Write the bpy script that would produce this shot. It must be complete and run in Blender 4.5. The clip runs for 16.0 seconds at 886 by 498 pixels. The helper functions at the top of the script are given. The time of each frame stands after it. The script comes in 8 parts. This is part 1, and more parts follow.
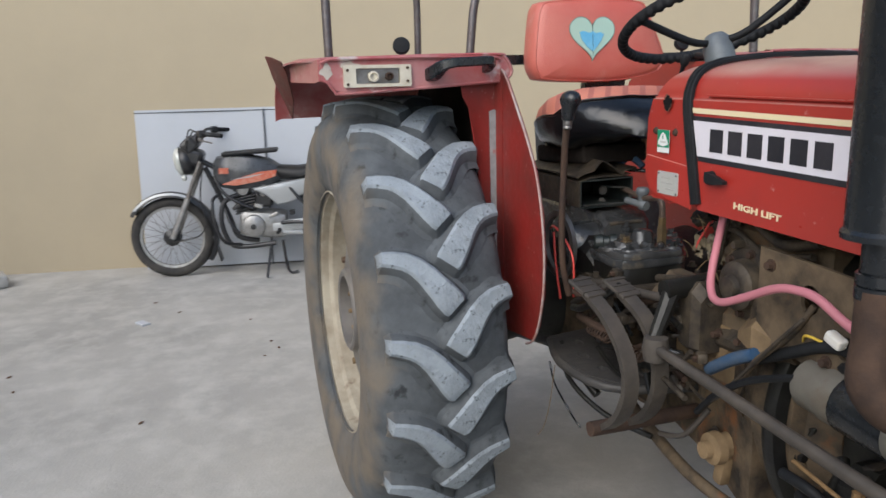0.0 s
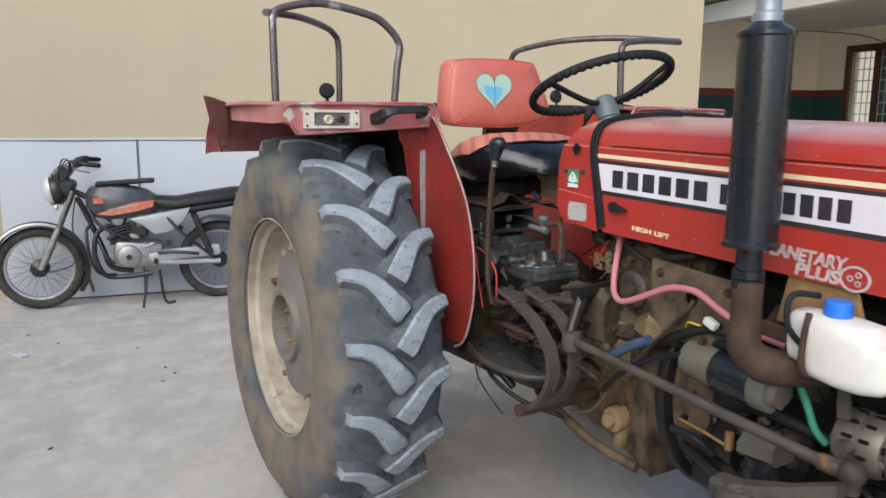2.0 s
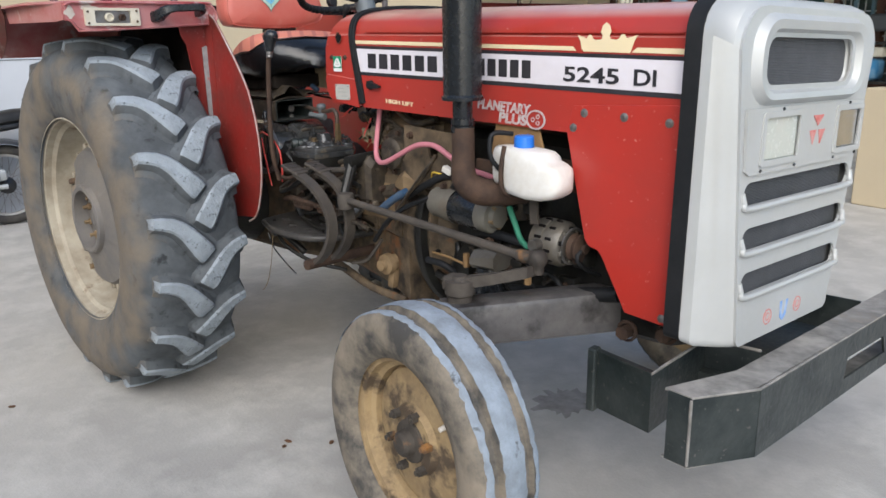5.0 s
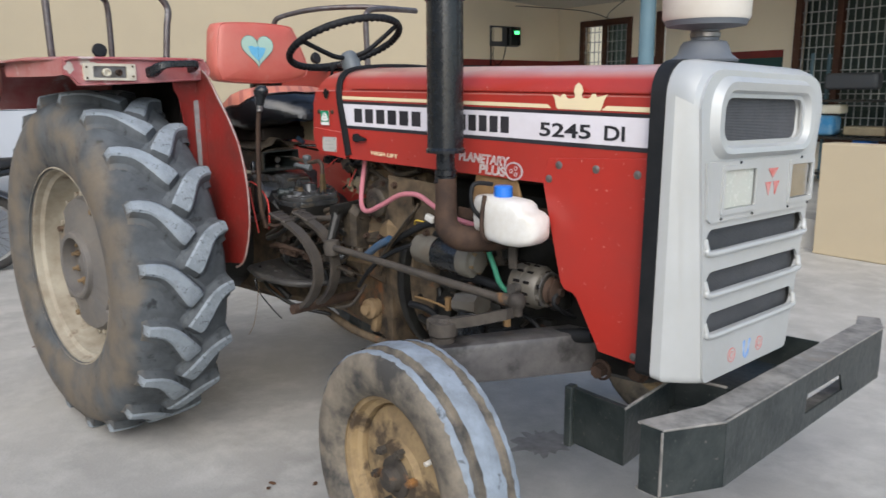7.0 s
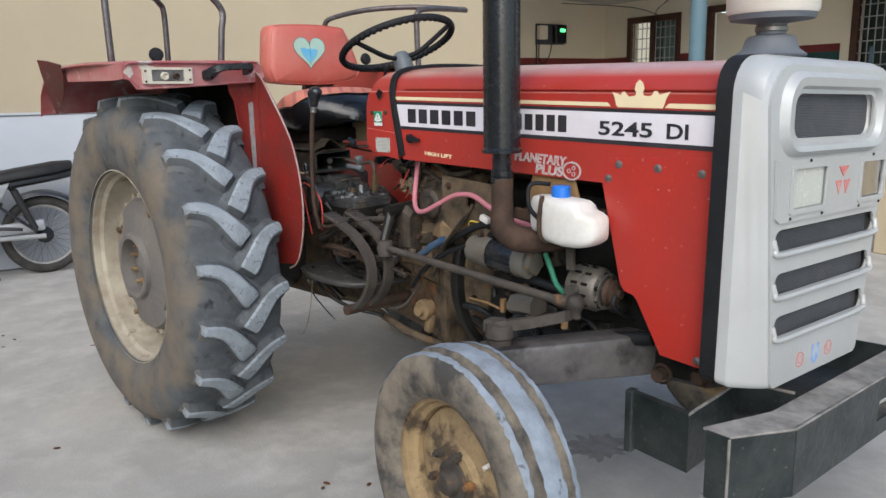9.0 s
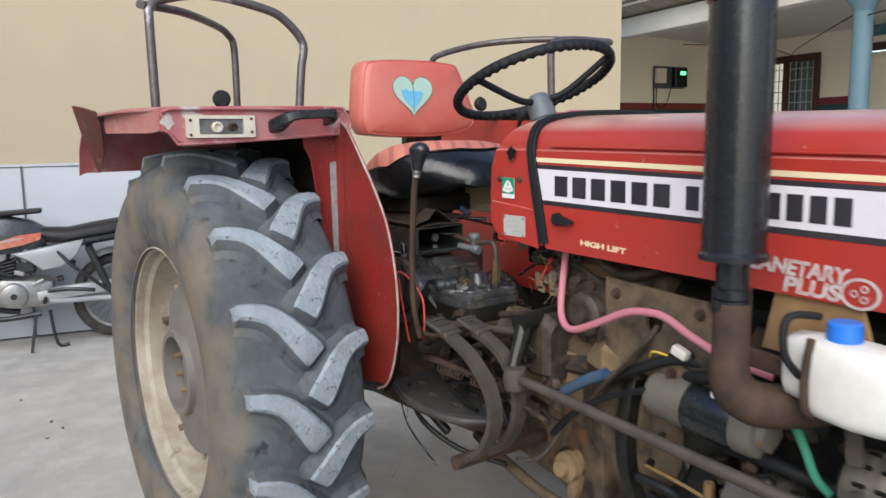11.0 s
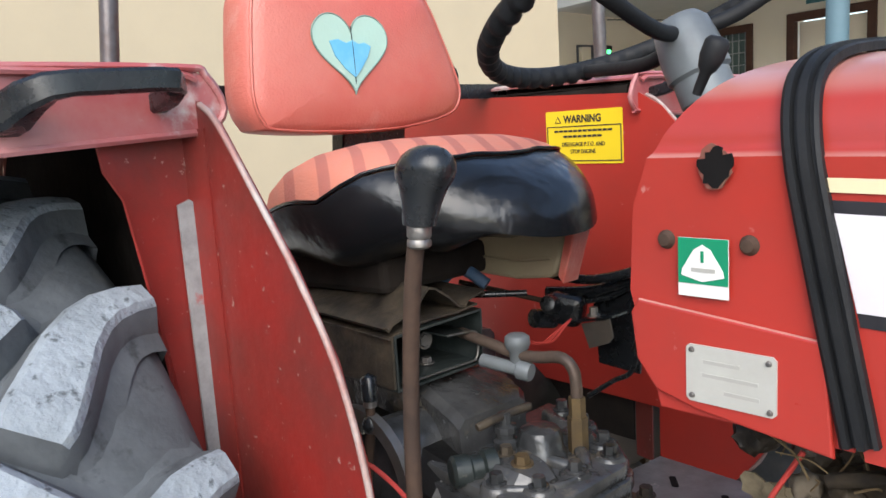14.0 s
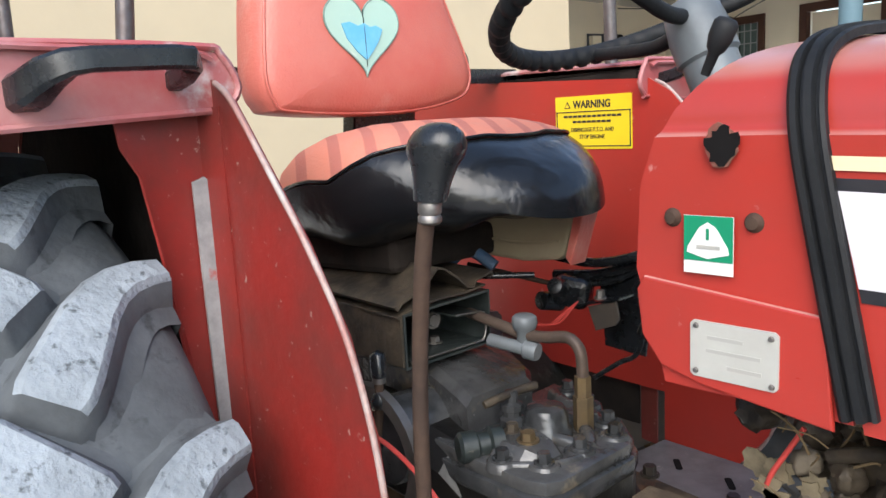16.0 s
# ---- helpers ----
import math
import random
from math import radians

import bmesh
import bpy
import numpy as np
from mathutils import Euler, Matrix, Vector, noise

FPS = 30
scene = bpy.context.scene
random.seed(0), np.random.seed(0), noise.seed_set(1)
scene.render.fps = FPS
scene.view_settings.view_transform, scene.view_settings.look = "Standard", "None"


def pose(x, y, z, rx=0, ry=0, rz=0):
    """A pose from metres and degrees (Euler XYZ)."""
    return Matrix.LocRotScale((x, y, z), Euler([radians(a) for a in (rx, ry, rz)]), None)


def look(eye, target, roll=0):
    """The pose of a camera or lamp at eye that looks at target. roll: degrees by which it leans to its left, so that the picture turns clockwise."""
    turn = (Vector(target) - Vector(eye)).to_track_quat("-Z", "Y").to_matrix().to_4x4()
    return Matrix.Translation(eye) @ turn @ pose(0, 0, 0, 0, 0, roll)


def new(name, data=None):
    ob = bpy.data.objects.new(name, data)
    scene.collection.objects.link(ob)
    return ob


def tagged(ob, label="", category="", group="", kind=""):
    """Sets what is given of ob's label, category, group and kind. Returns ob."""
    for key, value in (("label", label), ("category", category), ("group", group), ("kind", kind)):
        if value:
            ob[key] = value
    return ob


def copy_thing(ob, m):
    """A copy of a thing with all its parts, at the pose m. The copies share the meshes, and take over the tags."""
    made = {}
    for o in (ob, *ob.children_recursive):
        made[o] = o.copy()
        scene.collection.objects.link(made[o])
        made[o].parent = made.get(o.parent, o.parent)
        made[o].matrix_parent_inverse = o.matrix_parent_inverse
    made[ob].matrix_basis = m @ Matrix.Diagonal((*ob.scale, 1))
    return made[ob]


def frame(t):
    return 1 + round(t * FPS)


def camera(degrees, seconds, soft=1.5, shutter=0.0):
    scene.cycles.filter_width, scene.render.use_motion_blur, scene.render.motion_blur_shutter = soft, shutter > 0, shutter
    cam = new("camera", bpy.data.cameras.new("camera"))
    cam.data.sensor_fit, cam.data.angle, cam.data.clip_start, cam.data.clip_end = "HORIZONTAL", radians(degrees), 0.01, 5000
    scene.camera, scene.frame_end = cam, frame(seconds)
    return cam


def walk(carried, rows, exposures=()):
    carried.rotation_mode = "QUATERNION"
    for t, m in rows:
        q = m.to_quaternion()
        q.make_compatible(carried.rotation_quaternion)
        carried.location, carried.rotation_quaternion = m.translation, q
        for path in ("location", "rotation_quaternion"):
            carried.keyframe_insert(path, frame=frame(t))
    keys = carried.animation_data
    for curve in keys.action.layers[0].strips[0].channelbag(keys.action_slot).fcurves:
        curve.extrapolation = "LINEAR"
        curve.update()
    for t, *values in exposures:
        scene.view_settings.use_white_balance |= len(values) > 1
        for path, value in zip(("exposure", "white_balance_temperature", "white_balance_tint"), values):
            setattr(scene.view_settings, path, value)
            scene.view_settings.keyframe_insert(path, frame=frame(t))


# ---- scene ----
cam = camera(60.2, 16.0, shutter=0.5)
PATH = [
    (0, (2.315, -1.22, 1.303), (0.454, -0.623, 0.88), -1.5),
    (0.5, (2.283, -1.343, 1.319), (0.48, -0.577, 0.916), -0.4),
    (1, (2.385, -1.51, 1.329), (0.641, -0.6, 0.968), 0.4),
    (1.5, (2.472, -1.608, 1.333), (0.754, -0.649, 0.978), 0.2),
    (2, (2.522, -1.615, 1.333), (0.819, -0.623, 0.993), 0.4),
    (2.5, (2.627, -1.578, 1.301), (0.968, -0.529, 0.916), 0.4),
    (3, (2.756, -1.551, 1.253), (1.136, -0.477, 0.781), -0.9),
    (3.5, (2.835, -1.542, 1.231), (1.299, -0.376, 0.702), -1.4),
    (4, (2.876, -1.56, 1.239), (1.374, -0.353, 0.701), -1.7),
    (4.5, (2.893, -1.653, 1.234), (1.459, -0.367, 0.694), -1.3),
    (4.7, (2.906, -1.717, 1.236), (1.499, -0.402, 0.693), -1.0),
    (6.8, (2.984, -1.868, 1.254), (1.649, -0.434, 0.852), -0.4),
    (7, (2.983, -1.869, 1.25), (1.627, -0.454, 0.851), -0.4),
    (7.5, (2.983, -1.873, 1.25), (1.582, -0.502, 0.853), -0.7),
    (8, (2.979, -1.882, 1.25), (1.553, -0.538, 0.853), -0.9),
    (8.5, (2.967, -1.883, 1.25), (1.535, -0.545, 0.852), -1.0),
    (9, (2.945, -1.88, 1.251), (1.51, -0.545, 0.852), -1.1),
    (9.5, (2.868, -1.843, 1.252), (1.397, -0.548, 0.851), -0.5),
    (10, (2.672, -1.691, 1.27), (1.091, -0.511, 0.947), -0.5),
    (10.2, (2.602, -1.635, 1.285), (0.992, -0.484, 0.995), -0.9),
    (12.3, (1.587, -1.145, 1.285), (0.057, 0.116, 1.026), -2.5),
    (12.5, (1.488, -1.1, 1.292), (-0.001, 0.21, 1.037), -2.6),
    (13, (1.328, -1.01, 1.304), (-0.072, 0.392, 1.036), -3.9),
    (13.5, (1.247, -0.895, 1.297), (-0.179, 0.476, 1.008), -3.6),
    (14, (1.217, -0.832, 1.292), (-0.227, 0.518, 0.985), -3.5),
    (14.5, (1.208, -0.818, 1.289), (-0.244, 0.518, 0.965), -3.5),
    (15, (1.219, -0.826, 1.29), (-0.234, 0.509, 0.963), -3.4),
    (15.5, (1.231, -0.838, 1.286), (-0.224, 0.495, 0.959), -3.0),
    (16, (1.226, -0.844, 1.283), (-0.229, 0.487, 0.949), -3.0),
]
EXPOSURES = [(0.0, 0.7), (0.5, 1.0), (1.0, 1.08), (1.5, 1.1), (2.0, 0.87), (2.6, 1.25), (3.0, 1.45), (3.5, 1.35), (4.0, 1.2), (4.6, 0.98), (7.0, 0.8), (9.5, 0.75), (10.2, 0.92), (12.5, 1.0), (13.5, 1.2), (16.0, 1.4)]
walk(cam, [(t, look(eye, target, roll)) for t, eye, target, roll in PATH], EXPOSURES)

# ---- world and light ----
world = bpy.data.worlds.new("sky")
scene.world = world
world.use_nodes = True
wn = world.node_tree
sky = wn.nodes.new("ShaderNodeTexSky")
sky.sky_type, sky.sun_disc = "NISHITA", False
sky.sun_elevation, sky.sun_rotation = radians(37), radians(142)
wn.links.new(sky.outputs[0], wn.nodes["Background"].inputs[0])
wn.nodes["Background"].inputs[1].default_value = 0.125
sun = new("sun", bpy.data.lights.new("sun", "SUN"))
sun.data.energy, sun.data.angle, sun.data.color = 1.9, radians(60), (1.0, 0.965, 0.91)
sun.matrix_world = look((6.2, -7.9, 7.5), (0, 0, 0))


# ---- materials ----
def material(name, colour, rough=0.6, metal=0.0, second=None, scale=8.0, amount=0.5, bump=0.1, bump_scale=60.0, third=None, third_scale=2.0, third_low=0.55, third_high=0.7, coat=0.0, rough_var=0.1, spec=None):
    """A base colour mottled with a second one, large stains of a third, and fine relief."""
    m = bpy.data.materials.new(name)
    m.use_nodes = True
    nt = m.node_tree
    n, l = nt.nodes, nt.links
    b = n["Principled BSDF"]
    co = n.new("ShaderNodeTexCoord")
    base = n.new("ShaderNodeRGB")
    base.outputs[0].default_value = (*colour, 1)
    out = base.outputs[0]

    def layer(out, colour2, sc, low, high, amt, det=6.0):
        t = n.new("ShaderNodeTexNoise")
        t.inputs["Scale"].default_value, t.inputs["Detail"].default_value, t.inputs["Roughness"].default_value = sc, det, 0.62
        l.new(co.outputs["Object"], t.inputs["Vector"])
        r = n.new("ShaderNodeMapRange")
        r.inputs["From Min"].default_value, r.inputs["From Max"].default_value = low, high
        r.inputs["To Max"].default_value = amt
        l.new(t.outputs[0], r.inputs["Value"])
        mix = n.new("ShaderNodeMix")
        mix.data_type = "RGBA"
        l.new(r.outputs[0], mix.inputs["Factor"])
        l.new(out, mix.inputs["A"])
        mix.inputs["B"].default_value = (*colour2, 1)
        return mix.outputs["Result"], t

    fine = n.new("ShaderNodeTexNoise")
    fine.inputs["Scale"].default_value, fine.inputs["Detail"].default_value = bump_scale, 8.0
    l.new(co.outputs["Object"], fine.inputs["Vector"])
    if second:
        out, _ = layer(out, second, scale, 0.38, 0.66, amount)
    if third:
        out, _ = layer(out, third, third_scale, third_low, third_high, 0.9, 9.0)
    l.new(out, b.inputs["Base Color"])
    rr = n.new("ShaderNodeMapRange")
    rr.inputs["To Min"].default_value, rr.inputs["To Max"].default_value = max(0.02, rough - rough_var), min(1, rough + rough_var)
    l.new(fine.outputs[0], rr.inputs["Value"])
    l.new(rr.outputs[0], b.inputs["Roughness"])
    b.inputs["Metallic"].default_value = metal
    b.inputs["Specular IOR Level"].default_value = spec if spec is not None else (0.5 if rough < 0.45 else 0.25)
    b.inputs["Coat Weight"].default_value = coat
    if bump:
        bp = n.new("ShaderNodeBump")
        bp.inputs["Strength"].default_value, bp.inputs["Distance"].default_value = bump, 0.004
        l.new(fine.outputs[0], bp.inputs["Height"])
        l.new(bp.outputs[0], b.inputs["Normal"])
    return m


def dusty_tread(name, dark, dust, offset, centre, low, high, speck=16, relief=0.45, grain=60):
    """Dark rubber with road dust that thickens towards the shoulders; offset and centre give the wheel's middle plane."""
    m = material(name, dark, 0.8, 0, tuple(c * 2.0 for c in dark), 9, 0.7, relief, grain, tuple(c * 0.4 for c in dark), speck, 0.58, 0.68)
    n, l = m.node_tree.nodes, m.node_tree.links
    b = n["Principled BSDF"]
    old = b.inputs["Base Color"].links[0].from_socket
    co = n.new("ShaderNodeTexCoord")
    sep = n.new("ShaderNodeSeparateXYZ")
    l.new(co.outputs["Object"], sep.inputs[0])

    def calc(op, a, v=None):
        k = n.new("ShaderNodeMath")
        k.operation = op
        l.new(a, k.inputs[0])
        if v is not None:
            if isinstance(v, (int, float)):
                k.inputs[1].default_value = v
            else:
                l.new(v, k.inputs[1])
        return k.outputs[0]

    y = calc("ABSOLUTE", calc("SUBTRACT", calc("ABSOLUTE", calc("SUBTRACT", sep.outputs[1], offset)), centre))
    t = n.new("ShaderNodeTexNoise")
    t.inputs["Scale"].default_value, t.inputs["Detail"].default_value = 7.0, 8.0
    l.new(co.outputs["Object"], t.inputs["Vector"])
    wob = calc("MULTIPLY", calc("SUBTRACT", t.outputs[0], 0.5), 0.22)
    r = n.new("ShaderNodeMapRange")
    r.interpolation_type = "SMOOTHSTEP"
    r.inputs["From Min"].default_value, r.inputs["From Max"].default_value, r.inputs["To Max"].default_value = low, high, 0.92
    l.new(calc("ADD", y, wob), r.inputs["Value"])
    mix = n.new("ShaderNodeMix")
    mix.data_type = "RGBA"
    l.new(r.outputs[0], mix.inputs["Factor"])
    l.new(old, mix.inputs["A"])
    mix.inputs["B"].default_value = (*dust, 1)
    l.new(mix.outputs["Result"], b.inputs["Base Color"])
    return m


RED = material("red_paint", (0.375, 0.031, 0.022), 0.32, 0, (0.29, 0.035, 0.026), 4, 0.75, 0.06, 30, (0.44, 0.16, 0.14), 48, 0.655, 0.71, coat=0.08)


def dust_and_sheen(m, dust, most):
    """Pale dust and painted sky sheen on the faces that look upwards, broken up by noise."""
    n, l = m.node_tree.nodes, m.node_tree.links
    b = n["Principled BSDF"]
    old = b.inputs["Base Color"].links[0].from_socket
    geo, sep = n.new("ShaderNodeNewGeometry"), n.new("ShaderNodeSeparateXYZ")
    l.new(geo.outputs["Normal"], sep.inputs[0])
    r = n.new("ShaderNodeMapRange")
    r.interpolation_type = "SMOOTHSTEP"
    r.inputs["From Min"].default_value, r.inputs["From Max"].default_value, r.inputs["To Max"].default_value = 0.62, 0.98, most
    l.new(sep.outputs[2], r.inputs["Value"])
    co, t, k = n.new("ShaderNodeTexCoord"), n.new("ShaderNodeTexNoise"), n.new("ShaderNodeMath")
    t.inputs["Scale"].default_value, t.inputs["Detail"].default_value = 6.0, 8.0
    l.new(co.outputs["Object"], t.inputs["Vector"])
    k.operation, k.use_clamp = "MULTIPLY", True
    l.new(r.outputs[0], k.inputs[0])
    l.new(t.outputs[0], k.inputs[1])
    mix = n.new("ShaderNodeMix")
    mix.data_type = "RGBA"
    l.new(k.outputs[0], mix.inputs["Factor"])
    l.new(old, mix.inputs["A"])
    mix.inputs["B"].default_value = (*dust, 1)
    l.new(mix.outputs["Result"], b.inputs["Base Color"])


# dust and sky sheen go into one pale colour on the upward red faces
dust_and_sheen(RED, (0.5, 0.36, 0.31), 1.0)
RED_WORN = material("worn_red_paint", (0.24, 0.02, 0.016), 0.4, 0, (0.11, 0.03, 0.024), 5, 0.85, 0.25, 50, (0.33, 0.2, 0.17), 95, 0.645, 0.70)
PINK = material("faded_red_paint", (0.36, 0.085, 0.085), 0.36, 0, (0.42, 0.21, 0.205), 9, 0.8, 0.12, 70, (0.5, 0.45, 0.42), 8, 0.6, 0.68)
SILVER = material("silver_paint", (0.45, 0.46, 0.455), 0.4, 0.2, (0.385, 0.39, 0.375), 5, 0.5, 0.04, 90, coat=0.15)
RUBBER = material("black_rubber", (0.009, 0.010, 0.0115), 0.6, 0, (0.024, 0.024, 0.025), 10, 0.5, 0.2, 60)
TYRE = material("dusty_tyre_rubber", (0.06, 0.058, 0.055), 0.85, 0, (0.22, 0.19, 0.15), 14, 0.9, 0.8, 40, (0.26, 0.22, 0.17), 5, 0.48, 0.64)
CREAM = material("dusty_cream_paint", (0.40, 0.36, 0.285), 0.65, 0, (0.22, 0.18, 0.13), 8, 0.8, 0.25, 50, (0.15, 0.10, 0.065), 9, 0.58, 0.68)
RUSTY = material("rusty_ochre_paint", (0.24, 0.165, 0.09), 0.75, 0, (0.12, 0.085, 0.05), 16, 0.8, 0.3, 60, (0.09, 0.06, 0.045), 5, 0.55, 0.66)
IRON = material("oily_cast_iron", (0.010, 0.0095, 0.0095), 0.42, 0.3, (0.028, 0.028, 0.022), 12, 0.7, 0.4, 60, (0.11, 0.075, 0.045), 4, 0.64, 0.74)
CASTING = material("dusty_grey_casting", (0.075, 0.065, 0.055), 0.7, 0.1, (0.032, 0.028, 0.025), 14, 0.9, 0.4, 60, (0.34, 0.16, 0.05), 5, 0.6, 0.7)
STEEL = material("worn_steel", (0.26, 0.25, 0.24), 0.42, 0.8, (0.12, 0.10, 0.08), 20, 0.6, 0.15, 90)
RUST = material("brown_rust", (0.075, 0.046, 0.032), 0.8, 0.1, (0.035, 0.024, 0.02), 20, 0.8, 0.4, 90)
BLACK = material("black_paint", (0.009, 0.0105, 0.0125), 0.26, 0, (0.016, 0.019, 0.022), 6, 0.5, 0.06, 80, (0.07, 0.065, 0.06), 16, 0.68, 0.78)
BLACK_WORN = material("chipped_black_paint", (0.014, 0.020, 0.020), 0.36, 0.1, (0.045, 0.052, 0.05), 11, 0.85, 0.4, 60, (0.13, 0.12, 0.105), 70, 0.63, 0.70, spec=0.5)
BLACK_GLOSS = material("worn_black_plastic", (0.01, 0.0115, 0.0135), 0.28, 0, (0.025, 0.028, 0.03), 30, 0.5, 0.04, 90)
VINYL = material("black_vinyl", (0.006, 0.007, 0.0085), 0.22, 0, (0.012, 0.012, 0.013), 8, 0.5, 0.8, 26)
SEAT_RED = material("salmon_vinyl", (0.48, 0.10, 0.075), 0.42, 0, (0.52, 0.17, 0.13), 4, 0.8, 0.3, 220, (0.55, 0.33, 0.28), 5, 0.55, 0.75)
WHITE_PLASTIC = material("white_plastic", (0.72, 0.71, 0.67), 0.4, 0, (0.6, 0.56, 0.48), 6, 0.5, 0.05, 60)
BLUE_PLASTIC = material("blue_plastic", (0.02, 0.16, 0.6), 0.35)
CABLE_BLUE = material("blue_cable_wrap", (0.03, 0.075, 0.15), 0.6, 0, (0.1, 0.12, 0.14), 30, 0.7)
CABLE_YELLOW = material("yellow_wire", (0.6, 0.42, 0.06), 0.5)
CABLE_GREEN = material("green_wire", (0.05, 0.25, 0.16), 0.5)
WALL = material("cream_wall_paint", (0.435, 0.365, 0.255), 0.8, 0, (0.395, 0.334, 0.238), 1.5, 0.6, 0.12, 40)
CONCRETE = material("concrete", (0.41, 0.395, 0.365), 0.55, 0, (0.3, 0.29, 0.27), 1.3, 0.85, 0.4, 90, (0.50, 0.485, 0.45), 5.0, 0.44, 0.70, rough_var=0.25)
BOARD = material("white_flex_sheet", (0.47, 0.49, 0.52), 0.45, 0, (0.42, 0.44, 0.47), 2, 0.5, 0.05, 30)


# ---- builders ----
def part(name, bm, mat, parent=None, label="", smooth=None):
    me = bpy.data.meshes.new(name)
    bm.normal_update()
    bm.to_mesh(me)
    bm.free()
    me.materials.append(mat)
    if smooth is not None:
        me.shade_smooth()
        me.set_sharp_from_angle(angle=radians(smooth))
    ob = new(name, me)
    if parent:
        ob.parent = parent
    if label:
        ob["label"] = label
    return ob


def thing(name, label, category, at=(0, 0, 0), rz=0, group="", kind=""):
    ob = new(name)
    ob.matrix_world = pose(*at, 0, 0, rz)
    ob.empty_display_size = 0.1
    return tagged(ob, label, category, group, kind)


def box(bm, c, size, rot=(0, 0, 0), bevel=0.0, seg=2):
    made = bmesh.ops.create_cube(bm, size=1.0, matrix=pose(*c, *rot) @ Matrix.Diagonal((*size, 1)))
    if bevel:
        edges = list({e for v in made["verts"] for e in v.link_edges})
        bmesh.ops.bevel(bm, geom=edges, offset=bevel, segments=seg, profile=0.5, affect="EDGES")
    return bm


def rod(bm, a, b, r, r2=None, n=16):
    """A capped cylinder or cone from a to b."""
    a, b = Vector(a), Vector(b)
    d = b - a
    m = Matrix.Translation((a + b) / 2) @ d.to_track_quat("Z", "Y").to_matrix().to_4x4()
    bmesh.ops.create_cone(bm, cap_ends=True, segments=n, radius1=r, radius2=r if r2 is None else r2, depth=d.length, matrix=m)
    return bm


def lathe(bm, profile, m, n=48, closed=False, a0=0.0, a1=360.0):
    """Turn a profile of (radius, height) round the local z axis of m."""
    full = abs(a1 - a0 - 360) < 1e-6
    rings = []
    for i in range(n if full else n + 1):
        a = radians(a0 + (a1 - a0) * i / n)
        rings.append([bm.verts.new(m @ Vector((r * math.cos(a), r * math.sin(a), h))) for r, h in profile])
    k = len(profile)
    for i in range(len(rings) if full else n):
        p, q = rings[i], rings[(i + 1) % len(rings)]
        for j in range(k if closed else k - 1):
            f = (p[j], q[j], q[(j + 1) % k], p[(j + 1) % k])
            try:
                bm.faces.new(f)
            except ValueError:
                pass
    bmesh.ops.remove_doubles(bm, verts=bm.verts[:], dist=1e-5)
    bmesh.ops.recalc_face_normals(bm, faces=bm.faces[:])
    return bm


def smooth_line(points, steps=8, loop=False):
    """Catmull-Rom through the points."""
    p = [Vector(v) for v in points]
    out = []
    k = len(p)
    for i in range(k if loop else k - 1):
        a, b, c, d = (p[(i + j) % k] if loop else p[max(0, min(k - 1, i + j))] for j in (-1, 0, 1, 2))
        for s in range(steps):
            t = s / steps
            out.append(0.5 * (2 * b + (c - a) * t + (2 * a - 5 * b + 4 * c - d) * t * t + (3 * b - a - 3 * c + d) * t ** 3))
    if not loop:
        out.append(p[-1])
    return out


def tube(bm, points, r, n=10, loop=False, steps=8, radii=None):
    """A round tube along a smooth line through the points."""
    line = smooth_line(points, steps, loop) if steps else [Vector(p) for p in points]
    k = len(line)
    up = Vector((0, 0, 1))
    rings = []
    last = None
    for i, p in enumerate(line):
        d = (line[(i + 1) % k] - line[i - 1]) if loop else (line[min(k - 1, i + 1)] - line[max(0, i - 1)])
        d.normalize()
        if last is None:
            side = d.cross(up if abs(d.z) < 0.9 else Vector((1, 0, 0))).normalized()
        else:
            side = (last - d * last.dot(d)).normalized()
        last = side
        other = d.cross(side)
        rr = r if radii is None else float(np.interp(i / (k - 1), np.linspace(0, 1, len(radii)), radii))
        rings.append([bm.verts.new(p + rr * (side * math.cos(2 * math.pi * j / n) + other * math.sin(2 * math.pi * j / n))) for j in range(n)])
    for i in range(k if loop else k - 1):
        a, b = rings[i], rings[(i + 1) % k]
        for j in range(n):
            bm.faces.new((a[j], a[(j + 1) % n], b[(j + 1) % n], b[j]))
    if not loop:
        bm.faces.new(rings[0][::-1])
        bm.faces.new(rings[-1])
    bmesh.ops.recalc_face_normals(bm, faces=bm.faces[:])
    return bm


def plate(bm, outline, plane, at, thick, bevel=0.0):
    """A flat plate: an outline of two coordinates in plane 'xz', 'yz' or 'xy', standing at the third, thick along it."""
    put = {"xz": lambda a, b, c: (a, c, b), "yz": lambda a, b, c: (c, a, b), "xy": lambda a, b, c: (a, b, c)}[plane]
    lo = [bm.verts.new(put(a, b, at)) for a, b in outline]
    hi = [bm.verts.new(put(a, b, at + thick)) for a, b in outline]
    k = len(outline)
    made = [bm.faces.new(lo), bm.faces.new(hi)]
    for i in range(k):
        made.append(bm.faces.new((lo[i], lo[(i + 1) % k], hi[(i + 1) % k], hi[i])))
    bmesh.ops.recalc_face_normals(bm, faces=made)
    if bevel:
        edges = list(set(made[0].edges) | set(made[1].edges))
        bmesh.ops.bevel(bm, geom=edges, offset=bevel, segments=2, profile=0.5, affect="EDGES")
    return bm


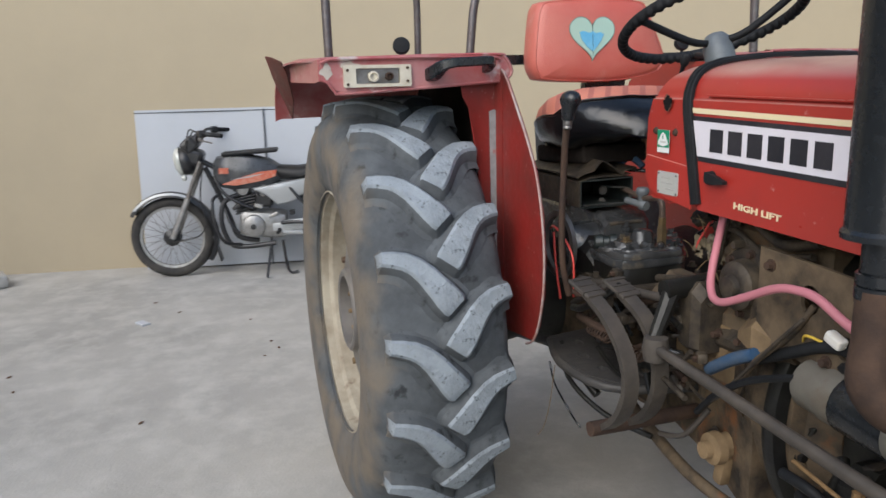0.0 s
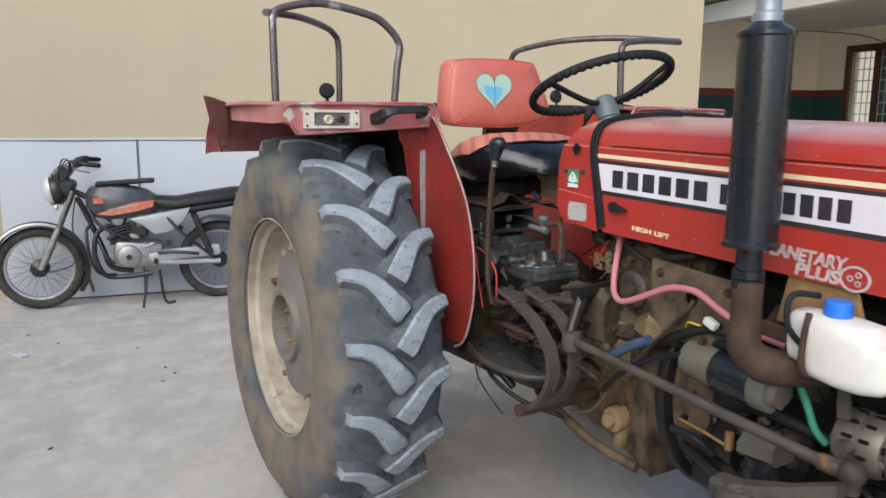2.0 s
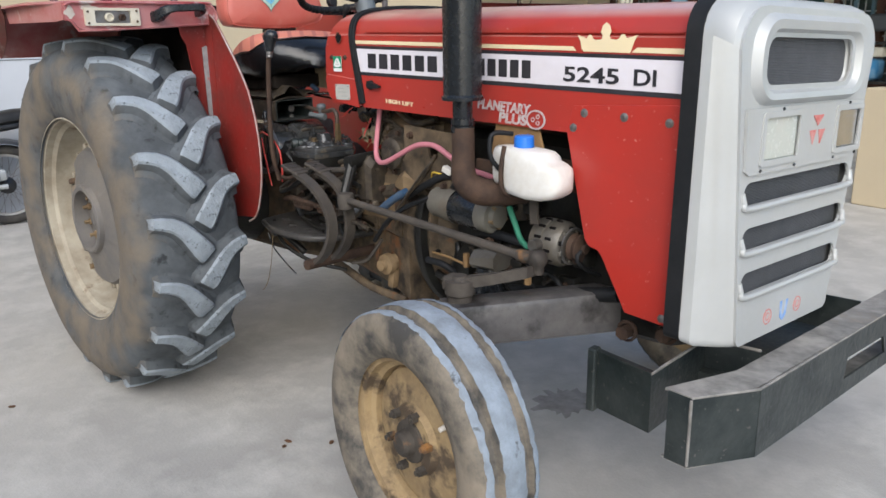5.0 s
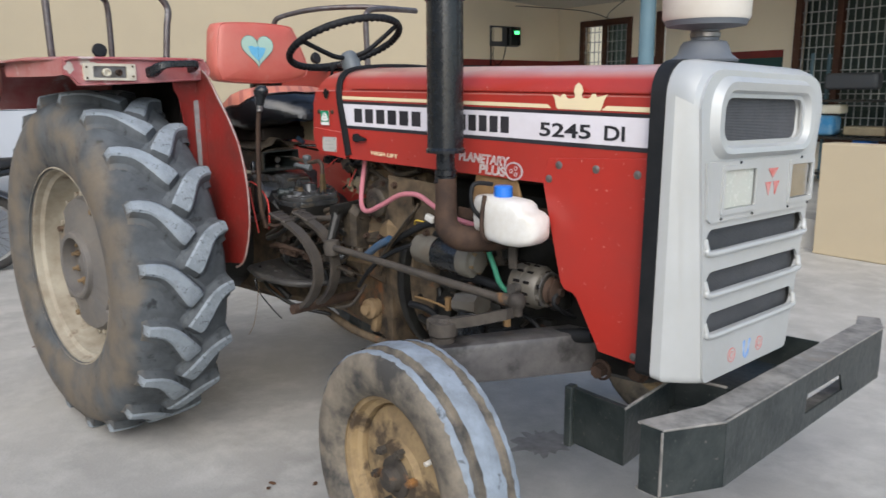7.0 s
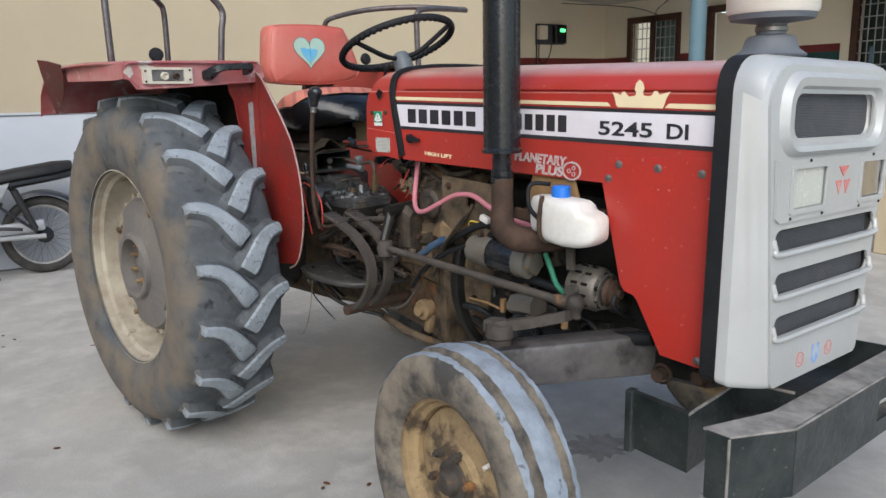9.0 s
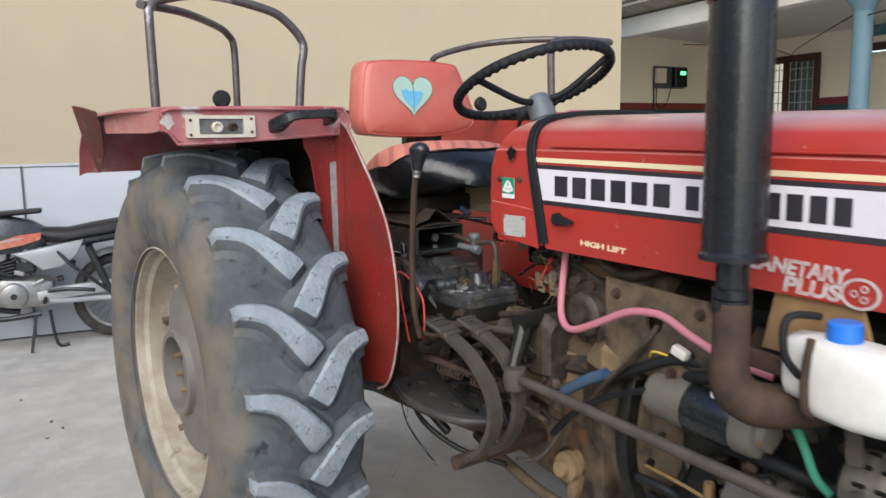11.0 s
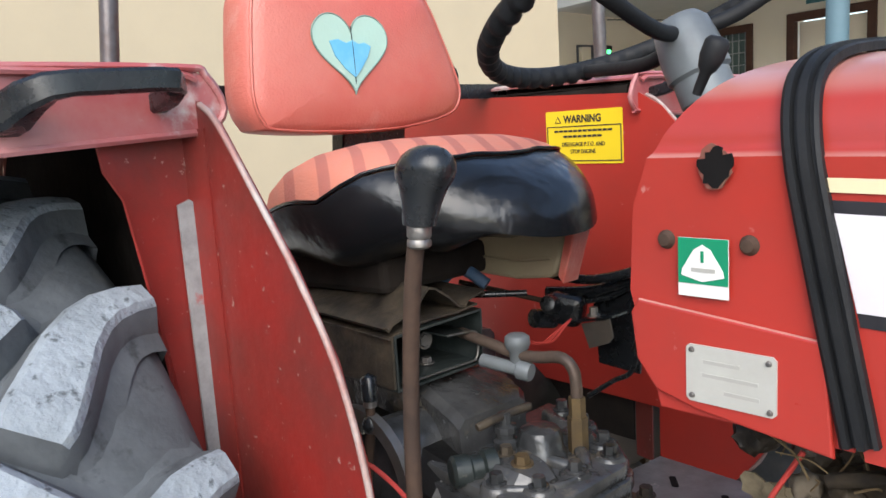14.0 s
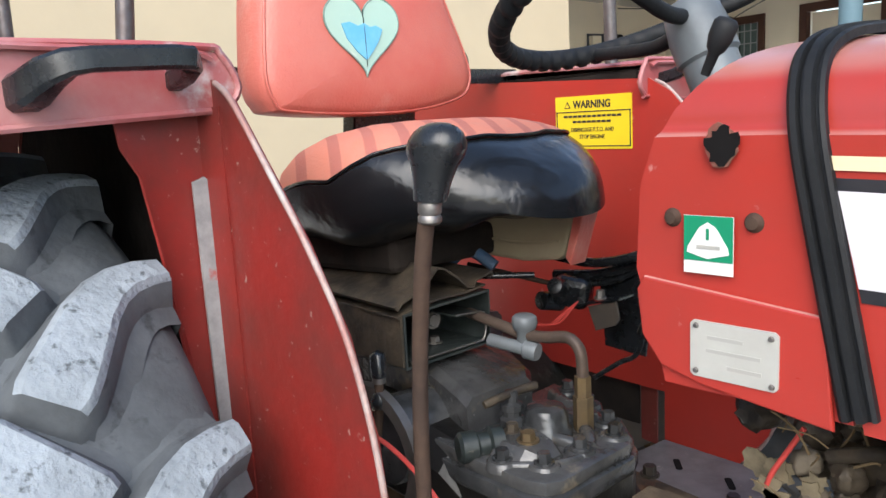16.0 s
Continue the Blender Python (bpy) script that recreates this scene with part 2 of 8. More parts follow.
def loft(bm, sections, close=False, cap=True):
    """Skin a row of sections with equal counts of points."""
    rings = [[bm.verts.new(p) for p in sec] for sec in sections]
    k = len(rings[0])
    for a, b in zip(rings, rings[1:]):
        for j in range(k if close else k - 1):
            bm.faces.new((a[j], a[(j + 1) % k], b[(j + 1) % k], b[j]))
    if cap and close:
        bm.faces.new(rings[0][::-1])
        bm.faces.new(rings[-1])
    bmesh.ops.recalc_face_normals(bm, faces=bm.faces[:])
    return bm


def B():
    return bmesh.new()


# ---- the yard and its walls ----
tagged(part("ground", box(B(), (0, 0, -0.1), (600, 600, 0.2)), CONCRETE), "grey stained concrete yard", "ground", kind="structure")
WALL_FRAME = Matrix.Translation((-3.755, -1.65, 0)) @ pose(0, 0, 0, 0, 0, 80)
FAR_FRAME = Matrix.Translation((-4.03, 8.62, 0.22)) @ pose(0, 0, 0, 0, 0, -10)


def setting(name, bm, mat, m, label, category="wall", smooth=None):
    ob = part(name, bm, mat, smooth=smooth)
    ob.matrix_world = m
    return tagged(ob, label, category, kind="structure")


setting("wall_west", box(B(), (-4.0, 0.15, 2.6), (20.0, 0.3, 5.2)), WALL, WALL_FRAME, "plain cream painted plaster wall", "wall")

# ---- the tractor ----
YC = 0.03
tractor = thing("tractor", "worn red and silver farm tractor parked on concrete", "tractor")


# -- rear wheels --
REAR_RUBBER = dusty_tread("dusty_rear_tyre", (0.062, 0.068, 0.073), (0.18, 0.147, 0.11), 0.03, 0.702, 0.145, 0.235)
LUG_RUBBER = dusty_tread("dusty_lug_rubber", (0.062, 0.068, 0.073), (0.18, 0.147, 0.11), 0.0, 0.0, 0.145, 0.235)
LUG_TOP = dusty_tread("worn_pale_lug_top", (0.175, 0.197, 0.215), (0.11, 0.1, 0.086), 0.0, 0.0, 0.15, 0.215, 70, 1.0, 90)


LUG_SPAN = 12.5


def rear_lug(side):
    """One tread bar round the wheel's y axis: it leaves the shoulder at angle 0 and bends down to the middle."""
    bm = B()
    rows = []
    stations = [(0.150, 0.0, 0.545, 0.525, 0.013), (0.152, 0.0, 0.598, 0.560, 0.015), (0.145, 0.1, 0.628, 0.583, 0.0165), (0.122, 0.5, 0.633, 0.594, 0.0185), (0.098, 1.2, 0.636, 0.598, 0.0205), (0.076, 2.5, 0.638, 0.600, 0.0225), (0.055, 4.5, 0.639, 0.602, 0.025), (0.036, 7.0, 0.639, 0.602, 0.028), (0.016, 9.6, 0.639, 0.602, 0.031), (0.003, 11.2, 0.638, 0.602, 0.032), (-0.004, 12.0, 0.634, 0.602, 0.029)]
    if side < 0:
        stations = [(y * 1.1, *rest) for y, *rest in stations]
    path = [(y, radians(a) * 0.64) for y, a, _, _, _ in stations]
    for i, (y, a, top, low, w) in enumerate(stations):
        (y0, u0), (y1, u1) = path[max(0, i - 1)], path[min(len(path) - 1, i + 1)]
        dy, du = y1 - y0, u1 - u0
        ln = math.hypot(dy, du) or 1.0
        ny, nu = (-du / ln, dy / ln) if i > 1 else (0.0, -1.0)
        row = []
        foot = 0.034
        for da, r in ((-w - foot, low), (-w - foot * 0.4, low + 0.2 * (top - low)), (-w - 0.002, top - 0.006), (-w + 0.005, top), (w - 0.005, top), (w + 0.002, top - 0.006), (w + foot * 0.4, low + 0.2 * (top - low)), (w + foot, low)):
            ang = -(path[i][1] + nu * da) / 0.64
            row.append(bm.verts.new((r * math.cos(ang), side * (y + ny * da), r * math.sin(ang))))
        rows.append(row)
    tip = []
    for v in rows[-1]:
        n = Vector((v.co.x, 0, v.co.z)).normalized()
        ang = math.atan2(n.z, n.x) - 0.03
        tip.append(bm.verts.new(Vector((math.cos(ang) * 0.602, v.co.y - side * 0.008, math.sin(ang) * 0.602))))
    rows.append(tip)
    for p, q in zip(rows, rows[1:]):
        for j in range(7):
            f = bm.faces.new((p[j], p[j + 1], q[j + 1], q[j]))
            f.material_index = 0 if j in (2, 3, 4) and q is not rows[-1] and p is not rows[0] else 1
    bm.faces.new(rows[0]).material_index = 1
    bmesh.ops.recalc_face_normals(bm, faces=bm.faces[:])
    bmesh.ops.triangulate(bm, faces=[f for f in bm.faces if len(f.verts) > 4])
    me = bpy.data.meshes.new("lug")
    bm.to_mesh(me)
    bm.free()
    me.materials.append(LUG_TOP)
    me.materials.append(LUG_RUBBER)
    me.shade_smooth()
    me.set_sharp_from_angle(angle=radians(32))
    return me


LUG_MESH = {1: rear_lug(1), -1: rear_lug(-1)}
HUB_GREY = material("dark_grey_cast_hub", (0.15, 0.142, 0.136), 0.5, 0.15, (0.22, 0.195, 0.165), 9, 0.7, 0.3, 60, (0.3, 0.23, 0.15), 5, 0.6, 0.72)


AXLE_X, AXLE_Z = 0.08, 0.633


def rear_wheel(sy):
    yo = YC + sy * 0.702
    m = Matrix.Translation((AXLE_X, yo, AXLE_Z)) @ pose(0, 0, 0, -90 * sy, 0, 0)
    # the local z axis now points out of the tractor
    prof = [(0.360, 0.168), (0.371, 0.178), (0.402, 0.192), (0.46, 0.202), (0.51, 0.201), (0.548, 0.192), (0.577, 0.174), (0.594, 0.148), (0.604, 0.08), (0.606, 0), (0.604, -0.075), (0.592, -0.128), (0.572, -0.148), (0.54, -0.16), (0.48, -0.168), (0.42, -0.166), (0.360, -0.148)]
    tyre = part("rear_tyre", lathe(B(), prof, m, 96), REAR_RUBBER, tractor, "dusty black tractor tyre with worn chevron tread", 50)
    n = 19
    for i in range(n):
        for side in (1, -1):
            lug = new("lug", LUG_MESH[side])
            lug.parent = tyre
            a = 360 / n * (i + (0.5 if side == 1 else 0.0)) - 33.0 - LUG_SPAN
            lug.matrix_basis = Matrix.Translation((AXLE_X, yo, AXLE_Z)) @ pose(0, 0, 0, 0, a, 0)
    rim_prof = [(0.374, 0.176), (0.383, 0.174), (0.380, 0.166), (0.366, 0.162), (0.362, 0.138), (0.349, 0.126), (0.346, 0.07), (0.338, 0.05), (0.318, 0.035), (0.316, -0.05), (0.345, -0.07), (0.352, -0.14), (0.375, -0.15)]
    rim = part("rear_rim", lathe(B(), [(r * 0.97, h) for r, h in rim_prof], m, 72), CREAM, tractor, "dusty cream steel wheel rim", 35)
    # welded lugs that carry the rim, in pairs
    for i in range(8):
        a = 45 * i + 10
        bm = B()
        for da in (-5.5, 5.5):
            ca, sa = math.cos(radians(a + da)), math.sin(radians(a + da))
            box(bm, (0.285 * ca, 0.285 * sa, 0.03), (0.075, 0.016, 0.07), (0, 0, a + da), 0.004, 1)
            rod(bm, (0.262 * ca, 0.262 * sa, 0.05), (0.262 * ca, 0.262 * sa, 0.092), 0.011, n=6)
        for v in bm.verts:
            v.co = m @ v.co
        part("rim_lug", bm, CREAM, rim)
    # cast disc, scalloped between the rim lugs
    bm = B()
    ringp = []
    for i in range(96):
        a = 2 * math.pi * i / 96
        r = 0.262 if math.cos(4 * a - radians(40)) > -0.75 else 0.228
        ringp.append((a, r))
    loops = []
    for rr, h, sc in ((1.0, -0.01, 1), (1.0, 0.08, 1), (0.93, 0.105, 1), (0.60, 0.125, 0.6), (0.49, 0.13, 0.0), (0.475, 0.146, 0.0), (0.45, 0.15, 0.0), (0.40, 0.148, 0.0), (0.385, 0.10, 0.0), (0.10, 0.098, 0.0)):
        loops.append([m @ Vector(((r * sc + 0.262 * (1 - sc)) * rr * math.cos(a), (r * sc + 0.262 * (1 - sc)) * rr * math.sin(a), h)) for a, r in ringp])
    loft(bm, loops, close=True)
    hub = part("wheel_disc", bm, HUB_GREY, tractor, "dark grey cast wheel disc", 40)
    for i in range(8):
        a = radians(45 * i + 20)
        p = m @ Vector((0.074 * math.cos(a), 0.074 * math.sin(a), 0.09))
        q = m @ Vector((0.074 * math.cos(a), 0.074 * math.sin(a), 0.11))
        t = m @ Vector((0.074 * math.cos(a), 0.074 * math.sin(a), 0.126))
        bm = rod(B(), p, q, 0.0125, n=6)
        rod(bm, q, t, 0.007, n=8)
        part("wheel_nut", bm, RUSTY, hub)
    part("axle_cap", lathe(B(), [(0.0, 0.12), (0.03, 0.118), (0.05, 0.105), (0.055, 0.088)], m, 24), HUB_GREY, hub, "", 40)
    for i in range(4):
        a = radians(90 * i + 62)
        part("rim_bolt", rod(B(), m @ Vector((0.235 * math.cos(a), 0.235 * math.sin(a), 0.05)), m @ Vector((0.235 * math.cos(a), 0.235 * math.sin(a), 0.115)), 0.011, n=8), RUSTY, hub)


rear_wheel(-1)
rear_wheel(1)
part("rear_axle", rod(B(), (AXLE_X, -0.62, AXLE_Z), (AXLE_X, 0.68, AXLE_Z), 0.085, n=24), IRON, tractor, "", 40)
part("axle_housing", lathe(B(), [(0.17, -0.42), (0.15, -0.3), (0.19, -0.18), (0.2, 0.18), (0.15, 0.3), (0.17, 0.42)], Matrix.Translation((AXLE_X, YC, AXLE_Z)) @ pose(0, 0, 0, 90, 0, 0), 24), IRON, tractor, "", 40)

# -- front wheels --
FRONT_RIB = material("pale_blue_worn_tread", (0.26, 0.305, 0.355), 0.85, 0, (0.16, 0.18, 0.2), 16, 0.85, 0.5, 140, (0.07, 0.07, 0.07), 22, 0.62, 0.70)
WHEEL_YELLOW = material("dirty_yellow_wheel_paint", (0.33, 0.24, 0.13), 0.7, 0, (0.19, 0.135, 0.08), 16, 0.9, 0.3, 60, (0.06, 0.045, 0.035), 9, 0.52, 0.62)


random.seed(8)


def front_wheel(sy, turn):
    m = Matrix.Translation((1.706, YC + sy * 0.692, 0.327)) @ pose(0, 0, 0, 0, 0, turn) @ pose(0, 0, 0, -90 * sy, 0, 0) @ Matrix.Diagonal((0.945, 0.945, 1, 1))
    prof = [(0.218, 0.060), (0.228, 0.072), (0.262, 0.085), (0.300, 0.087), (0.324, 0.080), (0.335, 0.070), (0.338, 0.056), (0.328, 0.050), (0.328, 0.034), (0.343, 0.029), (0.3455, 0.014), (0.3455, -0.014), (0.343, -0.029), (0.328, -0.034), (0.328, -0.050), (0.338, -0.056), (0.335, -0.070), (0.324, -0.080), (0.300, -0.087), (0.262, -0.085), (0.228, -0.072), (0.218, -0.060)]
    bm = lathe(B(), prof, m, 96)
    tyre = part("front_tyre", bm, TYRE, tractor, "dusty ribbed front tyre with pale worn tread", 35)
    for prof in ([(0.334, 0.0725), (0.339, 0.068), (0.340, 0.056)], [(0.3445, 0.029), (0.3475, 0.014), (0.348, 0.0), (0.3475, -0.014), (0.3445, -0.029)], [(0.340, -0.056), (0.339, -0.068), (0.334, -0.0725)]):
        ring = lathe(B(), prof, m, 144)
        axis = m.to_3x3() @ Vector((0, 0, 1))
        for v in ring.verts:
            v.co += axis * random.uniform(-0.0035, 0.0035)
        part("tread_rib", ring, FRONT_RIB, tyre, "", 60)
    rim = part("front_rim", lathe(B(), [(0.222, 0.064), (0.226, 0.060), (0.222, 0.052), (0.208, 0.048), (0.202, 0.03), (0.190, 0.022), (0.186, -0.03), (0.205, -0.05), (0.222, -0.062)], m, 64), WHEEL_YELLOW, tractor, "dirty yellow steel wheel", 35)
    part("wheel_centre", lathe(B(), [(0.190, -0.004), (0.180, 0.012), (0.150, 0.022), (0.095, 0.026), (0.085, 0.040), (0.0, 0.040)], m, 48), WHEEL_YELLOW, rim, "", 30)
    hub = part("front_hub", lathe(B(), [(0.058, 0.036), (0.055, 0.046), (0.036, 0.050), (0.032, 0.068), (0.024, 0.075), (0.0, 0.077)], m, 32), CASTING, tractor, "rusty front wheel hub", 35)
    for i in range(6):
        a = radians(60 * i + 12)
        p = [m @ Vector((0.078 * math.cos(a), 0.078 * math.sin(a), h)) for h in (0.036, 0.056, 0.064)]
        bm = rod(B(), p[0], p[1], 0.0125, n=6)
        rod(bm, p[1], p[2], 0.007, n=8)
        part("wheel_nut", bm, CASTING, hub)
    bm = rod(B(), m @ Vector((0.14, 0.1, 0.01)), m @ Vector((0.135, 0.09, 0.05)), 0.006, n=8)
    part("valve", bm, WHITE_PLASTIC, rim)


front_wheel(-1, -7.0)
front_wheel(1, -7.0)

# -- front axle --
PEDAL = material("worn_pedal_steel", (0.075, 0.066, 0.058), 0.5, 0.4, (0.13, 0.11, 0.09), 14, 0.7, 0.2, 70)
def square_beam(bm, a, b, h0, h1):
    """A square beam with rounded corners, from a to b."""
    d = (Vector(b) - Vector(a)).normalized()
    side, up = Vector((-d.y, d.x, 0)), Vector((0, 0, 1))
    corners = [(i * 0.72 + 0.28 * math.cos(t), j * 0.72 + 0.28 * math.sin(t)) for i, j, q in ((1, 1, 0), (-1, 1, 90), (-1, -1, 180), (1, -1, 270)) for t in (radians(q), radians(q + 45), radians(q + 90))]
    loft(bm, [[p + side * u * h * 0.85 + up * v * h for u, v in corners] for p, h in ((Vector(a), h0), (Vector(b), h1))], close=True)
    return bm


bm = square_beam(B(), (1.64, -0.53, 0.560), (1.99, 0.03, 0.566), 0.055, 0.058)
square_beam(bm, (1.64, 0.59, 0.560), (1.99, 0.03, 0.566), 0.055, 0.058)
AXLE = material("oily_axle_paint", (0.07, 0.066, 0.067), 0.32, 0.15, (0.13, 0.123, 0.12), 16, 0.8, 0.3, 60, (0.022, 0.02, 0.02), 7, 0.55, 0.66)
part("front_axle", bm, AXLE, tractor, "oily swept-back front axle beam", 30)
for sy in (-1, 1):
    x, y = 1.660, YC + sy * 0.52
    bm = lathe(B(), [(0.0, 0.18), (0.018, 0.18), (0.022, 0.17), (0.036, 0.168), (0.038, 0.135), (0.033, 0.13), (0.033, 0.09), (0.039, 0.088), (0.039, 0.06), (0.035, 0.055), (0.037, -0.16), (0.0, -0.17)], Matrix.Translation((x, y, 0.5)), 24)
    part("king_pin", bm, CASTING, tractor, "", 35)
    part("stub_axle", rod(B(), (x, y, 0.35), (1.70, YC + sy * 0.66, 0.34), 0.035, n=12), IRON, tractor)
bm = B()
box(bm, (1.65, -0.487, 0.657), (0.07, 0.05, 0.04), (0, 0, 8), 0.01)
loft(bm, [[Vector((x, y + a * w, z + b * 0.014)) for a, b in ((-1, -1), (1, -1), (1, 1), (-1, 1))] for x, y, z, w in ((1.66, -0.48, 0.66, 0.024), (1.73, -0.44, 0.675, 0.017), (1.80, -0.385, 0.695, 0.016))], close=True)
part("steering_arm", bm, CASTING, tractor, "dusty steering arm")
bm = rod(B(), (1.03, -0.36, 0.765), (1.775, -0.36, 0.718), 0.0105, 0.0125, n=12)
part("drag_link", bm, PEDAL, tractor, "bare steel steering drag link", 40)
bm = lathe(B(), [(0.0, -0.04), (0.015, -0.038), (0.016, -0.02), (0.022, -0.012), (0.025, 0.0), (0.022, 0.012), (0.015, 0.02), (0.0, 0.024)], Matrix.Translation((1.80, -0.36, 0.722)), 20)
rod(bm, (1.74, -0.36, 0.72), (1.80, -0.36, 0.722), 0.017, n=12)
part("ball_joint", bm, CASTING, tractor, "", 40)
bm = lathe(B(), [(0.0, -0.03), (0.024, -0.026), (0.028, 0.0), (0.024, 0.022), (0.0, 0.026)], Matrix.Translation((1.03, -0.355, 0.762)), 20)
part("ball_joint", bm, CASTING, tractor, "", 40)
bm = rod(B(), (1.02, -0.355, 0.77), (1.0, -0.30, 0.87), 0.014, 0.02, n=10)
rod(bm, (1.0, -0.32, 0.872), (1.0, -0.18, 0.88), 0.022, n=14)
part("drop_arm", bm, IRON, tractor, "", 35)

# -- bonnet and cowl --
def top_drop(x):
    return -0.025 * (x - 0.86) / 1.27


def hood_half(z0, d):
    return [(0.31, z0), (0.31, 1.15 + d), (0.31, 1.222 + d), (0.3085, 1.262 + d), (0.301, 1.268 + d), (0.297, 1.285 + d), (0.283, 1.306 + d), (0.255, 1.322 + d), (0.21, 1.332 + d), (0.15, 1.338 + d), (0.07, 1.341 + d), (0.0, 1.342 + d)]


def hood_section(x, z0, grow=0.0, fine=1):
    half = hood_half(z0, top_drop(x))
    if fine > 1:
        line = [Vector((a, b, 0)) for a, b in half]
        curve = smooth_line(line[3:], fine)
        half = half[:3] + [(max(p.x, 0.0), p.y) for p in curve[:-1]] + [half[-1]]
    half = [(a + (grow if a else 0), b + (grow if b > 1.3 else 0)) for a, b in half]
    return [(YC - a, b) for a, b in half] + [(YC + a, b) for a, b in half[-2::-1]]


def joint(z):
    return 1.044 - 0.21 * (z - 1.05)


def shell(bm, sections, thick):
    """A sheet skinned over the sections, given a thickness inwards."""
    loft(bm, sections)
    bmesh.ops.recalc_face_normals(bm, faces=bm.faces[:])
    if sum(f.normal.z * f.calc_area() for f in bm.faces if f.calc_center_median().z > 1.29) < 0:
        bmesh.ops.reverse_faces(bm, faces=bm.faces[:])
    bmesh.ops.solidify(bm, geom=bm.faces[:], thickness=thick)
    return bm


xs = [1.2, 1.4, 1.6, 1.8, 1.95, 2.05, 2.128]
rear_edge = [Vector((joint(z), y, z)) for y, z in hood_section(1.04, 1.045, fine=3)]
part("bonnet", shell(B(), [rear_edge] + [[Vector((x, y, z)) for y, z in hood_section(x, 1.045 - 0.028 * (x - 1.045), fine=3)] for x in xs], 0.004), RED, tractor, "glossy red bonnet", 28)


def cowl_rear(z):
    return float(np.interp(z, [1.03, 1.08, 1.14, 1.2, 1.25, 1.28, 1.305, 1.325, 1.343], [0.895, 0.872, 0.858, 0.857, 0.870, 0.887, 0.907, 0.927, 0.945]))


secs = []
for k, inset in ((-0.06, 0.05), (-0.02, 0.012), (0.0, 0.0), (0.25, 0.0), (0.6, 0.0), (1.0, 0.0)):
    sec = []
    for y, z in hood_section(1.0, 1.05, fine=4):
        x0 = cowl_rear(z)
        kk = max(k, 0)
        s = 1 if y > YC else -1
        sec.append(Vector((x0 + (joint(z) - 0.006 - x0) * kk - min(k, 0) * 0.1, y - s * min(inset, abs(y - YC)), z - (inset * 0.3 if z > 1.25 else 0) + 0.0)))
    secs.append(sec)
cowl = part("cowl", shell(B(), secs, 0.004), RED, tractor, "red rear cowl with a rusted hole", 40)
# the cowl's lower panel, its edge standing a little proud
part("cowl_panel", plate(B(), [(0.868, 1.142), (0.861, 1.13), (0.866, 1.09), (0.884, 1.066), (0.92, 1.056), (1.026, 1.043), (1.018, 1.128)], "xz", -0.2855, 0.006, 0.002), RED, cowl)
part("dash_panel", box(B(), (0.97, YC, 1.165), (0.02, 0.56, 0.2)), BLACK, tractor)
# rubber strap over the joint
strap = B()
cross = [(-0.026, 0.0), (-0.026, 0.009), (-0.020, 0.013), (-0.012, 0.013), (-0.009, 0.006), (-0.004, 0.006), (-0.001, 0.015), (0.010, 0.015), (0.013, 0.007), (0.018, 0.007), (0.020, 0.012), (0.026, 0.010), (0.026, 0.0)]
half = [(p.x, p.y) for p in smooth_line([(0.31, 1.056, 0), (0.31, 1.12, 0), (0.31, 1.2, 0), (0.308, 1.25, 0), (0.299, 1.282, 0), (0.281, 1.307, 0), (0.252, 1.322, 0), (0.2, 1.332, 0), (0.1, 1.339, 0), (0.0, 1.341, 0)], 4)]
sec2 = [(YC - a, b) for a, b in half] + [(YC + a, b) for a, b in half[-2::-1]]
line = [Vector((joint(z), y, z)) for y, z in sec2]
rows = []
for i, p in enumerate(line):
    a, b = line[max(0, i - 1)], line[min(len(line) - 1, i + 1)]
    d = (b - a).normalized()
    out = Vector((0, d.z, -d.y))
    if out.dot(p - Vector((1.02, YC, 1.1))) < 0:
        out = -out
    along = out.cross(d)
    if along.x < 0:
        along = -along
    rows.append([p + along * u * 0.52 + out * w * 0.7 for u, w in cross])
loft(strap, rows, close=True)
part("bonnet_strap", strap, RUBBER, tractor, "black ribbed rubber strap", 40)

# the hole rusted through the cowl, stickers, plate and plugs
# near-black plates: the shade inside holes and slots is in their colour
HOLE = material("hole_dark", (0.004, 0.003, 0.003), 0.9)
BARE = material("bare_rusted_metal", (0.17, 0.09, 0.065), 0.7, 0.1, (0.24, 0.05, 0.04), 60, 0.7, 0.2, 120)
random.seed(4)


def blob(cx, cz, r, n=22, wob=0.25, stretch=1.0):
    pts = []
    for i in range(n):
        a = 2 * math.pi * i / n
        rr = r * (1 + random.uniform(-wob, wob))
        pts.append((cx + rr * math.cos(a), cz + rr * stretch * math.sin(a)))
    return pts


def side_plate(name, outline, depth, mat, parent, label="", bevel=0.0, y=-0.2842):
    return part(name, plate(B(), outline, "xz", y - depth, depth, bevel), mat, parent, label)


def rect(x0, z0, x1, z1, slope=0.0):
    return [(x0, z0), (x1, z0 + slope * (x1 - x0)), (x1, z1 + slope * (x1 - x0)), (x0, z1)]


side_plate("bare_patch", blob(0.937, 1.2525, 0.0142, wob=0.12, stretch=1.15), 0.0012, BARE, cowl, "bare rusted metal round a hole")
side_plate("rust_hole", blob(0.938, 1.253, 0.0122, wob=0.3, stretch=1.15), 0.002, HOLE, cowl, "hole rusted through")
ID_MARK = material("stamped_marks", (0.5, 0.49, 0.45), 0.5, 0.4)
GREEN_STICKER = material("green_sticker", (0.01, 0.22, 0.11), 0.45)
STICKER_WHITE = material("white_sticker", (0.7, 0.7, 0.68), 0.5, 0, (0.6, 0.58, 0.55), 20, 0.5)
side_plate("maker_sticker", rect(0.906, 1.150, 0.948, 1.197), 0.0008, STICKER_WHITE, cowl, "green and white sticker")
